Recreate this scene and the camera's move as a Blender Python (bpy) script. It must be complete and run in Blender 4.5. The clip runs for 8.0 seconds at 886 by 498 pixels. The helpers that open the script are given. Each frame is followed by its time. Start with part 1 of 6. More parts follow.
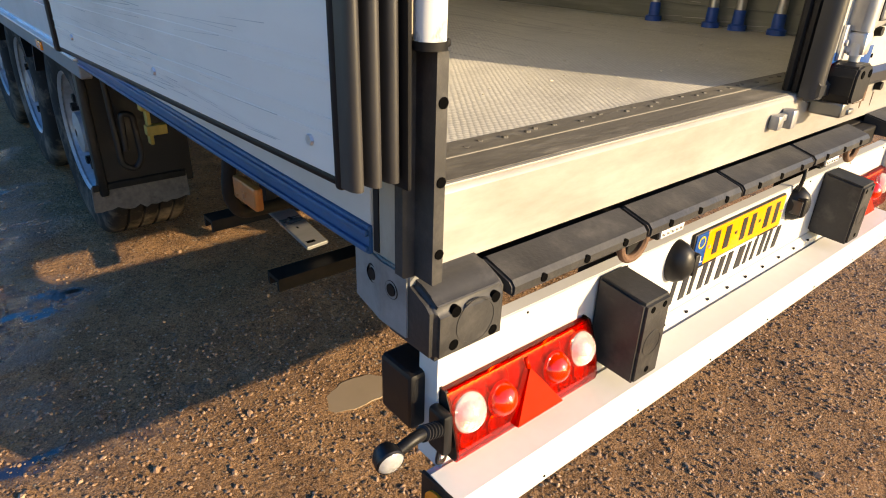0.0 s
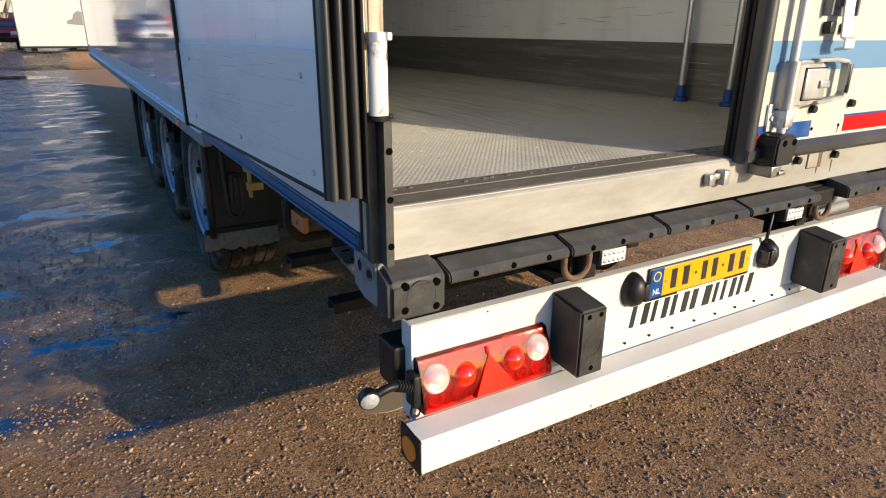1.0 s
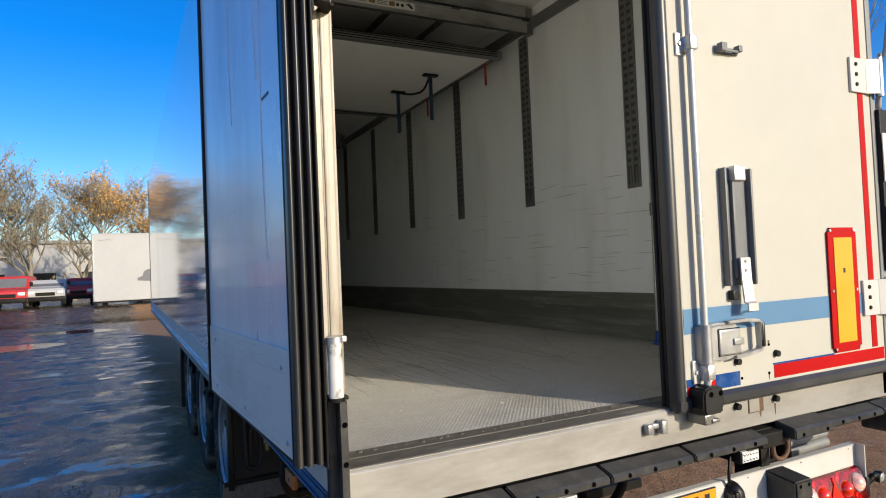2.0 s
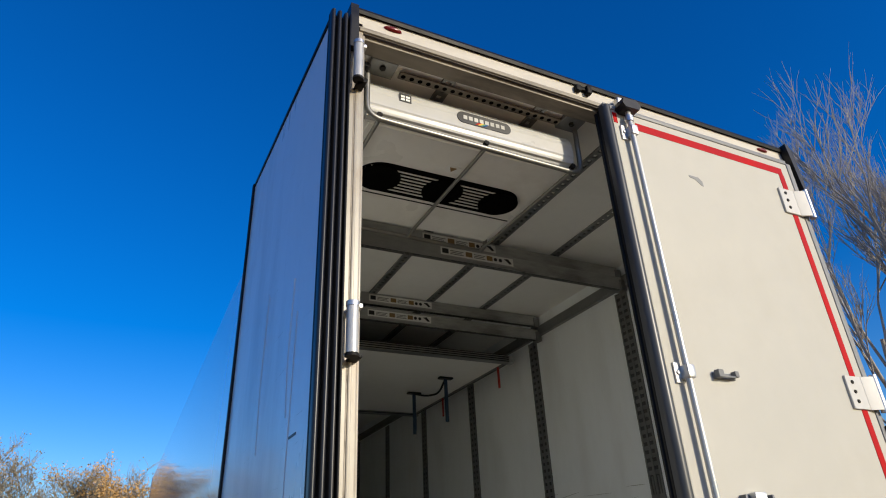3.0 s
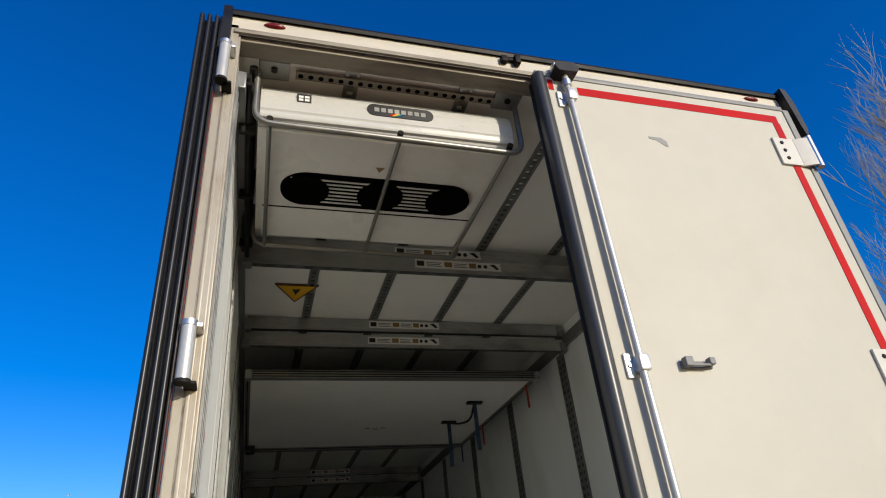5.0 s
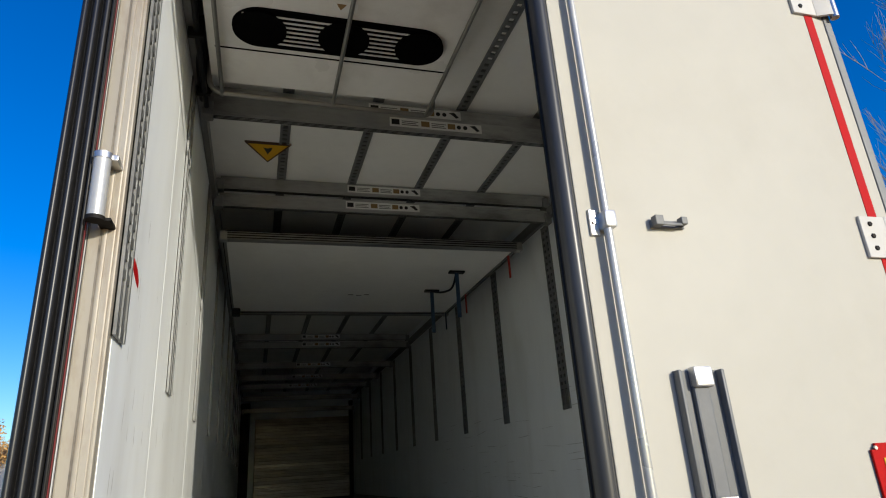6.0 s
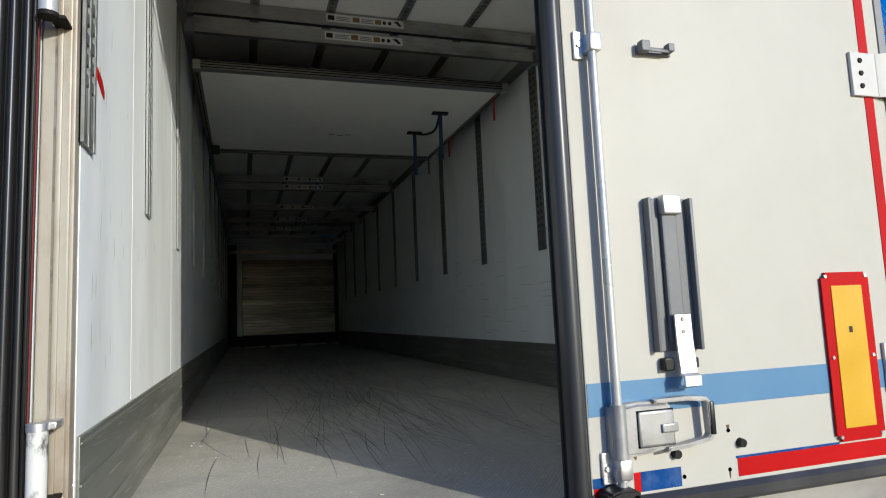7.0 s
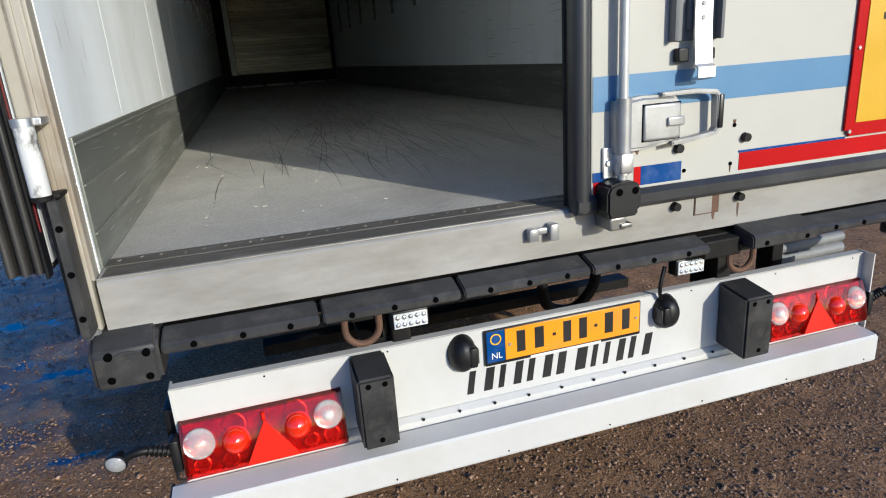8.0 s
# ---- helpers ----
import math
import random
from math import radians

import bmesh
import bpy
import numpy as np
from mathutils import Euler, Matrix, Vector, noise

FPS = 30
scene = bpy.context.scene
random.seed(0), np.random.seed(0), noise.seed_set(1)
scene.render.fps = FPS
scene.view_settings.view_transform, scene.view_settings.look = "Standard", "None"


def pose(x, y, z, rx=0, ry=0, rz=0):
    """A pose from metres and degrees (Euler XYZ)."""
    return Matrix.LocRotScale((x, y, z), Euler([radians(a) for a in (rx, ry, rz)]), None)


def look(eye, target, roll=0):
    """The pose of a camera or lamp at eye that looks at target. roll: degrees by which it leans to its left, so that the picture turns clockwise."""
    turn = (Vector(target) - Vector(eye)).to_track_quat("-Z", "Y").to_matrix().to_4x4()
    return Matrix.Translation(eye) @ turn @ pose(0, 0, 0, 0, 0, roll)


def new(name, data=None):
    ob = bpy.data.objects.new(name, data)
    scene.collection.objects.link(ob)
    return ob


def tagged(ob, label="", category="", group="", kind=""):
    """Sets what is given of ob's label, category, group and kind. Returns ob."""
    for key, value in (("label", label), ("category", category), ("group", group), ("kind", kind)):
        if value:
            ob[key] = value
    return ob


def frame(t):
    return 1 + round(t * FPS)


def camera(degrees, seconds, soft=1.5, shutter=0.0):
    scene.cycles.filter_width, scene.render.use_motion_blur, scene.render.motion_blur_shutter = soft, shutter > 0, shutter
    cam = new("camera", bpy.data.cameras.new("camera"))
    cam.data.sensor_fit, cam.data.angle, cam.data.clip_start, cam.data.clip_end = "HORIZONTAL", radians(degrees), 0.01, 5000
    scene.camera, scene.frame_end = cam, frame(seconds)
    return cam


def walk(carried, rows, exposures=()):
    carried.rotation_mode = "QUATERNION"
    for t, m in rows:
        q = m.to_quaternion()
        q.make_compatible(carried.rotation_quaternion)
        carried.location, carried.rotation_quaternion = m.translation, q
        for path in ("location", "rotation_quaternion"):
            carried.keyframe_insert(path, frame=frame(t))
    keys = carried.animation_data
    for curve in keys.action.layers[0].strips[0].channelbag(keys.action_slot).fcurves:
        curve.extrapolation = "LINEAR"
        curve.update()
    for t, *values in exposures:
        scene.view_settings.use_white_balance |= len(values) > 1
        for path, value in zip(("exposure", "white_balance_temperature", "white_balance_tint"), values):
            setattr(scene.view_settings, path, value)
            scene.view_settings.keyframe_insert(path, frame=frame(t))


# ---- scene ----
cam = camera(70.9, 8.0, soft=1.1)
PATH = [
    (0, (-1.79, -0.638, 1.424), (-0.623, 0.728, 0.545), 1.9),
    (0.5, (-1.822, -0.902, 1.397), (-0.742, 0.571, 0.581), 1.9),
    (1, (-1.851, -1.2, 1.486), (-0.889, 0.423, 0.821), 0.4),
    (1.5, (-1.805, -1.451, 1.552), (-0.918, 0.302, 1.178), -0.5),
    (1.8, (-1.773, -1.57, 1.586), (-0.88, 0.216, 1.48), -1.5),
    (2, (-1.8, -1.631, 1.65), (-0.891, 0.149, 1.708), -2.4),
    (2.2, (-1.81, -1.69, 1.673), (-0.908, 0.071, 1.966), -2.0),
    (3.3, (-1.888, -1.779, 1.796), (-1.096, -0.254, 2.819), -3.8),
    (3.5, (-1.864, -1.77, 1.797), (-1.083, -0.262, 2.853), -5.4),
    (4, (-1.64, -1.784, 1.78), (-0.87, -0.281, 2.852), -7.3),
    (4.2, (-1.485, -1.802, 1.785), (-0.793, -0.231, 2.81), -7.2),
    (5.3, (-1.073, -1.644, 1.77), (-0.545, 0.0, 2.779), -5.5),
    (5.5, (-1.033, -1.603, 1.765), (-0.503, 0.082, 2.704), -4.5),
    (6, (-0.943, -1.568, 1.748), (-0.386, 0.231, 2.423), -3.9),
    (6.5, (-0.922, -1.57, 1.716), (-0.329, 0.28, 2.192), -3.7),
    (7, (-0.916, -1.558, 1.664), (-0.307, 0.335, 1.877), -2.5),
    (7.5, (-0.908, -1.535, 1.599), (-0.3, 0.362, 1.429), -3.5),
    (8, (-0.895, -1.503, 1.547), (-0.362, 0.329, 0.949), -4.1),
]
EXPOSURES = [(0, 1.59, 9500, 12), (0.5, 1.26, 8300, 11), (1.0, 1.09, 7700, 9), (1.5, 0.92, 7000, 9), (2.0, 0.66, 6900, 9), (3.3, 0.31, 6600, 9), (4.2, 0.34, 6600, 9), (5.3, 0.36, 6600, 9), (6.5, 0.44, 6100, 7), (8.0, 0.50, 5900, 7)]
walk(cam, [(t, look(eye, target, roll)) for t, eye, target, roll in PATH], EXPOSURES)

# ---- light ----
SUN_AZ, SUN_EL = 155.0, 17.6
scene.cycles.max_bounces, scene.cycles.diffuse_bounces = 14, 10
world = bpy.data.worlds.new("sky")
scene.world = world
world.use_nodes = True
wn = world.node_tree.nodes
sky = wn.new("ShaderNodeTexSky")
sky.sky_type = "NISHITA"
sky.sun_disc = False
sky.sun_elevation, sky.sun_rotation = radians(SUN_EL), radians(SUN_AZ)
sky.air_density, sky.dust_density, sky.ozone_density = 1.0, 0.9, 4.0
deep = wn.new("ShaderNodeHueSaturation")
deep.inputs["Hue"].default_value, deep.inputs["Saturation"].default_value = 0.516, 1.38
world.node_tree.links.new(sky.outputs[0], deep.inputs["Color"])
world.node_tree.links.new(deep.outputs[0], wn["Background"].inputs[0])
wn["Background"].inputs[1].default_value = 0.142
sun = new("sun", bpy.data.lights.new("sun", "SUN"))
sun.data.energy, sun.data.angle, sun.data.color = 3.2, radians(0.55), (1.0, 0.90, 0.745)
sun_from = Vector((math.sin(radians(SUN_AZ)) * math.cos(radians(SUN_EL)), math.cos(radians(SUN_AZ)) * math.cos(radians(SUN_EL)), math.sin(radians(SUN_EL))))
sun.matrix_world = look(sun_from * 60, (0, 0, 0))


# ---- materials ----
def mat(name, base, rough=0.5, metal=0.0, var=0.12, scale=4.0, fine=60.0, bump=0.05, bump_scale=None, coat=0.0, stain=None, stain_amount=0.0,
        stain_scale=2.0, stretch=(1, 1, 1), rough_var=0.12, spec=0.5, bump_dist=0.004, each=0.0):
    m = bpy.data.materials.new(name)
    m.use_nodes = True
    nt = m.node_tree
    n, l = nt.nodes, nt.links
    b = n["Principled BSDF"]
    tc = n.new("ShaderNodeTexCoord")
    mp = n.new("ShaderNodeMapping")
    mp.inputs["Scale"].default_value = stretch
    l.new(tc.outputs["Object"], mp.inputs[0])
    a, f = n.new("ShaderNodeTexNoise"), n.new("ShaderNodeTexNoise")
    a.inputs["Scale"].default_value, a.inputs["Detail"].default_value = scale, 6
    f.inputs["Scale"].default_value, f.inputs["Detail"].default_value = fine, 4
    l.new(mp.outputs[0], a.inputs[0])
    l.new(mp.outputs[0], f.inputs[0])
    mix = n.new("ShaderNodeMath")
    mix.operation = "MULTIPLY_ADD"
    mix.inputs[1].default_value = 0.4
    l.new(f.outputs[0], mix.inputs[0])
    l.new(a.outputs[0], mix.inputs[2])
    rng = n.new("ShaderNodeMapRange")
    rng.inputs[1].default_value, rng.inputs[2].default_value = 0.45, 0.95
    rng.inputs[3].default_value, rng.inputs[4].default_value = 1 - var, 1 + var
    l.new(mix.outputs[0], rng.inputs[0])
    col = n.new("ShaderNodeVectorMath")
    col.operation = "SCALE"
    col.inputs[0].default_value = base
    l.new(rng.outputs[0], col.inputs["Scale"])
    out = col.outputs[0]
    if each:
        # every piece a little lighter or darker than the next
        info = n.new("ShaderNodeObjectInfo")
        er = n.new("ShaderNodeMapRange")
        er.inputs[3].default_value, er.inputs[4].default_value = 1 - each, 1 + each
        l.new(info.outputs["Random"], er.inputs[0])
        ec = n.new("ShaderNodeVectorMath")
        ec.operation = "SCALE"
        l.new(out, ec.inputs[0])
        l.new(er.outputs[0], ec.inputs["Scale"])
        out = ec.outputs[0]
    if stain:
        s = n.new("ShaderNodeTexNoise")
        s.inputs["Scale"].default_value, s.inputs["Detail"].default_value, s.inputs["Roughness"].default_value = stain_scale, 9, 0.65
        l.new(mp.outputs[0], s.inputs[0])
        r = n.new("ShaderNodeMapRange")
        r.inputs[1].default_value, r.inputs[2].default_value, r.inputs[4].default_value = 0.5, 0.75, stain_amount
        l.new(s.outputs[0], r.inputs[0])
        mx = n.new("ShaderNodeMix")
        mx.data_type = "RGBA"
        mx.inputs[7].default_value = (*stain, 1)
        l.new(r.outputs[0], mx.inputs[0])
        l.new(out, mx.inputs[6])
        out = mx.outputs[2]
    l.new(out, b.inputs["Base Color"])
    rr = n.new("ShaderNodeMapRange")
    rr.inputs[1].default_value, rr.inputs[2].default_value = 0.3, 0.7
    rr.inputs[3].default_value, rr.inputs[4].default_value = max(rough - rough_var, 0.02), min(rough + rough_var, 1)
    l.new(a.outputs[0], rr.inputs[0])
    l.new(rr.outputs[0], b.inputs["Roughness"])
    b.inputs["Metallic"].default_value = metal
    b.inputs["Coat Weight"].default_value = coat
    b.inputs["Coat Roughness"].default_value = 0.06
    b.inputs["Specular IOR Level"].default_value = spec
    if bump:
        g = f
        if bump_scale:
            g = n.new("ShaderNodeTexNoise")
            g.inputs["Scale"].default_value, g.inputs["Detail"].default_value = bump_scale, 5
            l.new(mp.outputs[0], g.inputs[0])
        bp = n.new("ShaderNodeBump")
        bp.inputs["Strength"].default_value, bp.inputs["Distance"].default_value = bump, bump_dist
        l.new(g.outputs[0], bp.inputs["Height"])
        l.new(bp.outputs[0], b.inputs["Normal"])
    return m


M_DOOR = mat("cream_door_skin", (0.455, 0.440, 0.385), 0.55, var=0.05, scale=1.2, fine=8, bump=0.10, bump_scale=1.6, bump_dist=0.005, spec=0.3, stain=(0.40, 0.375, 0.315), stain_amount=0.5, stain_scale=1.3)
M_SIDE = mat("glossy_side_skin", (0.72, 0.74, 0.76), 0.06, var=0.05, scale=0.8, fine=5, bump=0.010, bump_scale=60, bump_dist=0.001, coat=0.6, rough_var=0.04, stain=(0.58, 0.58, 0.57), stain_amount=0.35, stain_scale=1.2, stretch=(1, 1, 0.35))
M_OPEN = mat("scuffed_white_door_inside", (0.79, 0.805, 0.825), 0.30, var=0.06, scale=1.3, fine=14, bump=0.10, bump_scale=2.0, bump_dist=0.008, coat=0.3, stain=(0.45, 0.46, 0.48), stain_amount=0.7, stain_scale=1.8, stretch=(1, 1, 0.3))
M_LINER = mat("white_wall_lining", (0.89, 0.925, 0.935), 0.40, var=0.05, scale=1.2, fine=20, bump=0.14, bump_scale=7, bump_dist=0.004, stain=(0.60, 0.60, 0.57), stain_amount=0.5, stain_scale=2.5, stretch=(1, 1, 0.3))
M_CEIL = mat("white_ceiling_lining", (0.90, 0.89, 0.85), 0.45, var=0.04, scale=1.5, fine=18, bump=0.05, stain=(0.55, 0.53, 0.48), stain_amount=0.2)
M_STEEL = mat("brushed_stainless_steel", (0.35, 0.335, 0.305), 0.48, metal=0.15, var=0.09, scale=1.6, fine=26, bump=0.06, bump_scale=90, stretch=(0.35, 1, 1.2), stain=(0.20, 0.185, 0.155), stain_amount=0.9, stain_scale=5.5, rough_var=0.14)
M_POST = mat("weathered_steel_post", (0.375, 0.345, 0.285), 0.42, metal=0.1, var=0.05, scale=3, fine=30, bump=0.05, stretch=(1, 1, 0.35), stain=(0.20, 0.13, 0.07), stain_amount=0.85, stain_scale=6)
M_ALU = mat("brushed_aluminium", (0.60, 0.60, 0.60), 0.40, metal=0.9, var=0.08, scale=5, fine=60, bump=0.04, stain=(0.42, 0.41, 0.39), stain_amount=0.35, stain_scale=6)
M_GALV = mat("galvanised_track", (0.235, 0.24, 0.235), 0.45, metal=0.6, var=0.15, scale=10, fine=60, bump=0.05)
M_BEAM = mat("aluminium_load_beam", (0.40, 0.40, 0.385), 0.36, metal=0.65, var=0.22, scale=4, fine=40, bump=0.08, stretch=(0.3, 1, 1), stain=(0.12, 0.115, 0.10), stain_amount=0.9, stain_scale=7)
M_KICK = mat("scratched_kick_plate", (0.155, 0.16, 0.138), 0.45, metal=0.2, var=0.16, scale=3, fine=40, bump=0.12, bump_scale=40, stretch=(1, 0.12, 1.6), stain=(0.36, 0.36, 0.33), stain_amount=0.7, stain_scale=9)
M_KPAN = mat("aluminium_door_kick_panel", (0.72, 0.69, 0.62), 0.50, metal=0.05, var=0.05, scale=2, fine=30, bump=0.06, bump_scale=14, stretch=(1, 0.3, 1), stain=(0.50, 0.47, 0.42), stain_amount=0.8, stain_scale=3)
M_RUB = mat("dusty_black_rubber", (0.008, 0.008, 0.0085), 0.5, var=0.35, scale=5, fine=40, bump=0.12, spec=0.25, stain=(0.035, 0.032, 0.028), stain_amount=0.3, stain_scale=4)
M_SEAL = mat("worn_grey_rubber_seal", (0.016, 0.016, 0.017), 0.38, var=0.25, scale=3, fine=30, bump=0.06, stretch=(1, 1, 0.12), stain=(0.13, 0.115, 0.095), stain_amount=0.5, stain_scale=5)
M_BUMP = mat("black_bumper_rubber", (0.030, 0.0295, 0.029), 0.5, var=0.25, scale=6, fine=90, bump=0.15, bump_scale=120, spec=0.35, stain=(0.13, 0.12, 0.105), stain_amount=0.4, stain_scale=16)
M_PLAST = mat("black_plastic", (0.007, 0.007, 0.0075), 0.45, var=0.25, scale=8, fine=80, bump=0.06, spec=0.35)
M_WHITE = mat("white_painted_steel", (0.54, 0.53, 0.50), 0.42, var=0.05, scale=2.5, fine=30, bump=0.03, spec=0.3, stain=(0.46, 0.43, 0.36), stain_amount=0.45, stain_scale=4)
M_BLUE = mat("blue_painted_rail", (0.004, 0.082, 0.20), 0.45, var=0.2, scale=4, fine=40, bump=0.05, stain=(0.03, 0.06, 0.09), stain_amount=0.5, stain_scale=6)
M_YELD = mat("dusty_yellow_paint", (0.36, 0.25, 0.05), 0.6, var=0.3, scale=20, bump=0.05)
M_CHAS = mat("black_chassis_steel", (0.0075, 0.007, 0.0065), 0.6, var=0.3, scale=4, fine=50, bump=0.12, spec=0.2, stain=(0.05, 0.038, 0.027), stain_amount=0.45, stain_scale=5)
M_RUST = mat("rusty_steel", (0.115, 0.062, 0.038), 0.75, metal=0.2, var=0.4, scale=12, fine=90, bump=0.3)
M_TYRE = mat("tyre_rubber", (0.016, 0.0155, 0.0145), 0.8, var=0.3, scale=6, fine=70, bump=0.15, spec=0.2, stain=(0.24, 0.195, 0.15), stain_amount=0.95, stain_scale=4)
M_RIM = mat("steel_wheel_rim", (0.34, 0.345, 0.355), 0.40, metal=0.3, var=0.25, scale=6, fine=50, bump=0.06, stain=(0.10, 0.085, 0.07), stain_amount=0.7, stain_scale=4)
M_RED = mat("red_reflective_tape", (0.40, 0.004, 0.005), 0.5, var=0.14, scale=5, fine=160, bump=0.03, spec=0.10)
M_TBLUE = mat("blue_tape", (0.002, 0.050, 0.20), 0.45, var=0.12, scale=8, fine=60, bump=0.03, stain=(0.30, 0.33, 0.36), stain_amount=0.18, stain_scale=16, spec=0.15)
M_STRIPE = mat("faded_blue_stripe", (0.085, 0.20, 0.34), 0.36, var=0.05, scale=3, fine=30, bump=0.02)
M_YELREF = mat("yellow_reflective_sheet", (0.58, 0.33, 0.012), 0.40, var=0.08, scale=6, fine=220, bump=0.06)
M_PLATE = mat("yellow_number_plate", (0.85, 0.29, 0.007), 0.36, var=0.05, scale=6, fine=80, bump=0.02, stain=(0.35, 0.2, 0.05), stain_amount=0.5, stain_scale=9)
M_BLACK = mat("black_print", (0.012, 0.012, 0.012), 0.45, var=0.1, bump=0)
# near-black colour standing in for the shade inside holes, grooves and gaps
M_DARK = mat("painted_recess_shade", (0.001, 0.001, 0.001), 0.95, var=0.1, bump=0, spec=0.05)
M_WLAB = mat("white_sticker", (0.75, 0.75, 0.72), 0.4, var=0.04, bump=0)
M_BROWN = mat("brown_print", (0.25, 0.15, 0.05), 0.5, var=0.1, bump=0)
M_YEL = mat("yellow_warning_sticker", (0.78, 0.42, 0.01), 0.4, var=0.05, bump=0)
M_ORANGE = mat("orange_lens", (0.85, 0.22, 0.01), 0.2, var=0.1, scale=20, fine=200, bump=0.2, coat=0.6)
M_UNIT = mat("white_unit_casing", (0.78, 0.77, 0.725), 0.32, var=0.04, scale=2, fine=20, bump=0.02, coat=0.2, stain=(0.42, 0.38, 0.31), stain_amount=0.35, stain_scale=4)
M_COVER = mat("satin_plastic_cover", (0.50, 0.495, 0.47), 0.25, var=0.05, scale=3, fine=25, bump=0.02, coat=0.3, stain=(0.36, 0.34, 0.29), stain_amount=0.4, stain_scale=4)
M_POLEB = mat("blue_plastic_foot", (0.012, 0.07, 0.33), 0.4, var=0.12, bump=0.03)
M_STRAP = mat("dark_blue_strap", (0.018, 0.045, 0.09), 0.7, var=0.2, fine=200, bump=0.15)
M_REDSTRAP = mat("red_strap", (0.35, 0.03, 0.02), 0.7, var=0.2, fine=200, bump=0.1)
M_BOARD = mat("worn_wooden_boards", (0.31, 0.285, 0.24), 0.38, metal=0.4, var=0.4, scale=2.5, fine=22, bump=0.15, stretch=(0.5, 1, 3), stain=(0.10, 0.08, 0.06), stain_amount=0.8, stain_scale=2.2, each=0.35)
M_BARK = mat("pale_bark", (0.36, 0.325, 0.285), 0.85, var=0.3, scale=4, fine=30, bump=0.4, bump_dist=0.01)
M_LEAF = mat("autumn_leaves", (0.50, 0.29, 0.095), 0.7, var=0.5, scale=0.6, fine=5, bump=0)
M_IVY = mat("olive_leaves", (0.30, 0.25, 0.14), 0.7, var=0.45, scale=0.6, fine=5, bump=0)
M_TWIG = mat("grey_brown_twigs", (0.25, 0.215, 0.155), 0.85, var=0.3, scale=1, fine=10, bump=0)
M_FARW = mat("far_white_panel", (0.40, 0.40, 0.39), 0.5, var=0.08, scale=0.6, fine=4, bump=0, stain=(0.36, 0.36, 0.36), stain_amount=0.4, stain_scale=0.5)
M_FARRED = mat("far_red_paint", (0.45, 0.03, 0.03), 0.4, var=0.15, scale=1, fine=6, bump=0)
M_FARGRN = mat("far_green_paint", (0.03, 0.20, 0.08), 0.4, var=0.15, scale=1, fine=6, bump=0)


def lens_mat(name, base, rough=0.12, transmission=0.35, coat=0.8, relief=0.35, spec=0.5):
    m = mat(name, base, rough, var=0.2, scale=25, fine=150, bump=relief, bump_scale=110, bump_dist=0.003, coat=coat, rough_var=0.04, spec=spec)
    m.node_tree.nodes["Principled BSDF"].inputs["Transmission Weight"].default_value = transmission
    return m


M_LRED = lens_mat("red_tail_lens", (0.62, 0.010, 0.004), rough=0.04, transmission=0.95, coat=0.0, relief=0.03, spec=0.15)
M_LCLR = lens_mat("clear_ribbed_lens", (0.66, 0.66, 0.65), rough=0.10, transmission=0.55, coat=0.4, relief=0.3)
M_LTRI = mat("red_triangle_reflector", (0.62, 0.012, 0.002), 0.5, var=0.08, scale=20, fine=300, bump=0.03, spec=0.12)
M_BOWL = mat("silvered_reflector", (0.62, 0.62, 0.62), 0.26, metal=0.8, var=0.2, scale=30, fine=120, bump=0.3, bump_scale=60)
M_LBACK = mat("dull_red_lamp_back", (0.16, 0.018, 0.012), 0.3, var=0.7, scale=18, fine=90, bump=0.4, coat=0.3)
M_DOME = mat("glossy_red_dome", (0.70, 0.022, 0.003), 0.10, var=0.3, scale=18, fine=120, bump=0.12, coat=0.8)
M_TREAD = mat("dirty_sill_top", (0.105, 0.095, 0.076), 0.65, var=0.35, scale=5, fine=50, bump=0.4, bump_scale=70, stretch=(0.3, 1, 1), stain=(0.30, 0.275, 0.225), stain_amount=0.8, stain_scale=9)
M_CHIP = mat("chipped_white_paint", (0.60, 0.60, 0.57), 0.45, var=0.08, scale=6, fine=50, bump=0.1, stretch=(1, 1, 0.5), stain=(0.12, 0.11, 0.10), stain_amount=2.5, stain_scale=22)
M_EDGE = mat("smooth_dark_door_edge", (0.030, 0.031, 0.033), 0.36, var=0.25, scale=3, fine=30, bump=0.05, stretch=(1, 1, 0.12), stain=(0.10, 0.10, 0.10), stain_amount=0.35, stain_scale=4, rough_var=0.08)
M_ORD = mat("dusty_orange_lamp", (0.42, 0.125, 0.02), 0.35, var=0.3, scale=20, fine=150, bump=0.1, stain=(0.15, 0.10, 0.06), stain_amount=0.6, stain_scale=15)
M_TUBE = mat("dull_steel_tube", (0.25, 0.245, 0.225), 0.40, metal=0.7, var=0.12, scale=8, fine=60, bump=0.05, stain=(0.15, 0.14, 0.12), stain_amount=0.4, stain_scale=10)
M_ROD = mat("smooth_steel_rod", (0.50, 0.50, 0.48), 0.34, metal=0.35, var=0.08, scale=6, fine=50, bump=0.03, stain=(0.3, 0.29, 0.27), stain_amount=0.3, stain_scale=8)
M_DULL = mat("dull_grey_profile", (0.20, 0.205, 0.205), 0.6, metal=0.1, var=0.15, scale=6, fine=40, bump=0.05)
M_HEAD = mat("cream_header_paint", (0.53, 0.49, 0.41), 0.45, var=0.08, scale=3, fine=30, bump=0.05, stretch=(0.3, 1, 1), stain=(0.30, 0.26, 0.19), stain_amount=0.5, stain_scale=4)
M_MARK = mat("grey_wall_scuffs", (0.42, 0.42, 0.40), 0.7, var=0.3, bump=0)
M_SCR = mat("bright_metal_scratches", (0.40, 0.40, 0.37), 0.45, metal=0.3, var=0.2, bump=0)
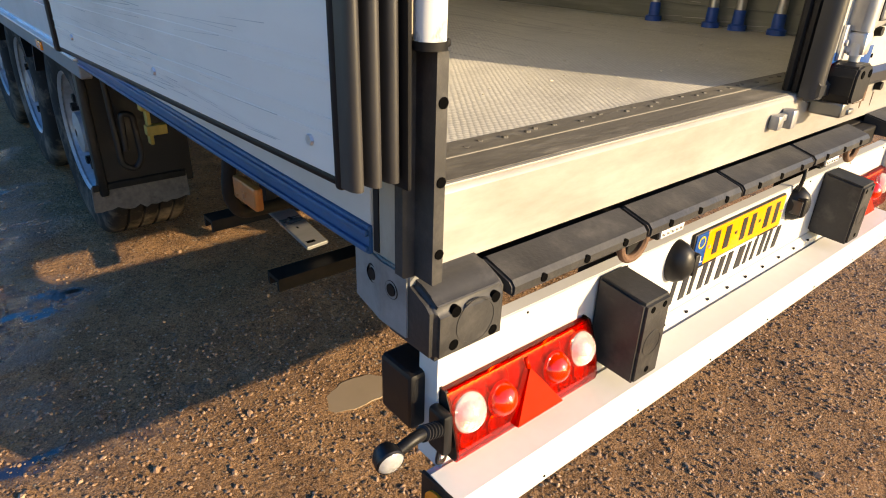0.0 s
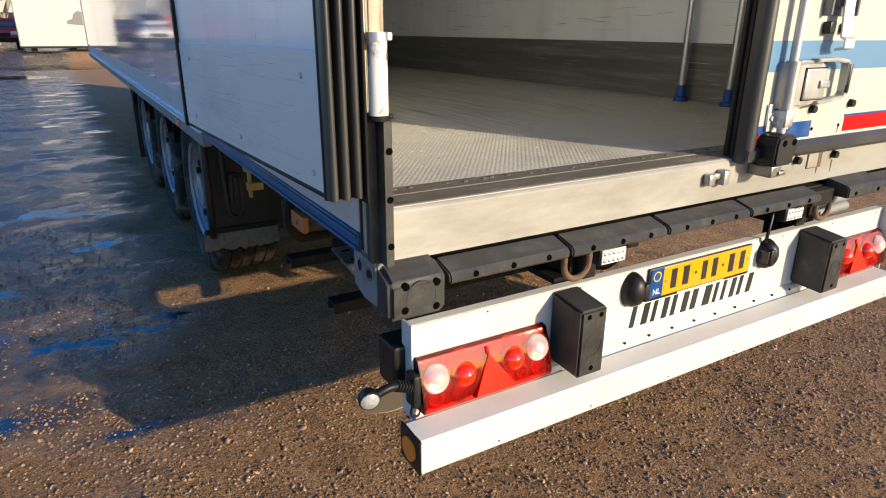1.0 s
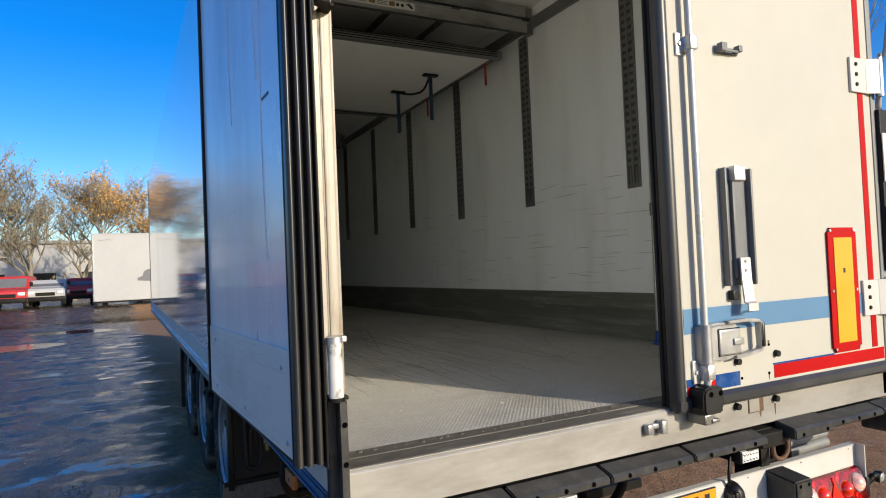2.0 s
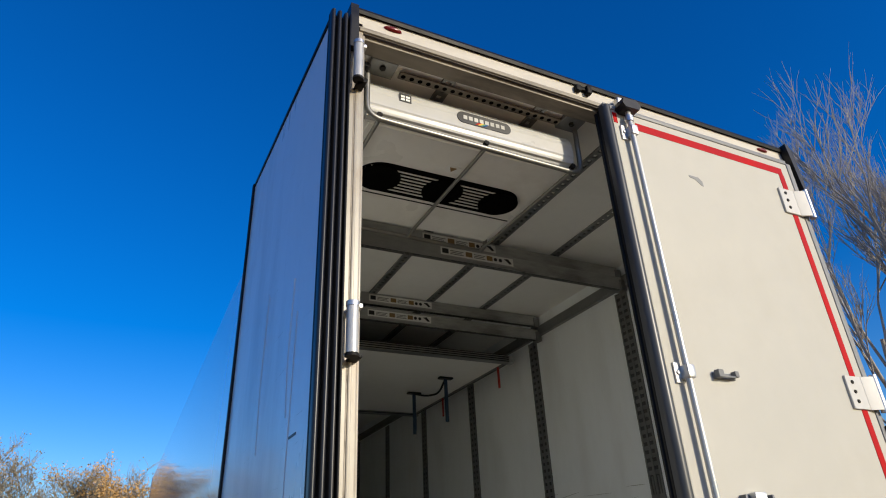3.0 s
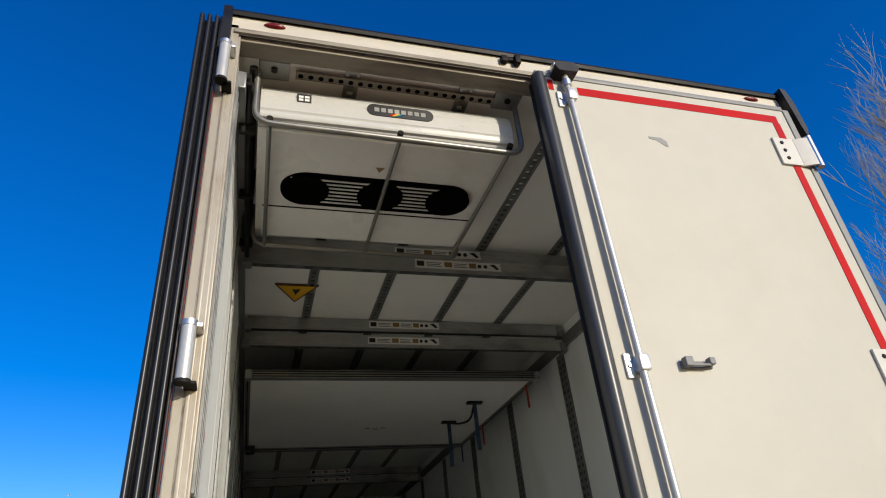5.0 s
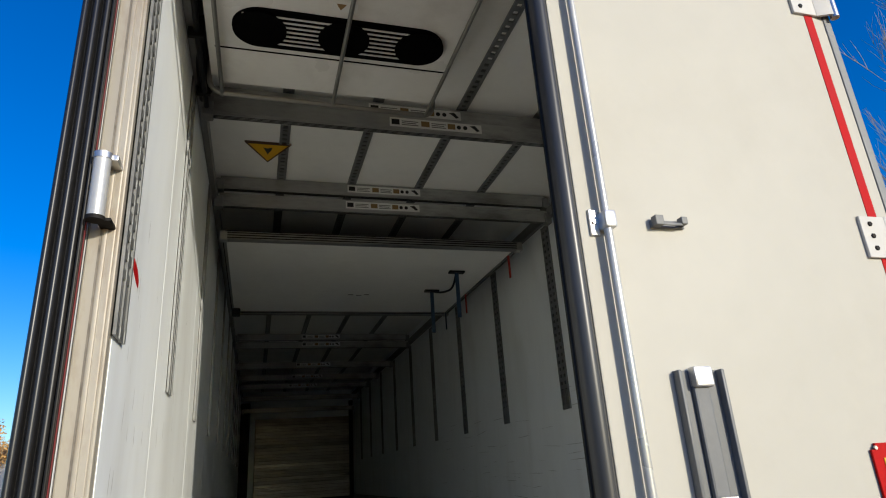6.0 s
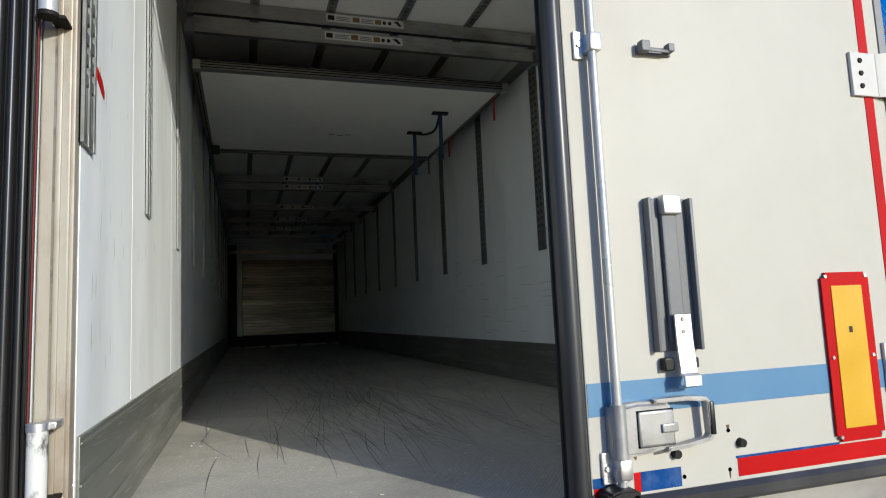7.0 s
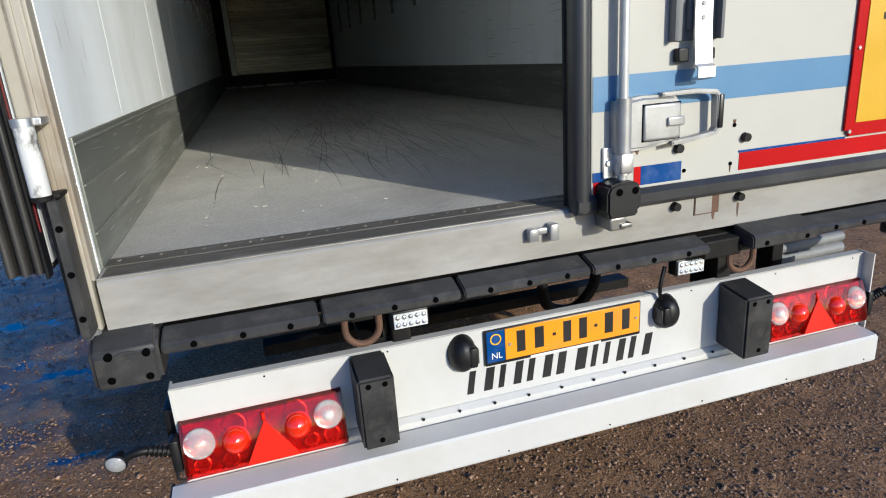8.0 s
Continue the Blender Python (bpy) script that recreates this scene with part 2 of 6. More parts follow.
M_FROST = mat("frosted_lamp_cover", (0.58, 0.60, 0.60), 0.22, var=0.12, scale=30, fine=200, bump=0.1, coat=0.4)
M_LOCK = mat("cast_lock_metal", (0.36, 0.36, 0.355), 0.42, metal=0.5, var=0.10, scale=14, fine=80, bump=0.06, stain=(0.16, 0.15, 0.13), stain_amount=0.4, stain_scale=12)
M_STRAW = mat("pale_straw_bits", (0.62, 0.58, 0.48), 0.8, var=0.3, bump=0)


def floor_mat():
    m = mat("antiskid_floor", (0.64, 0.615, 0.53), 0.52, var=0.14, scale=1.5, fine=12, bump=0, spec=0.35, stain=(0.17, 0.165, 0.15), stain_amount=0.55, stain_scale=2.2)
    nt = m.node_tree
    n, l = nt.nodes, nt.links
    tc = n.new("ShaderNodeTexCoord")
    mp = n.new("ShaderNodeMapping")
    mp.inputs["Scale"].default_value = (1, 0.75, 1)
    mp.inputs["Rotation"].default_value = (0, 0, radians(45))
    l.new(tc.outputs["Object"], mp.inputs[0])
    v = n.new("ShaderNodeTexVoronoi")
    v.inputs["Scale"].default_value, v.inputs["Randomness"].default_value = 88, 0.18
    l.new(mp.outputs[0], v.inputs[0])
    s = n.new("ShaderNodeTexNoise")
    s.inputs["Scale"].default_value, s.inputs["Detail"].default_value = 2.0, 8
    l.new(tc.outputs["Object"], s.inputs[0])
    mu = n.new("ShaderNodeMath")
    mu.operation = "MULTIPLY"
    l.new(v.outputs["Distance"], mu.inputs[0])
    l.new(s.outputs[0], mu.inputs[1])
    bp = n.new("ShaderNodeBump")
    bp.inputs["Strength"].default_value, bp.inputs["Distance"].default_value = 0.6, 0.009
    bp.invert = True
    # dirt kept between the raised cells
    b = n["Principled BSDF"]
    old = b.inputs["Base Color"].links[0].from_socket
    e = n.new("ShaderNodeMapRange")
    e.inputs[1].default_value, e.inputs[2].default_value, e.inputs[3].default_value, e.inputs[4].default_value = 0.25, 0.62, 0.0, 0.55
    l.new(v.outputs["Distance"], e.inputs[0])
    st = n.new("ShaderNodeMapping")
    st.inputs["Scale"].default_value = (26, 1.1, 1)
    l.new(tc.outputs["Object"], st.inputs[0])
    sn = n.new("ShaderNodeTexNoise")
    sn.inputs["Scale"].default_value, sn.inputs["Detail"].default_value = 1.6, 6
    l.new(st.outputs[0], sn.inputs[0])
    sr = n.new("ShaderNodeMapRange")
    sr.inputs[1].default_value, sr.inputs[2].default_value, sr.inputs[4].default_value = 0.55, 0.78, 0.6
    l.new(sn.outputs[0], sr.inputs[0])
    mx = n.new("ShaderNodeMath")
    mx.operation = "MAXIMUM"
    l.new(e.outputs[0], mx.inputs[0])
    l.new(sr.outputs[0], mx.inputs[1])
    dirt = n.new("ShaderNodeMix")
    dirt.data_type = "RGBA"
    dirt.inputs[7].default_value = (0.28, 0.265, 0.235, 1)
    l.new(mx.outputs[0], dirt.inputs[0])
    l.new(old, dirt.inputs[6])
    l.new(dirt.outputs[2], b.inputs["Base Color"])
    l.new(mu.outputs[0], bp.inputs["Height"])
    l.new(bp.outputs[0], n["Principled BSDF"].inputs["Normal"])
    return m


M_FLOOR = floor_mat()
# dark colour that paints the shade seen through the track slots
M_SLOT = mat("painted_slot_shade", (0.07, 0.07, 0.068), 0.7, var=0.2, bump=0)
M_CORNER = mat("grey_painted_corner", (0.20, 0.205, 0.200), 0.5, var=0.2, scale=8, fine=60, bump=0.08, stain=(0.05, 0.047, 0.04), stain_amount=0.8, stain_scale=6)
M_FLAP = mat("mud_dried_flap", (0.12, 0.100, 0.080), 0.8, var=0.45, scale=9, fine=60, bump=0.35, stain=(0.03, 0.027, 0.024), stain_amount=1.2, stain_scale=9)
M_DIM = mat("dull_red_marker", (0.14, 0.006, 0.006), 0.3, var=0.1, bump=0.05)
M_GRIME = mat("grimy_frame", (0.22, 0.195, 0.155), 0.55, metal=0.2, var=0.3, scale=3, fine=40, bump=0.08, stretch=(0.25, 1, 2), stain=(0.05, 0.04, 0.03), stain_amount=1.1, stain_scale=6)
M_TRAY = mat("grey_plastic_tray", (0.135, 0.14, 0.142), 0.5, var=0.15, scale=6, fine=50, bump=0.05)
M_DKRED = mat("dark_red_rubber", (0.16, 0.008, 0.012), 0.6, var=0.2, bump=0)
M_SCUFF = mat("black_tyre_scuffs", (0.085, 0.08, 0.073), 0.7, var=0.5, scale=9, fine=60, bump=0)


def ground_mat():
    """Wet trodden gravel: soil with stones, hollows painted dark as shade, damp and standing water."""
    m = bpy.data.materials.new("wet_gravel_ground")
    m.use_nodes = True
    nt = m.node_tree
    n, l = nt.nodes, nt.links
    b = n["Principled BSDF"]
    tc = n.new("ShaderNodeTexCoord")
    mp = n.new("ShaderNodeMapping")
    l.new(tc.outputs["Object"], mp.inputs[0])

    def noise_node(scale, detail, rough=0.6):
        t = n.new("ShaderNodeTexNoise")
        t.inputs["Scale"].default_value, t.inputs["Detail"].default_value, t.inputs["Roughness"].default_value = scale, detail, rough
        l.new(mp.outputs[0], t.inputs[0])
        return t.outputs[0]

    def rng(src, a, z, lo, hi):
        r = n.new("ShaderNodeMapRange")
        for i, v in enumerate((a, z, lo, hi)):
            r.inputs[1 + i].default_value = v
        l.new(src, r.inputs[0])
        return r.outputs[0]

    def blend(fac, a, z):
        x = n.new("ShaderNodeMix")
        x.data_type = "RGBA"
        l.new(fac, x.inputs[0])
        for slot, v in ((6, a), (7, z)):
            if isinstance(v, tuple):
                x.inputs[slot].default_value = (*v, 1)
            else:
                l.new(v, x.inputs[slot])
        return x.outputs[2]

    # stretched patches of wet along the drive on the open side
    wide = n.new("ShaderNodeMapping")
    wide.inputs["Scale"].default_value = (0.62, 1.05, 1)
    wide.inputs["Location"].default_value = (3.1, 1.7, 0)
    l.new(tc.outputs["Object"], wide.inputs[0])
    patch = n.new("ShaderNodeTexNoise")
    patch.inputs["Scale"].default_value, patch.inputs["Detail"].default_value, patch.inputs["Roughness"].default_value = 1.9, 10, 0.64
    l.new(wide.outputs[0], patch.inputs[0])
    sep = n.new("ShaderNodeSeparateXYZ")
    l.new(tc.outputs["Object"], sep.inputs[0])
    side = rng(sep.outputs[0], -2.0, -1.2, 0.42, 0.0)
    far = rng(sep.outputs[1], 0.3, 2.4, 0.0, 1.0)
    sm = n.new("ShaderNodeMath")
    sm.operation = "MULTIPLY_ADD"
    l.new(side, sm.inputs[0])
    l.new(far, sm.inputs[1])
    l.new(patch.outputs[0], sm.inputs[2])
    wet = rng(sm.outputs[0], 0.60, 0.78, 0.0, 1.0)
    lie = n.new("ShaderNodeMath")
    lie.operation = "MULTIPLY"
    l.new(rng(patch.outputs[0], 0.565, 0.60, 0.0, 1.0), lie.inputs[0])
    l.new(rng(wet, 0.45, 0.9, 0.0, 1.0), lie.inputs[1])
    pool = lie.outputs[0]
    grit = noise_node(190, 4)
    soil = blend(rng(noise_node(7, 8), 0.35, 0.68, 0, 1), (0.50, 0.275, 0.130), (0.25, 0.130, 0.063))
    clod = noise_node(58, 8, 0.72)
    # low spots between clods coloured near-black: relief shade put into the soil colour
    soil = blend(rng(clod, 0.40, 0.51, 0.74, 0), soil, (0.045, 0.027, 0.017))
    soil = blend(rng(grit, 0.50, 0.66, 0, 0.60), soil, (0.64, 0.435, 0.275))
    soil = blend(rng(grit, 0.36, 0.47, 0.62, 0), soil, (0.075, 0.050, 0.032))
    v = n.new("ShaderNodeTexVoronoi")
    v.inputs["Scale"].default_value = 42
    l.new(mp.outputs[0], v.inputs[0])
    stone = rng(v.outputs["Distance"], 0.16, 0.26, 1, 0)
    pick = rng(v.outputs["Color"], 0.55, 0.6, 0, 1)
    mu = n.new("ShaderNodeMath")
    mu.operation = "MULTIPLY"
    l.new(stone, mu.inputs[0])
    l.new(pick, mu.inputs[1])
    soil = blend(mu.outputs[0], soil, (0.52, 0.42, 0.31))
    soak = n.new("ShaderNodeVectorMath")
    soak.operation = "SCALE"
    soak.inputs["Scale"].default_value = 0.16
    l.new(soil, soak.inputs[0])
    damp = blend(wet, soil, soak.outputs[0])
    damp = blend(pool, damp, (0.014, 0.011, 0.009))
    l.new(damp, b.inputs["Base Color"])
    shine = n.new("ShaderNodeMath")
    shine.operation = "MAXIMUM"
    l.new(rng(wet, 0, 1, 0.07, 1.0), shine.inputs[0])
    l.new(pool, shine.inputs[1])
    l.new(shine.outputs[0], b.inputs["Specular IOR Level"])
    rough = n.new("ShaderNodeMix")
    rough.data_type = "FLOAT"
    l.new(wet, rough.inputs[0])
    rough.inputs[2].default_value = 0.65
    # some of the wet lies glossy, some has soaked in
    l.new(rng(noise_node(1.7, 9, 0.66), 0.42, 0.60, 0.05, 0.42), rough.inputs[3])
    r2 = n.new("ShaderNodeMix")
    r2.data_type = "FLOAT"
    l.new(pool, r2.inputs[0])
    l.new(rough.outputs[0], r2.inputs[2])
    r2.inputs[3].default_value = 0.03
    l.new(r2.outputs[0], b.inputs["Roughness"])
    hs = n.new("ShaderNodeMath")
    hs.operation = "MULTIPLY_ADD"
    hs.inputs[1].default_value = 0.6
    l.new(mu.outputs[0], hs.inputs[0])
    # trodden ripples, deeper than the grit
    rut = n.new("ShaderNodeMath")
    rut.operation = "MULTIPLY_ADD"
    rut.inputs[1].default_value = 2.6
    l.new(noise_node(3.4, 8, 0.62), rut.inputs[0])
    fine = n.new("ShaderNodeMath")
    fine.operation = "MULTIPLY"
    l.new(clod, fine.inputs[0])
    l.new(rng(wet, 0, 1, 1.0, 0.55), fine.inputs[1])
    l.new(fine.outputs[0], rut.inputs[2])
    l.new(rut.outputs[0], hs.inputs[2])
    flat = n.new("ShaderNodeMath")
    flat.operation = "MULTIPLY"
    l.new(rng(pool, 0, 1, 1, 0.06), flat.inputs[0])
    l.new(rng(wet, 0, 1, 0.9, 0.60), flat.inputs[1])
    bp = n.new("ShaderNodeBump")
    bp.inputs["Distance"].default_value = 0.04
    l.new(flat.outputs[0], bp.inputs["Strength"])
    l.new(hs.outputs[0], bp.inputs["Height"])
    l.new(bp.outputs[0], b.inputs["Normal"])
    return m


M_GROUND = ground_mat()


def stone_mat():
    """Mixed tan, brown and grey pebbles, each its own shade."""
    m = mat("mixed_pebbles", (0.27, 0.178, 0.122), 0.55, var=0.3, scale=60, fine=200, bump=0.15)
    n, l = m.node_tree.nodes, m.node_tree.links
    b = n["Principled BSDF"]
    old = b.inputs["Base Color"].links[0].from_socket
    geo = n.new("ShaderNodeNewGeometry")
    ramp = n.new("ShaderNodeValToRGB")
    ramp.color_ramp.elements[0].color, ramp.color_ramp.elements[1].color = (0.50, 0.43, 0.35, 1), (1.42, 1.32, 1.15, 1)
    for at, c in ((0.35, (0.75, 0.68, 0.58, 1)), (0.7, (1.05, 0.95, 0.80, 1)), (0.92, (1.25, 1.2, 1.1, 1))):
        ramp.color_ramp.elements.new(at).color = c
    l.new(geo.outputs["Random Per Island"], ramp.inputs[0])
    mul = n.new("ShaderNodeVectorMath")
    mul.operation = "MULTIPLY"
    l.new(old, mul.inputs[0])
    l.new(ramp.outputs[0], mul.inputs[1])
    l.new(mul.outputs[0], b.inputs["Base Color"])
    return m


M_STONE = stone_mat()
M_POOL = mat("clear_rain_water", (0.016, 0.014, 0.012), 0.05, var=0.1, scale=3, fine=20, bump=0.5, bump_scale=1.6, bump_dist=0.02, rough_var=0.02, spec=0.6)
M_WATER = mat("muddy_water", (0.27, 0.205, 0.135), 0.12, var=0.08, scale=3, fine=20, bump=0.03, bump_scale=9, rough_var=0.05)


# ---- shapes ----
def box(bm, x0, x1, y0, y1, z0, z1, bevel=0.0, seg=2):
    r = bmesh.ops.create_cube(bm, size=1)
    bmesh.ops.transform(bm, matrix=Matrix.LocRotScale(((x0 + x1) / 2, (y0 + y1) / 2, (z0 + z1) / 2), None, (abs(x1 - x0), abs(y1 - y0), abs(z1 - z0))), verts=r["verts"])
    if bevel:
        bmesh.ops.bevel(bm, geom=list({e for v in r["verts"] for e in v.link_edges}), offset=bevel, segments=seg, affect="EDGES", profile=0.5)
    return bm


def frame_of(d):
    d = Vector(d).normalized()
    u = d.cross(Vector((0, 0, 1)) if abs(d.z) < 0.9 else Vector((1, 0, 0))).normalized()
    return u, d.cross(u)


def rod(bm, p0, p1, r0, r1=None, seg=16, caps=True):
    r1 = r0 if r1 is None else r1
    p0, p1 = Vector(p0), Vector(p1)
    u, w = frame_of(p1 - p0)
    rings = [[bm.verts.new(p + r * (math.cos(a) * u + math.sin(a) * w)) for a in (2 * math.pi * i / seg for i in range(seg))] for p, r in ((p0, r0), (p1, r1))]
    for i in range(seg):
        bm.faces.new((rings[0][i], rings[0][(i + 1) % seg], rings[1][(i + 1) % seg], rings[1][i]))
    if caps:
        bm.faces.new(rings[0][::-1])
        bm.faces.new(rings[1])
    return bm


def tube(bm, pts, r, seg=12, bend=0.05, steps=6):
    """A bent tube through the points, with rounded corners."""
    pts = [Vector(p) for p in pts]
    path = [pts[0]]
    for a, b, c in zip(pts, pts[1:], pts[2:]):
        d0, d1 = (a - b).normalized(), (c - b).normalized()
        k = min(bend, (a - b).length * 0.45, (c - b).length * 0.45)
        for i in range(steps + 1):
            s = i / steps
            path.append((1 - s) ** 2 * (b + d0 * k) + 2 * s * (1 - s) * b + s * s * (b + d1 * k))
    path.append(pts[-1])
    u = None
    rings = []
    for i, p in enumerate(path):
        d = (path[min(i + 1, len(path) - 1)] - path[max(i - 1, 0)]).normalized()
        u = frame_of(d)[0] if u is None else (u - d * u.dot(d)).normalized()
        w = d.cross(u)
        rings.append([bm.verts.new(p + r * (math.cos(2 * math.pi * k / seg) * u + math.sin(2 * math.pi * k / seg) * w)) for k in range(seg)])
    for a, b in zip(rings, rings[1:]):
        for k in range(seg):
            bm.faces.new((a[k], a[(k + 1) % seg], b[(k + 1) % seg], b[k]))
    bm.faces.new(rings[0][::-1])
    bm.faces.new(rings[-1])
    return bm


def prism(bm, outline, axis, a, b):
    """Extrudes a closed outline along an axis. Outline pairs: (y, z) for x, (x, z) for y, (x, y) for z."""
    def at(p, t):
        return {"x": (t, p[0], p[1]), "y": (p[0], t, p[1]), "z": (p[0], p[1], t)}[axis]
    lo, hi = [bm.verts.new(at(p, a)) for p in outline], [bm.verts.new(at(p, b)) for p in outline]
    k = len(outline)
    for i in range(k):
        bm.faces.new((lo[i], lo[(i + 1) % k], hi[(i + 1) % k], hi[i]))
    bm.faces.new(lo[::-1])
    bm.faces.new(hi)
    bmesh.ops.recalc_face_normals(bm, faces=bm.faces)
    return bm


def lathe(bm, profile, centre, axis, seg=32):
    """Turns (radius, height) pairs round an axis through the centre."""
    c, d = Vector(centre), Vector(axis).normalized()
    u, w = frame_of(d)
    rings = []
    for r, h in profile:
        rings.append([bm.verts.new(c + d * h + max(r, 1e-4) * (math.cos(2 * math.pi * k / seg) * u + math.sin(2 * math.pi * k / seg) * w)) for k in range(seg)])
    for a, b in zip(rings, rings[1:]):
        for k in range(seg):
            bm.faces.new((a[k], a[(k + 1) % seg], b[(k + 1) % seg], b[k]))
    bmesh.ops.recalc_face_normals(bm, faces=bm.faces)
    return bm


def smooth(bm, limit=35):
    for f in bm.faces:
        f.smooth = True
    for e in bm.edges:
        if len(e.link_faces) == 2 and e.calc_face_angle(0) > radians(limit):
            e.smooth = False
    # broad faces between narrow bevels stay truly flat
    for f in bm.faces:
        a = f.calc_area()
        near = [g for e in f.edges for g in e.link_faces if g is not f]
        if near and all(g.calc_area() < 0.25 * a or g.normal.dot(f.normal) < 0.8 for g in near):
            f.smooth = False
    return bm


def thing(name, label, category, loc=(0, 0, 0), turn=0.0, group="", kind=""):
    ob = new(name)
    ob.empty_display_size = 0.1
    ob.matrix_world = pose(*loc, 0, 0, turn)
    ob.matrix_basis = pose(*loc, 0, 0, turn)
    return tagged(ob, label, category, group, kind)


def part(name, bm, material, parent, label="", local=False, soft=35):
    root = parent
    while root.parent:
        root = root.parent
    if not local:
        bmesh.ops.transform(bm, matrix=root.matrix_basis.inverted(), verts=bm.verts)
    smooth(bm, soft)
    me = bpy.data.meshes.new(name)
    bm.to_mesh(me)
    bm.free()
    me.materials.append(material)
    ob = new(name, me)
    ob.parent = parent
    if label:
        ob["label"] = label
    return ob


def single(name, bm, material, label, category, group="", kind="", soft=35):
    smooth(bm, soft)
    me = bpy.data.meshes.new(name)
    bm.to_mesh(me)
    bm.free()
    me.materials.append(material)
    return tagged(new(name, me), label, category, group, kind)


def B(*a, **k):
    return box(bmesh.new(), *a, **k)


def bolt(bm, p, axis, r=0.012, h=0.008):
    p, d = Vector(p), Vector(axis).normalized()
    rod(bm, p, p + d * h, r, r * 0.85, seg=6)
    return bm

# ---- ground ----
XL, XR, IL, IR = -1.345, 1.295, -1.285, 1.235
WL = -1.314
FLOOR, CEIL, ROOF, FRONT = 1.11, 3.76, 3.874, 13.6


RISE = 0.40


def ground_height(x, y):
    """Trodden unevenness near the trailer, and a slight bank across the yard."""
    far = min(max((y - 31.8) / 2.2, 0.0), 1.0)
    near = max(0.0, 1 - max(abs(x), abs(y - 2)) / 30)
    return near * (0.018 * noise.noise((x * 0.7, y * 0.7, 0)) + 0.010 * noise.noise((x * 2.6, y * 2.6, 4)) + 0.004 * noise.noise((x * 9, y * 9, 7))) - 0.006 + RISE * far * far * (3 - 2 * far)


def build_ground():
    xs = [-400, -150, -60, -30, -16] + [-9 + 0.09 * i for i in range(0, 167)] + [8, 14, 30, 60, 150, 400]
    ys = [-400, -150, -60, -25, -10, -6] + [-4 + 0.09 * i for i in range(0, 145)] + [10, 12, 15, 18, 21, 25, 29, 31.8, 32.3, 32.8, 33.4, 34, 36, 45, 70, 120, 220, 500]
    verts = [(x, y, ground_height(x, y)) for y in ys for x in xs]
    k = len(xs)
    faces = [(j * k + i, j * k + i + 1, (j + 1) * k + i + 1, (j + 1) * k + i) for j in range(len(ys) - 1) for i in range(k - 1)]
    me = bpy.data.meshes.new("ground")
    me.from_pydata(verts, [], faces)
    me.polygons.foreach_set("use_smooth", [True] * len(faces))
    me.materials.append(M_GROUND)
    tagged(new("ground", me), "wet brown gravel yard with puddles and small stones", "ground", kind="structure")


build_ground()


def build_stones():
    """Loose pebbles and clods that lie on the gravel, densest round the trailer's tail."""
    rng = np.random.default_rng(11)
    base = bmesh.new()
    bmesh.ops.create_icosphere(base, subdivisions=1, radius=1)
    bv = np.array([v.co[:] for v in base.verts])
    bf = np.array([[v.index for v in f.verts] for f in base.faces])
    base.free()
    n = 52000
    x, y = rng.uniform(-3.4, 3.2, n), rng.uniform(-1.4, 4.4, n)
    near = rng.random(n) < 0.55
    x[near], y[near] = rng.uniform(-2.3, 1.9, near.sum()), rng.uniform(-0.8, 1.6, near.sum())
    size = 0.0018 + 0.0062 * rng.random(n) ** 3
    size[rng.random(n) < 0.012] *= 1.9
    wet = ((x + 0.872) / 0.135) ** 2 + ((y - 0.872) / 0.096) ** 2 < 1
    size[wet & (rng.random(n) < 0.93)] = 0.0004
    z = np.array([ground_height(a, b) for a, b in zip(x, y)]) + size * 0.2
    turn = rng.uniform(0, 2 * math.pi, n)
    shape = np.stack([rng.uniform(0.8, 1.6, n), np.ones(n), rng.uniform(0.45, 0.85, n)], 1) * size[:, None]
    v = bv[None] * rng.uniform(0.72, 1.18, (n, len(bv), 1)) * shape[:, None]
    c, s = np.cos(turn)[:, None], np.sin(turn)[:, None]
    v = np.stack([c * v[..., 0] - s * v[..., 1], s * v[..., 0] + c * v[..., 1], v[..., 2] + 0.3 * v[..., 0]], 2) + np.stack([x, y, z], 1)[:, None]
    faces = (bf[None] + (np.arange(n) * len(bv))[:, None, None]).reshape(-1, 3)
    me = bpy.data.meshes.new("pebbles")
    me.from_pydata(v.reshape(-1, 3).tolist(), [], faces.tolist())
    me.materials.append(M_STONE)
    tagged(new("pebbles", me), "brown and grey pebbles strewn over wet gravel", "gravel", kind="stuff")


build_stones()


def puddle(cx, cy, rx, ry, seed, water=None):
    rnd = random.Random(seed)
    ph = [rnd.uniform(0, 6.3) for _ in range(4)]
    bm = bmesh.new()
    ring = []
    for i in range(48):
        a = 2 * math.pi * i / 48
        k = 1 + 0.10 * math.sin(2 * a + ph[0]) + 0.05 * math.sin(3 * a + ph[1]) + 0.03 * math.sin(7 * a + ph[2]) + 0.02 * math.sin(13 * a + ph[3])
        ring.append((cx + rx * k * math.cos(a), cy + ry * k * math.sin(a)))
    prism(bm, ring, "z", -0.03, ground_height(cx, cy) + 0.004)
    single("puddle", bm, water or M_WATER, "broad still rain puddle across the yard" if water else "shallow brown rain puddle in the gravel", "puddle", "puddles in the yard")


puddle(-0.872, 0.872, 0.118, 0.082, 3)
puddle(-4.6, 18.0, 1.2, 1.0, 8, M_POOL)
puddle(-6.6, 20.5, 1.5, 1.4, 9, M_POOL)
puddle(-3.4, 22.6, 1.3, 0.8, 12, M_POOL)
puddle(-0.6, 28.6, 3.6, 2.5, 14, M_POOL)
puddle(-7.2, 27.5, 2.2, 1.6, 15, M_POOL)

# ---- trailer body ----
trailer = thing("refrigerated_trailer", "white refrigerated semi-trailer with one rear door folded open", "trailer", (0, 6.5, 0))
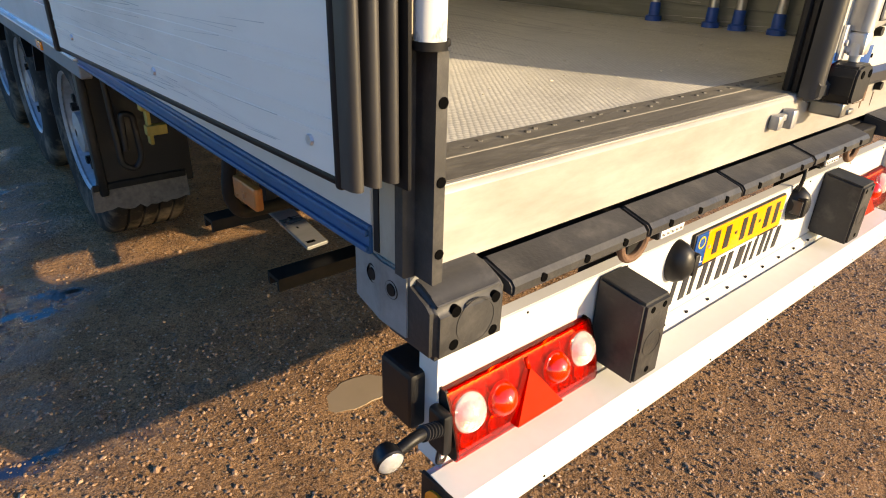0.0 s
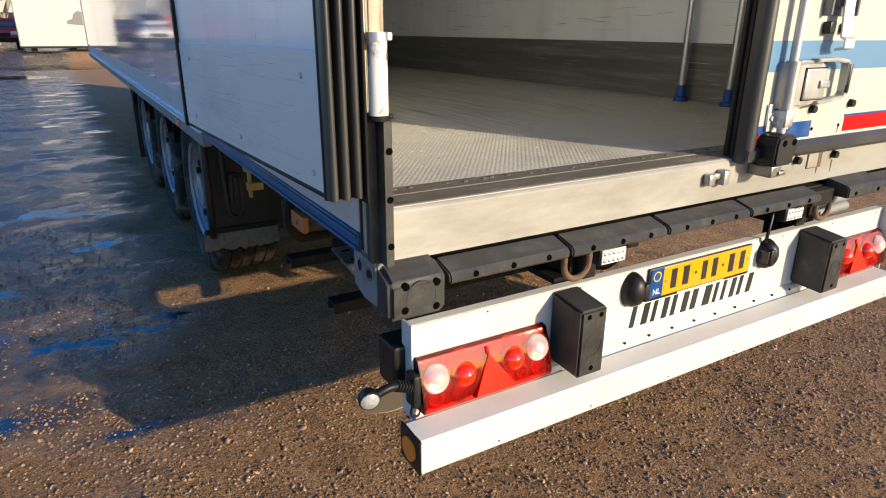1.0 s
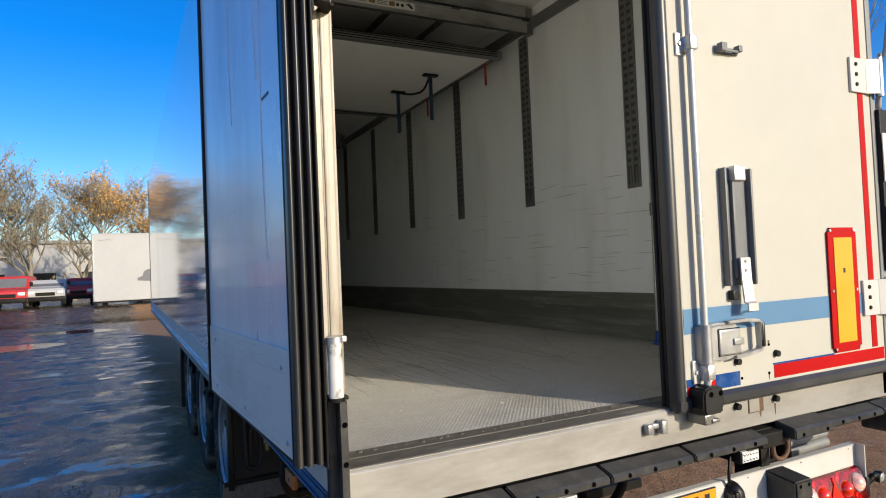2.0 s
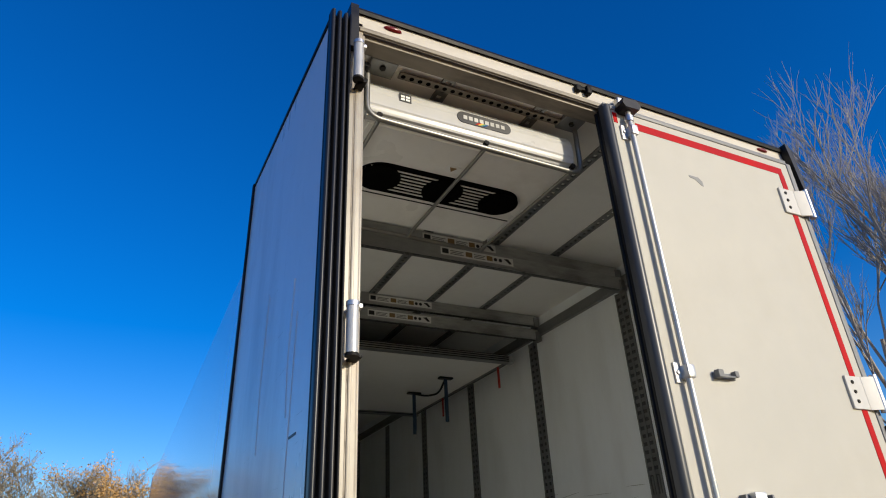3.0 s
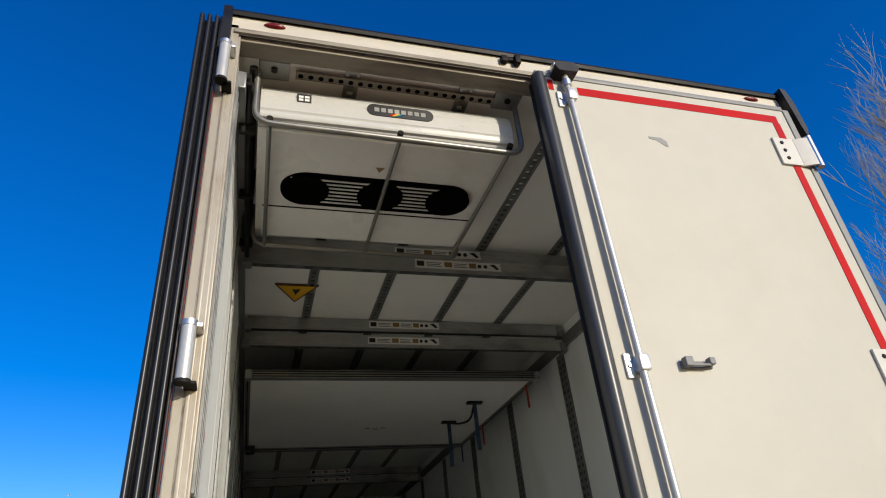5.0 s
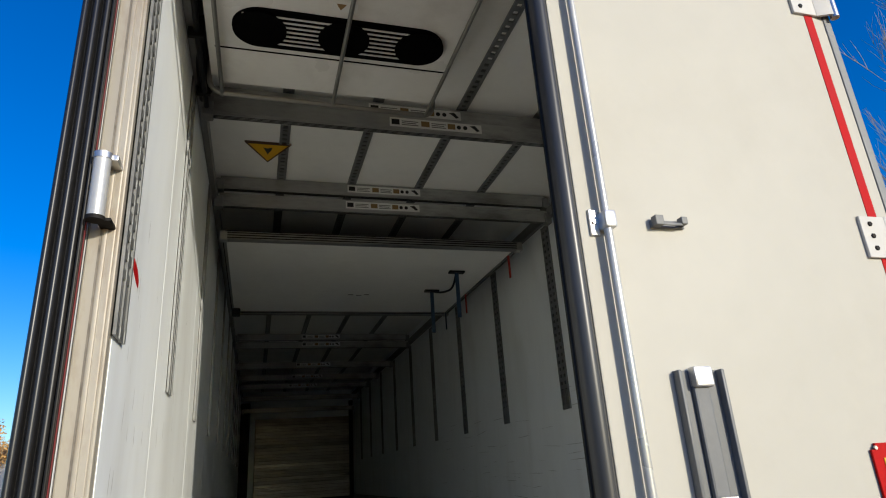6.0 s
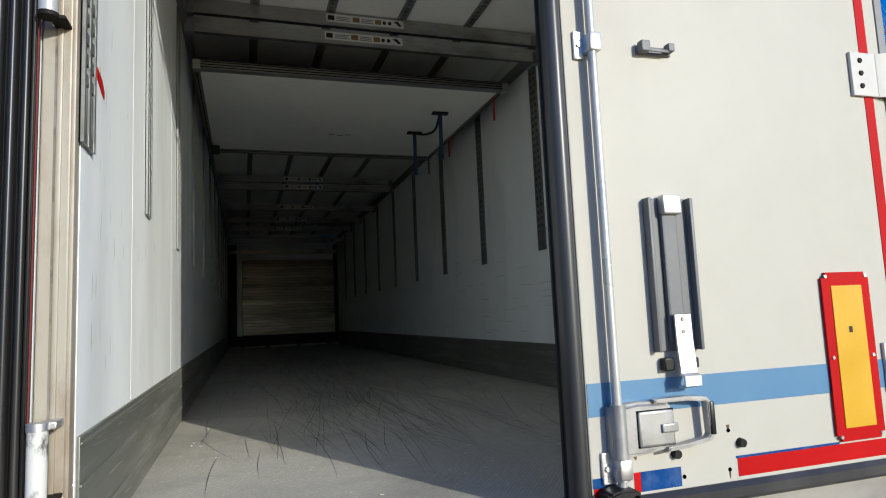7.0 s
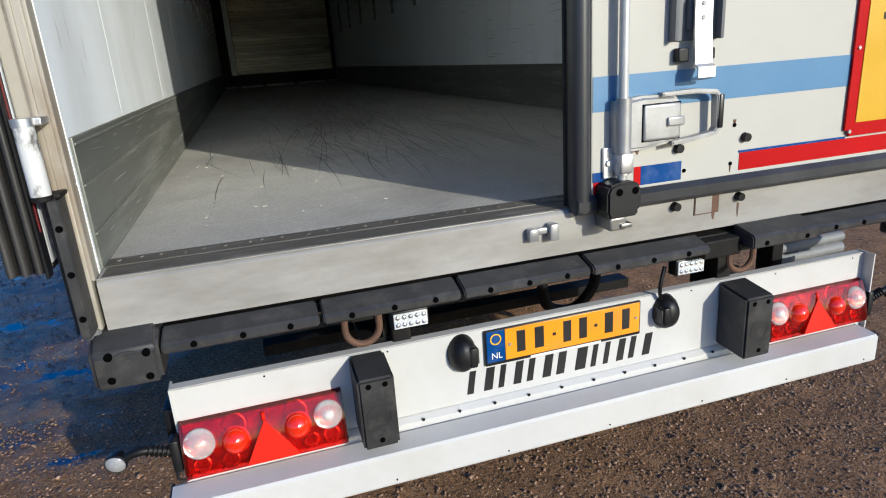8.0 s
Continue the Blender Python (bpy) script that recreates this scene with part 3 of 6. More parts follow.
# left side: insulated wall, with lining inside
part("side_wall", B(WL, XL + 0.045, 0.08, FRONT + 0.08, 1.0, ROOF - 0.01, bevel=0.006), M_SIDE, trailer, "glossy white outer wall")
part("side_wall", B(XR - 0.045, XR, 0.08, FRONT + 0.08, 1.0, ROOF - 0.01, bevel=0.006), M_SIDE, trailer, "glossy white outer wall")
for x0, x1 in ((XL + 0.045, IL), (IR, XR - 0.045)):
    part("wall_lining", B(x0, x1, 0.08, FRONT, FLOOR - 0.03, CEIL), M_LINER, trailer, "scuffed white wall lining")
part("roof", B(WL + 0.002, XR - 0.002, 0.06, FRONT + 0.07, CEIL + 0.012, ROOF, bevel=0.01), M_SIDE, trailer)
bm = B(IL, IR, 0.08, FRONT, CEIL, CEIL + 0.012)
ceiling = part("ceiling", bm, M_CEIL, trailer, "white ceiling lining")
part("floor", B(IL, IR, 0.11, FRONT, FLOOR - 0.06, FLOOR), M_FLOOR, trailer, "grey anti-skid floor with tyre scuffs")
# kick plates along the walls
for x0, x1, xs in ((IL, IL + 0.008, IL + 0.008), (IR - 0.008, IR, IR - 0.012)):
    k = part("kick_plate", B(x0, x1, 0.09, FRONT, FLOOR + 0.002, 1.425, bevel=0.002), M_KICK, trailer, "scratched grey aluminium kick plate")
    for z in (FLOOR + 0.085, FLOOR + 0.20, 1.405):
        part("groove", B(xs - 0.001, xs + 0.005, 0.09, FRONT, z, z + 0.007, bevel=0.002), M_KICK, k)
# vertical lining seams
for x0, x1 in ((IL, IL + 0.0006), (IR - 0.0006, IR)):
    for i in range(11):
        y = 0.80 + 1.2 * i
        part("lining_seam", B(x0, x1, y, y + 0.022, 1.43, CEIL - 0.05, bevel=0.0003), M_LINER, trailer)
# front bulkhead with worn boards
bulk = part("bulkhead", B(XL + 0.05, XR - 0.05, FRONT, FRONT + 0.07, 1.02, CEIL + 0.01), M_LINER, trailer)
rb = random.Random(4)
part("board_backing", B(-0.965, 1.195, FRONT - 0.008, FRONT, 1.39, 3.14), M_CHAS, bulk)
for i in range(25):
    z = 1.40 + 0.0695 * i
    part("board", B(-0.952 + rb.uniform(-0.004, 0.004), 1.185, FRONT - 0.022 - rb.uniform(0, 0.004), FRONT, z, z + 0.064, bevel=0.003, seg=1), M_BOARD, bulk)
part("bulkhead_skirt", B(IL + 0.01, IR - 0.01, FRONT - 0.06, FRONT, FLOOR, 1.39, bevel=0.006), M_CHAS, trailer)
for x in (-1.0, -0.45, 0.25, 0.95):
    part("skirt_bracket", B(x, x + 0.07, FRONT - 0.075, FRONT - 0.055, FLOOR + 0.01, 1.39, bevel=0.003), M_CHAS, trailer)
part("skirt_rail", B(IL + 0.02, IR - 0.02, FRONT - 0.072, FRONT - 0.055, FLOOR + 0.005, FLOOR + 0.045, bevel=0.003), M_GALV, trailer)
for x0, x1 in ((IL, IL + 0.20), (IR - 0.09, IR)):
    part("corner_post", B(x0, x1, FRONT - 0.05, FRONT, 1.39, 3.5, bevel=0.005), M_CHAS, trailer)

# rear frame
sill = bmesh.new()
prism(sill, [(0.0, 0.985), (0.0, 1.100), (0.004, 1.107), (0.012, 1.111), (0.105, 1.112), (0.105, 1.05), (0.13, 1.05), (0.13, 0.985)], "x", -1.278, XR)
rear_sill = part("rear_sill", sill, M_STEEL, trailer, "stained stainless steel rear sill")
part("sill_step", B(-1.275, XR - 0.02, 0.094, 0.162, FLOOR - 0.01, FLOOR + 0.006, bevel=0.003), M_TREAD, rear_sill, "dirty dark threshold strip")
part("sill_top", B(-1.270, XR - 0.01, 0.016, 0.097, 1.1115, 1.1135, bevel=0.0008), M_TREAD, rear_sill, "scraped and dirty sill top")
rv = random.Random(17)
rivet = None
for i in range(50):
    if rivet is None:
        rivet = part("threshold_rivet", bolt(bmesh.new(), (-1.25, 0.130, FLOOR + 0.006), (0, 0, 1), 0.007, 0.004), M_TREAD, rear_sill)
    else:
        r2 = new("threshold_rivet", rivet.data)
        r2.parent, r2.location = rear_sill, (i * 0.05 + rv.uniform(-0.012, 0.012), rv.uniform(-0.010, 0.010), rv.uniform(-0.003, 0))
part("sill_lip", B(-1.278, -0.13, 0.003, 0.012, 1.110, 1.114, bevel=0.001), M_STEEL, rear_sill)
for x0, x1, z0, z1 in ((WL, IL - 0.002, 0.992, 1.322), (-1.348, IL - 0.002, 1.322, 3.80), (IR + 0.002, XR, 0.992, 3.80)):
    part("rear_post", B(x0, x1, 0.0, 0.10, z0, z1, bevel=0.004), M_POST, trailer, "rust-stained steel corner post")
part("post_return", B(IL - 0.004, IL + 0.006, 0.004, 0.030, FLOOR, 3.74, bevel=0.003), M_POST, trailer, "pale aluminium inner post edge")
part("post_groove", B(-1.3215, -1.3165, -0.0012, 0.004, 1.322, 3.74), M_GRIME, trailer, "grimy groove in the post")
part("post_bead", B(-1.3165, -1.3045, -0.005, 0.004, 1.10, 3.74, bevel=0.003), M_POST, trailer)
header = part("rear_header", B(XL + 0.01, XR - 0.01, 0.0, 0.085, 3.775, 3.850, bevel=0.006), M_HEAD, trailer, "cream rear header")
part("header_recess", B(IL - 0.01, IR, 0.02, 0.10, 3.735, 3.776, bevel=0.004), M_GRIME, trailer)
part("header_lip", B(IL - 0.02, IR, -0.008, 0.004, 3.752, 3.775, bevel=0.003), M_GRIME, trailer)
bm = bmesh.new()
prism(bm, [(-0.012, 3.842), (-0.018, 3.856), (-0.010, 3.875), (0.09, 3.880), (0.09, 3.850), (-0.004, 3.848)], "x", XL + 0.01, XR - 0.035)
part("roof_edge", bm, M_RUB, trailer, "black roof edge profile")
# corner caps
bm = bmesh.new()
prism(bm, [(-0.022, 3.876), (-0.030, 3.70), (-0.03, 3.63), (0.06, 3.63), (0.08, 3.880)], "x", XL - 0.004, XL + 0.030)
part("corner_cap", bm, M_PLAST, trailer)
bm = bmesh.new()
prism(bm, [(XR - 0.045, 3.880), (XR - 0.015, 3.872), (XR + 0.004, 3.80), (XR + 0.008, 3.62), (XR - 0.012, 3.56), (XR - 0.022, 3.62), (XR - 0.035, 3.78)], "y", -0.045, 0.08)
part("corner_cap", bm, M_PLAST, trailer)
# marker lamps in the header
for x in (-1.158, 1.09):
    bm = bmesh.new()
    lathe(bm, [(0.0, 0.012), (0.010, 0.011), (0.017, 0.006), (0.020, 0.0)], (0, 0, 0), (0, -1, 0), 20)
    bmesh.ops.transform(bm, matrix=Matrix.Translation((x, -0.002, 3.818)) @ Matrix.Diagonal((2.1, 1, 0.62, 1)), verts=bm.verts)
    m = part("marker_lamp", bm, M_DIM, trailer, "small oval red marker lamp")
# left post protector
bm = bmesh.new()
prism(bm, [(XL + 0.010, -0.002), (XL + 0.010, -0.020), (XL + 0.029, -0.022), (XL + 0.029, -0.062), (XL + 0.047, -0.062), (XL + 0.050, -0.056), (XL + 0.050, -0.002)], "z", 0.996, 1.318)
bmesh.ops.bevel(bm, geom=[e for e in bm.edges if abs(e.verts[0].co.z - e.verts[1].co.z) < 0.01], offset=0.006, segments=2, affect="EDGES")
guard = part("post_guard", bm, M_BUMP, trailer, "chafed black plastic post guard")
for z in (1.047, 1.150, 1.252):
    bm = rod(bmesh.new(), (XL + 0.040, -0.0635, z), (XL + 0.040, -0.060, z), 0.0075, seg=10)
    part("bolt_hole", bm, M_DARK, guard)
bm = bmesh.new()
box(bm, XR - 0.058, XR + 0.006, -0.055, -0.002, 1.55, 2.28, bevel=0.006)
guard = part("post_guard", bm, M_RUB, trailer, "black plastic post guard")
for z in (1.62, 1.95):
    part("reflector_strip", B(XR - 0.055, XR - 0.015, -0.062, -0.056, z, z + 0.22, bevel=0.002), M_KPAN, guard)
part("post_seam", B(WL - 0.002, WL + 0.004, 0.066, 0.080, 1.0, 1.322, bevel=0.001), M_RUB, trailer)


def hinge_left(z0, z1):
    bm = rod(bmesh.new(), (XL + 0.022, -0.056, z0), (XL + 0.022, -0.056, z1), 0.0195, seg=20)
    h = part("hinge", bm, M_CHIP if z0 < 2 else M_ROD, trailer, "white door hinge barrel with chipped paint" if z0 < 2 else "silver door hinge barrel")
    for z, h2 in ((z0 - 0.010, 0.010), (z1, 0.016)):
        bm = bmesh.new()
        rod(bm, (XL + 0.022, -0.056, z), (XL + 0.022, -0.056, z + h2), 0.0215, seg=20)
        box(bm, XL + 0.022, XL + 0.056, -0.056, 0.004, z, z + h2, bevel=0.003)
        part("hinge_knuckle", bm, M_CHAS if z < z0 else M_ALU, h)


for z0, z1 in ((1.325, 1.465), (2.365, 2.515), (3.445, 3.615)):
    hinge_left(z0, z1)

# side rails under the wall
part("side_rail", B(WL - 0.008, WL + 0.03, 0.085, 1.95, 0.990, 1.040, bevel=0.005), M_BLUE, trailer, "blue painted bottom rail")
part("rail_bead", B(WL - 0.014, WL - 0.006, 0.085, 1.95, 1.022, 1.033, bevel=0.003), M_BLUE, trailer)
part("rail_bead", B(WL - 0.014, WL - 0.006, 0.085, 1.95, 0.996, 1.006, bevel=0.003), M_BLUE, trailer)
part("side_skirt", B(WL - 0.003, WL + 0.01, 0.085, FRONT, 1.040, 1.16, bevel=0.002), M_WHITE, trailer)
part("side_rail", B(WL - 0.012, WL + 0.03, 1.95, FRONT, 0.945, 1.012, bevel=0.006), M_DULL, trailer, "dull grey bottom rail")
part("side_rail", B(XR - 0.03, XR + 0.008, 0.085, FRONT, 0.955, 1.012, bevel=0.006), M_BLUE, trailer, "blue painted bottom rail")
part("front_corner", B(WL - 0.006, WL + 0.03, FRONT + 0.05, FRONT + 0.10, 0.95, ROOF - 0.02, bevel=0.004), M_DULL, trailer, "grey front corner profile")
part("rail_lip", B(WL - 0.024, WL + 0.002, 1.95, FRONT, 1.0125, 1.021, bevel=0.002), M_ALU, trailer, "pale aluminium lip")
for y in (2.6, 5.2, 7.8, 10.4):
    part("side_marker", B(WL - 0.022, WL - 0.010, y, y + 0.10, 0.962, 0.998, bevel=0.004), M_ORANGE, trailer, "orange side marker lamp")

# chassis
for x in (-0.62, 0.56):
    bm = bmesh.new()
    box(bm, x, x + 0.014, 0.12, 13.3, 0.78, 1.03)
    box(bm, x - 0.06, x + 0.075, 0.12, 13.3, 0.765, 0.782)
    box(bm, x - 0.06, x + 0.075, 0.12, 13.3, 1.018, 1.035)
    part("chassis_beam", bm, M_CHAS, trailer)
for i in range(14):
    y = 0.25 + i * 0.95
    part("cross_member", B(IL + 0.02, IR - 0.02, y, y + 0.08, 0.955, 1.045, bevel=0.004), M_CHAS, trailer)
for y in (1.7, 2.2):
    part("cross_tube", rod(bmesh.new(), (-0.60, y, 0.80), (0.56, y, 0.80), 0.055, seg=14), M_CHAS, trailer)
part("rear_cross_beam", B(-1.12, 1.06, 0.10, 0.18, 0.938, 0.975, bevel=0.006), M_CHAS, trailer)
bm = bmesh.new()
tube(bm, [(0.30, 1.0, 0.80), (0.31, 1.0, 0.36), (0.47, 1.0, 0.31), (0.59, 1.0, 0.42), (0.59, 1.0, 0.80)], 0.026, bend=0.09)
part("guard_loop", bm, M_CHAS, trailer, "black bent guard loop")
for z, r in ((0.745, 0.022), (0.700, 0.026)):
    part("cross_pipe", rod(bmesh.new(), (0.92, 0.30, z), (1.28, 0.31, z + 0.004), r, seg=14), M_DULL, trailer, "grey steel pipe under the frame")
part("pipe_bracket", B(0.90, 0.95, 0.26, 0.34, 0.66, 0.95, bevel=0.005), M_CHAS, trailer)
for x in (-0.60, 0.50):
    part("bumper_bracket", B(x, x + 0.055, 0.085, 0.22, 0.48, 0.92, bevel=0.006), M_CHAS, trailer)
# pallet box frame under the floor
for y, x0, z in ((1.235, -0.985, 0.345), (1.80, -1.0, 0.375)):
    bm = bmesh.new()
    prism(bm, [(y - 0.045, z), (y + 0.045, z), (y + 0.045, z - 0.05), (y + 0.030, z - 0.05), (y + 0.030, z - 0.015), (y - 0.030, z - 0.015), (y - 0.030, z - 0.05), (y - 0.045, z - 0.05)], "x", x0, 0.9)
    part("frame_rail", bm, M_CHAS, trailer)
bm = bmesh.new()
prism(bm, [(-0.822, 1.275), (-0.728, 1.285), (-0.668, 1.780), (-0.776, 1.780)], "z", 0.378, 0.392)
bmesh.ops.bevel(bm, geom=list(bm.edges), offset=0.003, segments=2, affect="EDGES")
plate = part("grey_plate", bm, M_BEAM, trailer, "grey drilled steel plate")
for x, y, a, b in ((-0.745, 1.56, 0.006, 0.016), (-0.765, 1.46, 0.004, 0.010), (-0.785, 1.315, 0.018, 0.010), (-0.725, 1.70, 0.022, 0.012)):
    part("plate_slot", B(x - a, x + a, y - b, y + b, 0.391, 0.3926, bevel=0.0005), M_DARK, plate)
for x in (-0.75, 0.65):
    part("frame_hanger", B(x, x + 0.05, 1.77, 1.83, 0.37, 0.80, bevel=0.004), M_CHAS, trailer)
# side lamp on its bracket
bm = bmesh.new()
tube(bm, [(-1.30, 0.67, 0.99), (-1.31, 0.68, 0.90), (-1.28, 0.70, 0.84), (-1.1, 0.72, 0.83)], 0.016, bend=0.05)
part("lamp_bracket", bm, M_CHAS, trailer)
part("side_marker", B(-1.312, -1.292, 0.525, 0.640, 0.908, 0.960, bevel=0.006), M_ORD, trailer, "dusty orange side marker lamp")

TYRE = [(0.285, -0.165), (0.31, -0.185), (0.40, -0.195), (0.485, -0.188), (0.512, -0.172), (0.524, -0.150)]
for g in (-0.105, -0.035, 0.035, 0.105):
    TYRE += [(0.525, g - 0.030), (0.525, g - 0.007), (0.511, g - 0.005), (0.511, g + 0.005), (0.525, g + 0.007), (0.525, g + 0.030)]
TYRE += [(0.524, 0.150), (0.512, 0.172), (0.485, 0.188), (0.40, 0.195), (0.31, 0.185), (0.285, 0.165)]
RIM = [(0.285, -0.165), (0.298, -0.180), (0.302, -0.172), (0.286, -0.150), (0.270, -0.05), (0.225, -0.085), (0.19, -0.11), (0.14, -0.115), (0.13, -0.10), (0.105, -0.10), (0.10, -0.17), (0.02, -0.18)]


def wheel(x, y, side):
    w = part("wheel", lathe(bmesh.new(), [(r, h) for r, h in TYRE], (x, y, 0.525), (-side, 0, 0), 48), M_TYRE, trailer, "muddy black tyre")
    part("rim", lathe(bmesh.new(), [(r, -h) for r, h in RIM], (x, y, 0.525), (side, 0, 0), 40), M_RIM, w, "dull steel rim")
    bm = bmesh.new()
    for k in range(10):
        a = 2 * math.pi * k / 10
        rod(bm, (x + side * 0.02, y + 0.168 * math.cos(a), 0.525 + 0.168 * math.sin(a)), (x + side * 0.155, y + 0.168 * math.cos(a), 0.525 + 0.168 * math.sin(a)), 0.022, seg=6)
    part("wheel_nuts", bm, M_CHAS, w)


def mudguard(x0, x1, y):
    bm = bmesh.new()
    arc = [(y + 0.60 * math.cos(radians(a)), 0.525 + 0.60 * math.sin(radians(a))) for a in range(22, 160, 12)]
    inner = [(y + 0.585 * math.cos(radians(a)), 0.525 + 0.585 * math.sin(radians(a))) for a in range(22, 160, 12)]
    prism(bm, [(p[0], min(p[1], 0.945)) for p in arc] + [(p[0], min(p[1], 0.93)) for p in inner[::-1]], "x", x0, x1)
    part("mudguard", bm, M_PLAST, trailer, "black plastic mudguard")


for y in (2.86, 4.17, 5.48):
    wheel(-1.055, y, -1)
    wheel(1.005, y, 1)
    mudguard(-1.27, -0.83, y)
    mudguard(0.78, 1.22, y)
    part("axle", rod(bmesh.new(), (-0.9, y, 0.525), (0.85, y, 0.525), 0.062, seg=14), M_CHAS, trailer)
    part("air_spring", lathe(bmesh.new(), [(0.10, 0), (0.125, 0.05), (0.10, 0.1), (0.125, 0.15), (0.10, 0.2)], (-0.55, y - 0.42, 0.47), (0, 0, 1), 20), M_RUB, trailer)
    part("trailing_arm", B(-0.60, -0.50, y - 0.5, y + 0.55, 0.56, 0.65, bevel=0.01), M_CHAS, trailer)
# rear splash panel and flap behind the last wheel
part("splash_panel", B(-1.272, -0.87, 2.312, 2.330, 0.37, 0.945, bevel=0.006), M_PLAST, trailer, "black splash panel")
bm = bmesh.new()
box(bm, -1.288, -1.250, 2.285, 2.335, 0.37, 0.95, bevel=0.012)
part("splash_edge", bm, M_PLAST, trailer)
bm = bmesh.new()
rf = random.Random(8)
top = [(-1.316 + 0.41 * i / 14, 0.418 - 0.012 * i / 14 + rf.uniform(-0.003, 0.003)) for i in range(15)]
low = [(-1.322 + 0.418 * i / 18, 0.312 - 0.014 * i / 18 + rf.uniform(-0.012, 0.007)) for i in range(19)]
prism(bm, top + low[::-1], "y", 2.300, 2.316)
for v in bm.verts:
    # the free edge curls to and fro
    k = max(0.0, (0.40 - v.co.z) / 0.1)
    v.co.y += k * (0.014 * math.sin(v.co.x * 13) - 0.016)
part("splash_flap", bm, M_FLAP, trailer, "ragged mud-stained rubber flap")
part("flap_strip", B(-1.312, -0.91, 2.294, 2.304, 0.398, 0.428, bevel=0.003), M_CHAS, trailer)
bm = bmesh.new()
tube(bm, [(-1.200, 2.22, 0.94), (-1.195, 2.20, 0.53), (-1.145, 2.20, 0.50), (-1.110, 2.20, 0.55), (-1.120, 2.20, 0.74), (-1.165, 2.20, 0.75), (-1.170, 2.20, 0.59)], 0.013, bend=0.06)
part("bracket_loop", bm, M_PLAST, trailer)
for x in (-1.19, 1.16):
    part("front_flap", B(x - 0.06, x + 0.10, 6.42, 6.45, 0.12, 0.93, bevel=0.006), M_PLAST, trailer)
# brake lines and a yellow valve
bm = bmesh.new()
tube(bm, [(-1.0, 2.05, 0.93), (-1.02, 1.95, 0.80), (-0.92, 1.7, 0.76), (-0.7, 1.2, 0.82), (-0.6, 0.5, 0.86)], 0.010, bend=0.12)
tube(bm, [(-0.95, 2.1, 0.95), (-0.97, 1.9, 0.84), (-0.85, 1.6, 0.80), (-0.66, 1.0, 0.88)], 0.008, bend=0.12)
part("air_hose", bm, M_PLAST, trailer)
bm = bmesh.new()
box(bm, -1.12, -1.105, 1.98, 2.02, 0.66, 0.90, bevel=0.004)
box(bm, -1.14, -1.07, 1.97, 2.01, 0.80, 0.83, bevel=0.004)
box(bm, -1.13, -1.05, 1.97, 2.01, 0.70, 0.74, bevel=0.004)
part("valve_bracket", bm, M_YELD, trailer, "yellow valve bracket")
part("air_tank", rod(bmesh.new(), (-0.50, 1.35, 0.72), (0.40, 1.35, 0.72), 0.13, seg=24), M_CHAS, trailer)

# ---- open rear door, folded back along the side ----
DL, DT = 1.325, 0.070
open_door = thing("open_rear_door", "open white insulated rear door folded flat against the trailer side", "door", (-1.420, -0.014, 1.146), 2.2)
open_door.rotation_euler.x = -0.008
# local axes: y runs along the folded door, x through its thickness towards the trailer
part("panel", B(0.0, DT, 0.002, DL, 0.02, 2.628, bevel=0.006), M_OPEN, open_door, "scuffed white inner skin", local=True)
part("kick_panel", B(-0.006, 0.0, 0.006, DL - 0.02, 0.02, 0.302, bevel=0.002), M_KPAN, open_door, "dull aluminium kick panel", local=True)
for z in (0.278, 0.150, 0.130, 0.085, 0.065):
    part("pressed_line", B(-0.0068, -0.005, 0.006, DL - 0.02, z, z + 0.006, bevel=0.0005), M_KPAN, open_door, local=True)
part("edge_trim", B(-0.012, DT, DL - 0.006, DL + 0.024, 0.004, 2.648, bevel=0.008), M_RUB, open_door, "black rubber edge trim", local=True)
part("bottom_trim", B(-0.004, DT, 0.01, DL, 0.006, 0.022, bevel=0.006), M_RUB, open_door, "black rubber bottom trim", local=True)
part("top_trim", B(-0.006, DT, 0.01, DL, 2.626, 2.650, bevel=0.006), M_RUB, open_door, local=True)
for y, z in ((0.06, 0.055), (0.60, 0.06), (1.15, 0.06), (0.10, 0.25), (1.16, 0.25)):
    part("screw", bolt(bmesh.new(), (-0.006, y, z), (-1, 0, 0), 0.008, 0.004), M_ALU, open_door, local=True)
# ribbed seals on the hinge edge
part("seal_base", B(-0.012, 0.070, -0.012, 0.002, 0.008, 2.648, bevel=0.004), M_RUB, open_door, "black rubber seal base", local=True)
for x in (-0.001, 0.0255, 0.052):
    bm = bmesh.new()
    prism(bm, [(x - 0.0095, -0.008)] + [(x - 0.0090 * math.cos(radians(a)), -0.026 - 0.014 * math.sin(radians(a))) for a in range(0, 181, 20)] + [(x + 0.0095, -0.008)], "z", 0.012, 2.653)
    part("seal_rib", bm, M_SEAL, open_door, "worn grey rubber seal rib", local=True)
part("seal_flap", B(0.064, 0.071, -0.046, -0.008, 0.000, 2.648, bevel=0.003), M_RUB, open_door, local=True)
part("red_seal_strip", B(0.0715, 0.0730, -0.030, -0.022, 0.10, 2.3), M_DKRED, open_door, "thin red strip on the seal", local=True)
for (y, z, h) in ((0.70, 1.05, 0.65), (0.24, 0.55, 0.9), (0.30, 1.1, 0.5)):
    bm = bmesh.new()
    tube(bm, [(-0.0005, y, z), (-0.0005, y + 0.02, z + h * 0.4), (-0.0005, y - 0.01, z + h)], 0.0022, seg=6)
    part("crease", bm, M_OPEN, open_door, local=True)
rs = random.Random(61)
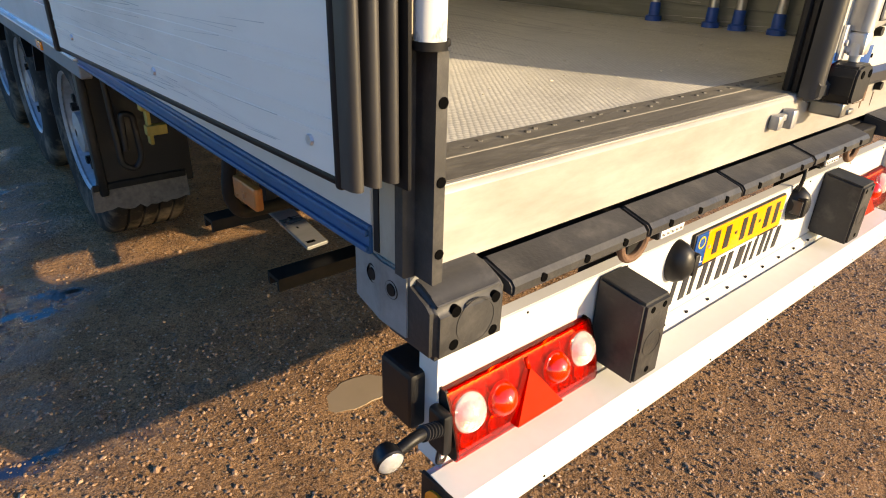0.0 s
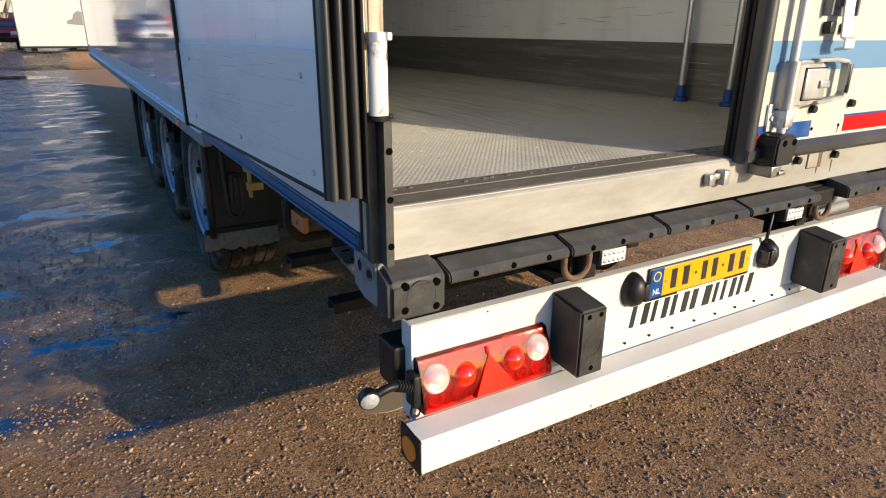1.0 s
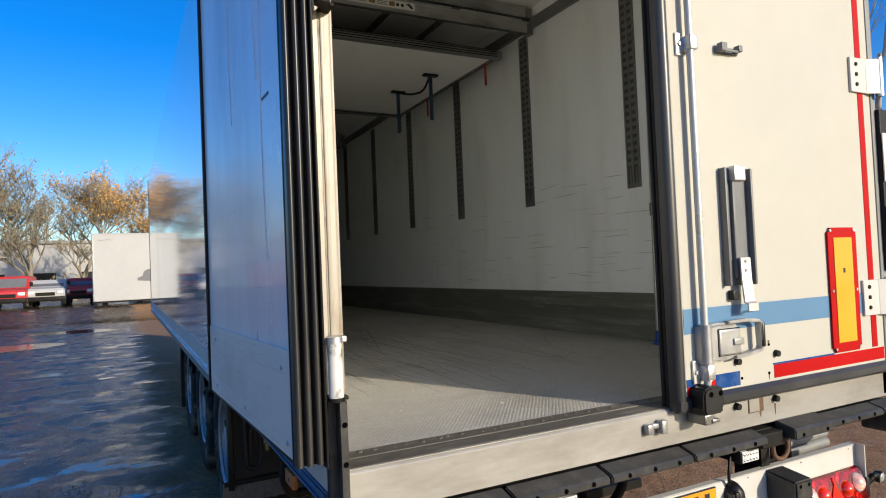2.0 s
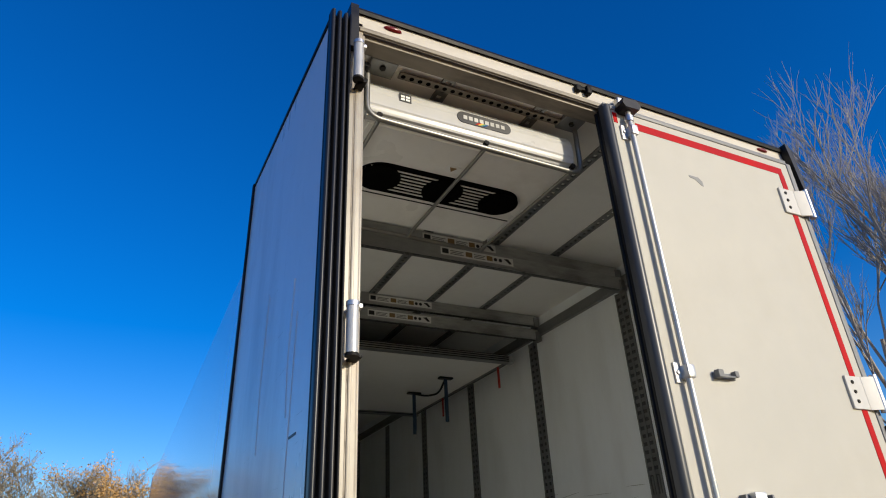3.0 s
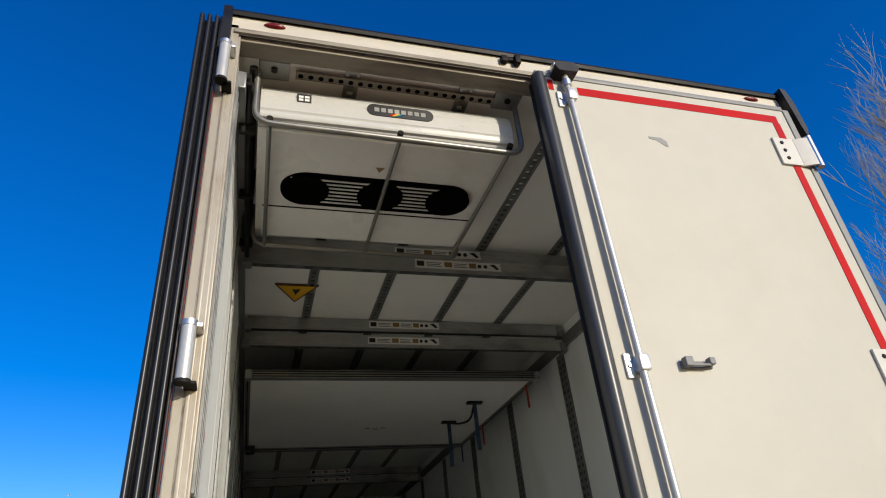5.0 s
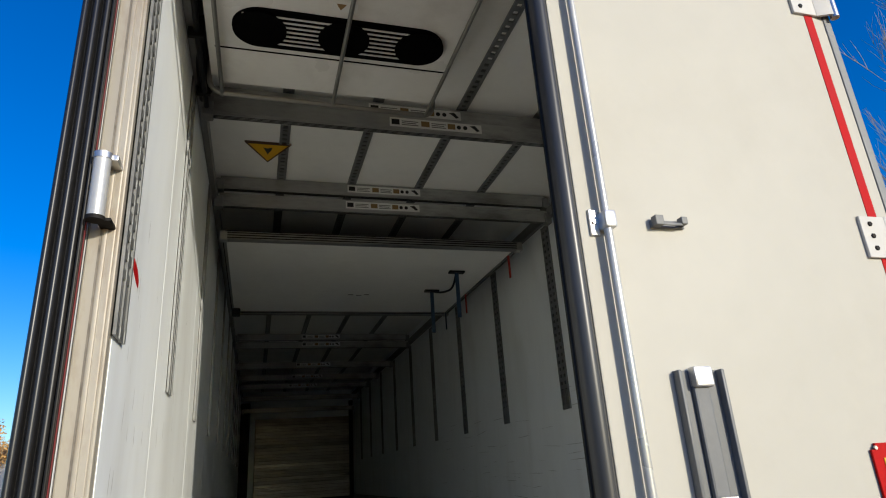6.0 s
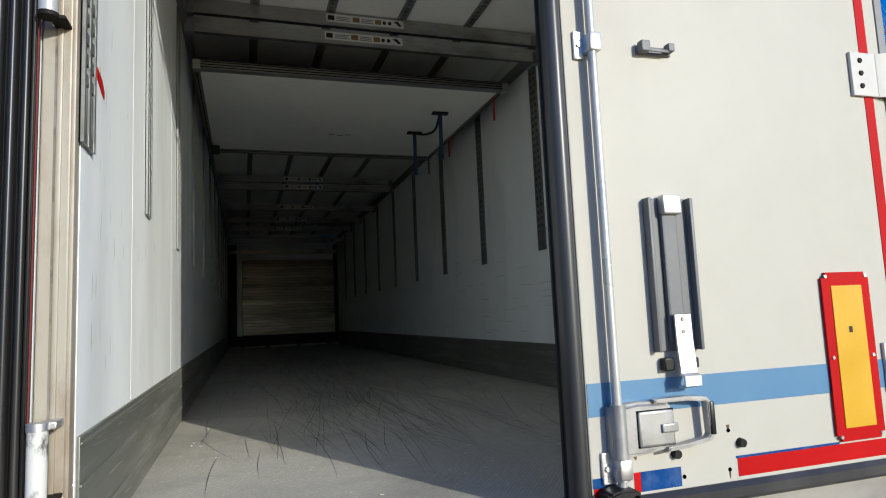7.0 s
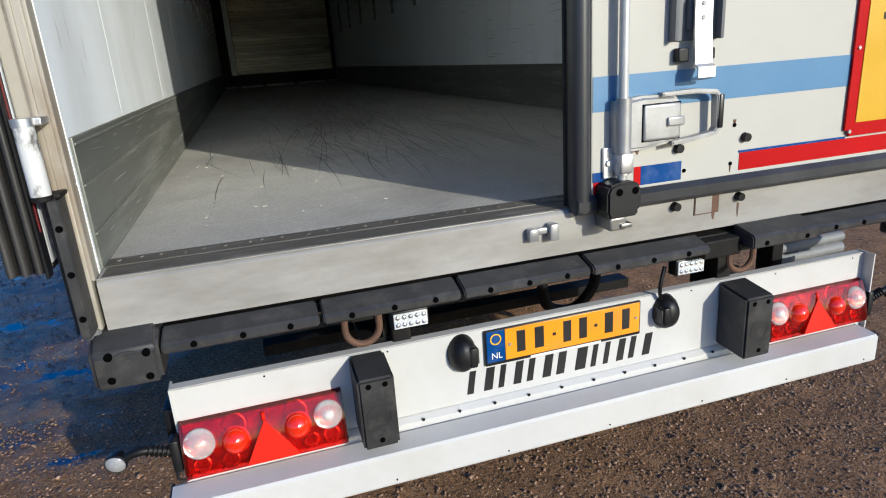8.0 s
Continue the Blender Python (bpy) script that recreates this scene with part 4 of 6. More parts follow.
for low, high, x, count, long in ((0.035, 0.295, -0.0069, 80, 0.34), (0.33, 2.45, -0.0007, 70, 0.16)):
    # fine scrapes along the skin
    verts, faces = [], []
    for _ in range(count):
        y, z, ln, w, tilt = rs.uniform(0.03, 1.25), low + (high - low) * rs.random() ** 1.4, rs.uniform(0.02, long), rs.uniform(0.0002, 0.0007), rs.gauss(0, 0.03)
        y1 = min(y + ln, 1.29)
        o = len(verts)
        verts += [(x, y, z - w), (x, y1, z - w * 0.3 + tilt * ln), (x, y1, z + w * 0.3 + tilt * ln), (x, y, z + w)]
        faces.append((o, o + 1, o + 2, o + 3))
    me = bpy.data.meshes.new("scrapes")
    me.from_pydata(verts, [], faces)
    me.materials.append(M_MARK)
    scrape = new("scrapes", me)
    scrape.parent = open_door
    scrape["label"] = "fine grey scrapes in the white skin"
part("scuff_mark", B(-0.0015, 0.001, 0.16, 0.24, 1.02, 1.028), M_BLACK, open_door, local=True)

# ---- closed rear door ----
DX0, DX1, DZ0, DZ1, DY = -0.036, 1.215, 1.15, 3.735, -0.03
door = thing("closed_rear_door", "closed cream-white insulated rear door with red reflective edging", "door", (0.6, 0, FLOOR))
part("panel", B(DX0, DX1, DY, 0.040, DZ0, DZ1, bevel=0.004), M_DOOR, door)
# rubber frame round the panel
bm = bmesh.new()
prism(bm, [(DX0 - 0.052, 0.0)] + [(DX0 - 0.027 - 0.025 * math.cos(radians(a)), -0.020 - 0.026 * math.sin(radians(a))) for a in range(0, 181, 18)] + [(DX0 - 0.002, 0.0)], "z", 1.105, 3.745)
seal = part("edge_seal", bm, M_EDGE, door, "shiny dark rubber edge seal")
bm = bmesh.new()
prism(bm, [(-0.012, 1.098), (-0.030, 1.098), (-0.046, 1.112), (-0.046, 1.138), (-0.031, 1.152), (-0.012, 1.152)], "x", DX0 - 0.045, XR - 0.02)
part("bottom_seal", bm, M_EDGE, door, "dark rubber bottom seal")
part("top_seal", B(DX0 - 0.05, DX1, -0.036, 0.0, 3.730, 3.758, bevel=0.006), M_DULL, door)
part("edge_profile", B(DX1 - 0.004, DX1 + 0.032, -0.036, 0.02, DZ0, 3.74, bevel=0.005), M_DULL, door, "grey aluminium edge profile")
for y in (0.014, 0.036):
    bm = bmesh.new()
    prism(bm, [(DX0 - 0.026, y - 0.0125), (DX0 - 0.038, y - 0.0115), (DX0 - 0.046, y - 0.005), (DX0 - 0.046, y + 0.005), (DX0 - 0.038, y + 0.0115), (DX0 - 0.026, y + 0.0125)], "z", FLOOR + 0.004, 3.735)
    part("seal_rib", bm, M_RUB, door, "black rubber seal rib")
part("seal_backing", B(DX0 - 0.030, DX0 + 0.002, 0.001, 0.048, FLOOR + 0.008, 3.735), M_RUB, door)
# tapes and stripes, thin films on the skin
T = DY - 0.0015
part("blue_stripe", B(DX0 + 0.004, DX1 - 0.075, T, DY + 0.001, 1.372, 1.462), M_STRIPE, door, "faded light-blue stripe")
part("red_tape", B(DX0 + 0.141, 1.155, T, DY + 0.001, 3.645, 3.690), M_RED, door)
part("red_tape", B(1.118, 1.158, T - 0.0006, DY + 0.001, 1.22, 3.644), M_RED, door)
part("red_tape", B(0.448, DX1 - 0.01, T, DY + 0.001, 1.163, 1.214), M_RED, door)
part("blue_edge", B(0.443, 0.84, T, DY + 0.001, 1.2145, 1.221), M_TBLUE, door)
part("blue_tape", B(0.118, 0.250, T, DY + 0.001, 1.160, 1.213), M_TBLUE, door, "chipped blue tape")
part("blue_tape", B(DX0 + 0.004, 0.030, T, DY + 0.001, 1.185, 1.211), M_TBLUE, door)
part("red_tape", B(DX0 + 0.006, 0.004, T, DY + 0.001, 1.150, 1.1845), M_RED, door)
part("red_tape", B(0.096, 0.117, T, DY + 0.001, 1.160, 1.213), M_RED, door)
part("red_tape", B(DX0 + 0.004, -0.008, T, DY + 0.001, 3.655, 3.715), M_RED, door)
# peeled mark near the top
bm = bmesh.new()
prism(bm, [(0.390, 3.455), (0.452, 3.455), (0.474, 3.436), (0.476, 3.408), (0.460, 3.411), (0.440, 3.428), (0.426, 3.438), (0.390, 3.444)], "y", T, DY + 0.001)
part("peeled_patch", bm, M_DULL, door, "grey peeled patch")
# lock rod with clamps
RX, RY = 0.040, -0.060
rodo = part("lock_rod", rod(bmesh.new(), (RX, RY, 1.13), (RX, RY, 3.74), 0.0130, seg=20), M_ROD, door, "round steel lock rod")
for z in (2.425, 3.60, 1.235):
    bm = bmesh.new()
    box(bm, RX - 0.045, RX - 0.014, DY - 0.010, DY, z - 0.042, z + 0.042, bevel=0.003)
    box(bm, RX - 0.016, RX + 0.024, RY - 0.021, DY - 0.001, z - 0.028, z + 0.028, bevel=0.008)
    bolt(bm, (RX - 0.031, DY - 0.010, z), (0, -1, 0), 0.009, 0.006)
    part("rod_clamp", bm, M_ALU, rodo, "steel rod clamp")
for z in (1.265, 1.205, 3.655):
    part("rod_collar", rod(bmesh.new(), (RX, RY, z), (RX, RY, z + 0.03), 0.019, seg=20), M_ALU, rodo)
# top cam keeper
bm = bmesh.new()
prism(bm, [(RX - 0.055, 3.735), (RX - 0.045, 3.765), (RX + 0.035, 3.770), (RX + 0.06, 3.745), (RX + 0.045, 3.715), (RX - 0.04, 3.712)], "y", -0.095, -0.012)
part("top_keeper", bm, M_PLAST, door, "black cam keeper")
part("keeper_hook", B(RX - 0.03, RX + 0.02, -0.045, -0.004, 3.770, 3.815, bevel=0.005), M_ALU, door)
bm = bmesh.new()
prism(bm, [(RX - 0.066, 1.165), (RX - 0.058, 1.184), (RX - 0.030, 1.192), (RX + 0.018, 1.190), (RX + 0.036, 1.176), (RX + 0.038, 1.124), (RX + 0.028, 1.118), (RX + 0.028, 1.096), (RX - 0.058, 1.094), (RX - 0.066, 1.110)], "y", -0.100, -0.030)
bmesh.ops.bevel(bm, geom=list(bm.edges), offset=0.006, segments=2, affect="EDGES")
keeper = part("bottom_keeper", bm, M_PLAST, door, "black cam keeper block")
for x in (RX - 0.032, RX + 0.016):
    part("keeper_bolt", rod(bmesh.new(), (x, -0.1015, 1.166), (x, -0.096, 1.166), 0.010, seg=14), M_DARK, keeper)
bm = bmesh.new()
box(bm, RX - 0.050, RX + 0.002, -0.085, -0.004, 1.056, 1.094, bevel=0.006)
box(bm, RX - 0.020, RX + 0.016, -0.092, -0.05, 1.062, 1.076, bevel=0.004)
part("keeper_foot", bm, M_TUBE, door)
# lock box with its pull handle
bm = bmesh.new()
prism(bm, [(RX - 0.022, 1.398), (0.10, 1.406), (0.195, 1.402), (0.208, 1.385), (0.208, 1.292), (0.195, 1.276), (0.10, 1.264), (RX - 0.022, 1.264)], "y", -0.072, DY)
bmesh.ops.bevel(bm, geom=[e for e in bm.edges if all(v.co.y < -0.07 for v in e.verts)], offset=0.010, segments=3, affect="EDGES")
lock = part("lock_box", bm, M_LOCK, door, "silver lock housing")
part("lock_spine", rod(bmesh.new(), (RX, -0.062, 1.262), (RX, -0.062, 1.405), 0.021, seg=20), M_LOCK, lock)
part("lock_cover", B(0.092, 0.205, -0.080, -0.070, 1.288, 1.382, bevel=0.006), M_LOCK, lock)
part("lock_button", B(0.160, 0.212, -0.088, -0.079, 1.322, 1.346, bevel=0.004), M_LOCK, lock)
part("cover_groove", B(0.0898, 0.2072, -0.0735, -0.0705, 1.2857, 1.3843), M_DARK, lock)
bm = bmesh.new()
prism(bm, [(0.150, 1.410), (0.255, 1.412), (0.322, 1.405), (0.336, 1.392), (0.342, 1.300), (0.330, 1.284), (0.255, 1.272), (0.185, 1.268), (0.185, 1.280), (0.255, 1.285), (0.318, 1.294), (0.326, 1.304), (0.322, 1.388), (0.314, 1.394), (0.255, 1.400), (0.150, 1.400)], "y", -0.076, -0.050)
bmesh.ops.bevel(bm, geom=[e for e in bm.edges if all(v.co.y < -0.075 for v in e.verts)], offset=0.003, segments=2, affect="EDGES")
part("handle", bm, M_LOCK, lock, "steel pull handle loop")
part("handle_grip", B(0.328, 0.343, -0.080, -0.052, 1.300, 1.392, bevel=0.004), M_SEAL, lock, "dark rubber handle grip")
# holder recess with its steel clip
bm = bmesh.new()
box(bm, 0.190, 0.345, DY - 0.006, DY, 1.535, 1.978, bevel=0.002)
rec = part("holder_recess", bm, M_TRAY, door, "dark grey door holder tray")
part("tray_side", B(0.190, 0.202, DY - 0.030, DY - 0.004, 1.535, 1.978, bevel=0.004), M_TRAY, rec)
part("tray_side", B(0.333, 0.345, DY - 0.030, DY - 0.004, 1.535, 1.978, bevel=0.004), M_TRAY, rec)
part("tray_rib", B(0.238, 0.292, DY - 0.022, DY - 0.004, 1.56, 1.955, bevel=0.008), M_TRAY, rec)
bm = bmesh.new()
box(bm, 0.238, 0.300, DY - 0.036, DY - 0.004, 1.928, 1.986, bevel=0.006)
part("top_clip", bm, M_ALU, rec, "bright steel clip")
bm = bmesh.new()
prism(bm, [(DY - 0.030, 1.640), (DY - 0.036, 1.638), (DY - 0.038, 1.560), (DY - 0.046, 1.475), (DY - 0.060, 1.468), (DY - 0.060, 1.440), (DY - 0.030, 1.432), (DY - 0.030, 1.438), (DY - 0.054, 1.445), (DY - 0.054, 1.463), (DY - 0.040, 1.470), (DY - 0.032, 1.558)], "x", 0.244, 0.298)
part("spring_clip", bm, M_ALU, rec, "bent steel spring clip")
for z in (1.625, 1.590):
    part("clip_screw", bolt(bmesh.new(), (0.269, DY - 0.036, z), (0, -1, 0), 0.007, 0.004), M_STEEL, rec)
part("clip_base", B(0.208, 0.240, DY - 0.026, DY, 1.482, 1.518, bevel=0.004), M_PLAST, door)
part("clip_base", B(0.304, 0.328, DY - 0.020, DY, 1.484, 1.514, bevel=0.004), M_PLAST, door)
# rest bracket
bm = bmesh.new()
box(bm, 0.208, 0.328, DY - 0.010, DY, 2.418, 2.443, bevel=0.003)
box(bm, 0.210, 0.240, DY - 0.034, DY - 0.008, 2.419, 2.452, bevel=0.003)
box(bm, 0.304, 0.326, DY - 0.034, DY - 0.008, 2.425, 2.450, bevel=0.003)
box(bm, 0.236, 0.308, DY - 0.030, DY - 0.024, 2.420, 2.430, bevel=0.002)
part("rest_bracket", bm, M_TRAY, door, "small dark grey rest bracket")
# rubber stops, screw holes and the rusted plate
for x, z in ((0.462, 1.258), (0.235, 1.250)):
    part("rubber_stop", rod(bmesh.new(), (x, DY, z), (x, DY - 0.016, z), 0.014, 0.012, seg=14), M_RUB, door)
for x, z in ((0.424, 1.296), (0.418, 1.186), (0.260, 1.184)):
    part("screw_hole", rod(bmesh.new(), (x, DY + 0.001, z), (x, DY - 0.002, z), 0.006, seg=10), M_DARK, door)
# hinge plates on the closed door
for z0 in (1.36, 2.347, 3.385):
    bm = bmesh.new()
    box(bm, 1.060, 1.175, DY - 0.012, DY, z0, z0 + 0.155, bevel=0.003)
    prism(bm, [(1.175, DY), (1.175, DY - 0.012), (1.222, DY - 0.032), (1.244, DY - 0.038), (1.244, DY - 0.026), (1.222, DY - 0.020)], "z", z0, z0 + 0.155)
    h = part("hinge_plate", bm, M_WHITE, door, "white hinge plate")
    part("hinge_barrel", rod(bmesh.new(), (1.250, -0.056, z0 - 0.01), (1.250, -0.056, z0 + 0.165), 0.017, seg=18), M_ALU, h)
    for z in (0.035, 0.08, 0.125):
        part("hinge_bolt", bolt(bmesh.new(), (1.10, DY - 0.012, z0 + z), (0, -1, 0), 0.010, 0.005), M_CHAS, h)
# keeper catches on the frame for the other leaf
for z in (1.064, 3.822):
    bm = bmesh.new()
    box(bm, -0.220, -0.190, -0.026, 0.0, z - 0.022, z + 0.014, bevel=0.006)
    box(bm, -0.160, -0.132, -0.032, 0.0, z - 0.026, z + 0.022, bevel=0.006)
    box(bm, -0.200, -0.150, -0.018, 0.0, z - 0.006, z + 0.012, bevel=0.004)
    part("door_catch", bm, M_LOCK if z < 2 else M_CHAS, trailer, "worn steel door catch" if z < 2 else "black door catch")
bm = B(0.325, 0.412, -0.003, 0.001, 1.036, 1.098, bevel=0.001)
part("repair_plate", bm, M_RUST, trailer, "rust-streaked repair plate")
part("repair_plate_face", B(0.328, 0.385, -0.0045, -0.0025, 1.040, 1.096), M_STEEL, trailer)
for x, z in ((0.256, 1.074), (0.482, 1.075)):
    part("rubber_stop", rod(bmesh.new(), (x, 0.0, z), (x, -0.018, z), 0.014, 0.012, seg=14), M_RUB, trailer)

# rust that has run from the fixings
for x, z, ln, w, y in ((0.484, 1.055, 0.045, 0.007, 0.0), (0.418, 1.180, 0.020, 0.005, DY), (0.424, 1.312, 0.016, 0.010, DY), (0.105, 1.262, 0.016, 0.012, DY), (0.395, 1.036, 0.022, 0.010, 0.0)):
    bm = bmesh.new()
    prism(bm, [(x - w * 0.5, z), (x + w * 0.5, z), (x + w * 0.45, z - ln * 0.4), (x + w * 0.15, z - ln), (x - w * 0.2, z - ln * 0.8), (x - w * 0.5, z - ln * 0.35)], "y", y - 0.0012, y + 0.0008)
    part("rust_run", bm, M_RUST, door if y else trailer, "brown rust run")

# ---- warning plate ----
wp = thing("warning_plate", "tall yellow reflective warning plate with red border on the door", "sign", (0.9, DY, 1.22))
bm = B(0.826, 1.026, DY - 0.010, DY - 0.003, 1.222, 1.748)
bmesh.ops.bevel(bm, geom=[e for e in bm.edges if abs(e.verts[0].co.y - e.verts[1].co.y) > 0.004], offset=0.018, segments=4, affect="EDGES")
part("border", bm, M_RED, wp, "red border")
part("sheet", B(0.862, 0.990, DY - 0.0125, DY - 0.009, 1.262, 1.705), M_YELREF, wp, "yellow reflective sheet")
part("print_mark", B(0.918, 0.932, DY - 0.0135, DY - 0.012, 1.555, 1.575), M_BLACK, wp)
for x, z in ((0.842, 1.735), (1.010, 1.735), (0.842, 1.48), (1.010, 1.48), (0.842, 1.236), (1.010, 1.236)):
    part("rivet", bolt(bmesh.new(), (x, DY - 0.010, z), (0, -1, 0), 0.007, 0.004), M_ALU, wp)

# ---- rubber bumper strip under the sill ----
strip = thing("bumper_strip", "row of scuffed black rubber bumper blocks along the rear sill", "bumper", (0, 0, 0.83))
part("backing", B(-1.17, XR - 0.02, 0.0, 0.10, 0.940, 0.966, bevel=0.004), M_CHAS, strip)


def block(x0, x1, z0=0.934, z1=0.974, out=-0.070):
    bm = bmesh.new()
    prism(bm, [(0.0, z0), (out, z0), (out - 0.004, z0 + 0.005), (out - 0.004, z1 - 0.022), (out + 0.004, z1 - 0.013), (-0.006, z1 + 0.004), (0.0, z1)], "x", x0 + 0.003, x1 - 0.003)
    bmesh.ops.bevel(bm, geom=[e for e in bm.edges if len(e.link_faces) == 2 and abs(e.verts[0].co.x - e.verts[1].co.x) < 1e-4], offset=0.004, segments=2, affect="EDGES")
    b = part("block", bm, M_BUMP, strip, "scuffed black rubber block")
    n = 3 if x1 - x0 > 0.3 else 2
    for i in range(n):
        x = x0 + (x1 - x0) * (0.2 + 0.6 * i / (n - 1))
        part("bolt_hole", rod(bmesh.new(), (x, out - 0.006, z0 + 0.014), (x, out + 0.01, z0 + 0.014), 0.0076, seg=10), M_DARK, b)


for x0, x1 in ((-1.166, -0.800), (-0.796, -0.436), (-0.432, -0.058), (-0.054, 0.335), (0.725, 1.10)):
    block(x0, x1)
block(0.470, 0.722, 0.930, 0.985, -0.085)
block(1.10, 1.285)
part("bare_rail", B(0.337, 0.470, -0.045, 0.0, 0.905, 0.962, bevel=0.006), M_CHAS, strip)
# big corner block with steel side
bm = bmesh.new()
prism(bm, [(-0.070, 0.868), (-0.070, 0.958), (-0.056, 0.971), (-0.015, 0.989), (0.050, 0.990), (0.050, 0.868)], "x", -1.316, -1.170)
bmesh.ops.bevel(bm, geom=list(bm.edges), offset=0.011, segments=3, affect="EDGES")
corner = part("corner_block", bm, M_BUMP, strip, "large scuffed black corner buffer")
for x, z in ((-1.275, 0.949), (-1.196, 0.946), (-1.278, 0.893), (-1.198, 0.888)):
    part("bolt_hole", rod(bmesh.new(), (x, -0.0704, z), (x, -0.060, z), 0.0092, seg=14), M_DARK, corner)
part("round_mark", lathe(bmesh.new(), [(0.036, 0), (0.036, 0.002), (0.039, 0.002), (0.039, 0)], (-1.235, -0.0690, 0.919), (0, -1, 0), 28), M_BUMP, corner)
bm = bmesh.new()
prism(bm, [(-1.3195, -0.012), (-1.3215, 0.055), (-1.304, 0.155), (-1.29, 0.155), (-1.29, -0.012)], "z", 0.884, 0.997)
bmesh.ops.bevel(bm, geom=list(bm.edges), offset=0.004, segments=2, affect="EDGES")
side = part("corner_plate", bm, M_CORNER, strip, "grey painted steel corner plate")
for x, y, z in ((-1.3145, 0.084, 0.958), (-1.3185, 0.028, 0.956)):
    part("plate_bolt", lathe(bmesh.new(), [(0.0, 0.004), (0.010, 0.004), (0.011, 0.0), (0.015, 0.0), (0.015, 0.003), (0.018, 0.0)], (x, y, z), (-1, 0, 0), 18), M_CHAS, side)
bm = B(1.15, 1.285, -0.08, 0.06, 0.845, 0.965, bevel=0.012)
part("corner_block", bm, M_BUMP, strip)

# ---- underrun bumper ----
FL, FR, FY = -1.193, 1.112, 0.066
bumper = thing("underrun_bumper", "white painted rear underrun bumper with black rubber buffers", "bumper", (0, 0.05, 0.41))
panel = part("fairing_panel", B(FL, FR, FY, FY + 0.004, 0.530, 0.776, bevel=0.001), M_WHITE, bumper, "white sheet panel")
part("top_fold", B(FL, FR, FY, FY + 0.032, 0.772, 0.777, bevel=0.001), M_WHITE, panel)
part("end_fold", B(FL - 0.002, FL + 0.003, FY - 0.004, FY + 0.05, 0.50, 0.776), M_WHITE, panel)
part("end_fold", B(FR - 0.003, FR + 0.002, FY - 0.040, FY + 0.03, 0.50, 0.780), M_WHITE, panel)
bm = bmesh.new()
prism(bm, [(FY + 0.004, 0.545), (FY - 0.004, 0.545), (FY - 0.020, 0.532), (FY - 0.022, 0.500), (FY + 0.004, 0.495)], "x", FL, FR)
part("lower_ledge", bm, M_WHITE, panel)
bm = bmesh.new()
prism(bm, [(-0.048, 0.412), (-0.050, 0.418), (-0.050, 0.503), (-0.044, 0.511), (0.034, 0.516), (0.040, 0.505), (0.055, 0.505), (0.055, 0.412)], "x", -1.228, 1.082)
bar = part("bar", bm, M_WHITE, bumper, "white painted square bar")
for x0, x1 in ((-1.234, -1.226), (1.080, 1.088)):
    cap = part("end_cap", B(x0, x1, -0.050, 0.056, 0.410, 0.513, bevel=0.003), M_PLAST, bumper, "black plastic end cap")
part("end_reflector", rod(bmesh.new(), (-1.239, 0.003, 0.462), (-1.232, 0.003, 0.462), 0.034, seg=24), M_ORANGE, bumper, "round orange reflector")
for i in range(20):
    x = -1.10 + i * 0.112
    part("rivet", bolt(bmesh.new(), (x, -0.002 + FY - 0.018, 0.533), (0, -0.7, 0.7), 0.005, 0.005), M_CHAS, bumper)
    if i % 3 == 1:
        part("rivet", bolt(bmesh.new(), (x, -0.050, 0.428), (0, -1, 0), 0.003, 0.002), M_CHAS, bumper)
        part("rivet", bolt(bmesh.new(), (x + 0.03, FY, 0.762), (0, -1, 0), 0.003, 0.002), M_CHAS, bumper)
for x0, x1 in ((-0.732, -0.634), (0.492, 0.598)):
    bm = bmesh.new()
    prism(bm, [(FY, 0.774), (FY, 0.555), (-0.064, 0.548), (-0.064, 0.756)], "x", x0, x1)
    bmesh.ops.bevel(bm, geom=list(bm.edges), offset=0.007, segments=2, affect="EDGES")
    bf = part("rubber_buffer", bm, M_BUMP, bumper, "black rubber buffer block")
    for x, z in ((x0 + 0.028, 0.737), (x1 - 0.026, 0.737), (x1 - 0.048, 0.573)):
        part("bolt_hole", rod(bmesh.new(), (x, -0.0652, z), (x, -0.055, z), 0.0078, seg=10), M_DARK, bf)
    part("round_mark", lathe(bmesh.new(), [(0.030, 0), (0.030, 0.0015), (0.033, 0.0015), (0.033, 0)], ((x0 + x1) / 2, -0.0635, 0.645), (0, -1, 0), 24), M_BUMP, bf)
part("rear_box", B(-1.228, -1.10, 0.098, 0.20, 0.575, 0.705, bevel=0.01), M_PLAST, bumper, "black plastic box behind the panel")
# the maker's word as plain slanted black blocks
wx = -0.395
for w in (0.092, 0.086, 0.092, 0.112, 0.036, 0.084, 0.090):
    for f in ((0.0, 0.34), (0.58, 1.0)) if w > 0.05 else ((0.0, 0.8),):
        a, b = wx + f[0] * w, wx + f[1] * w - 0.012
        bm = bmesh.new()
        prism(bm, [(a, 0.570), (b, 0.570), (b + 0.012, 0.644), (a + 0.012, 0.644)], "y", FY - 0.0022, FY + 0.001)
        part("letter_block", bm, M_BLACK, bumper, "plain black slanted block")
    wx += w + 0.008

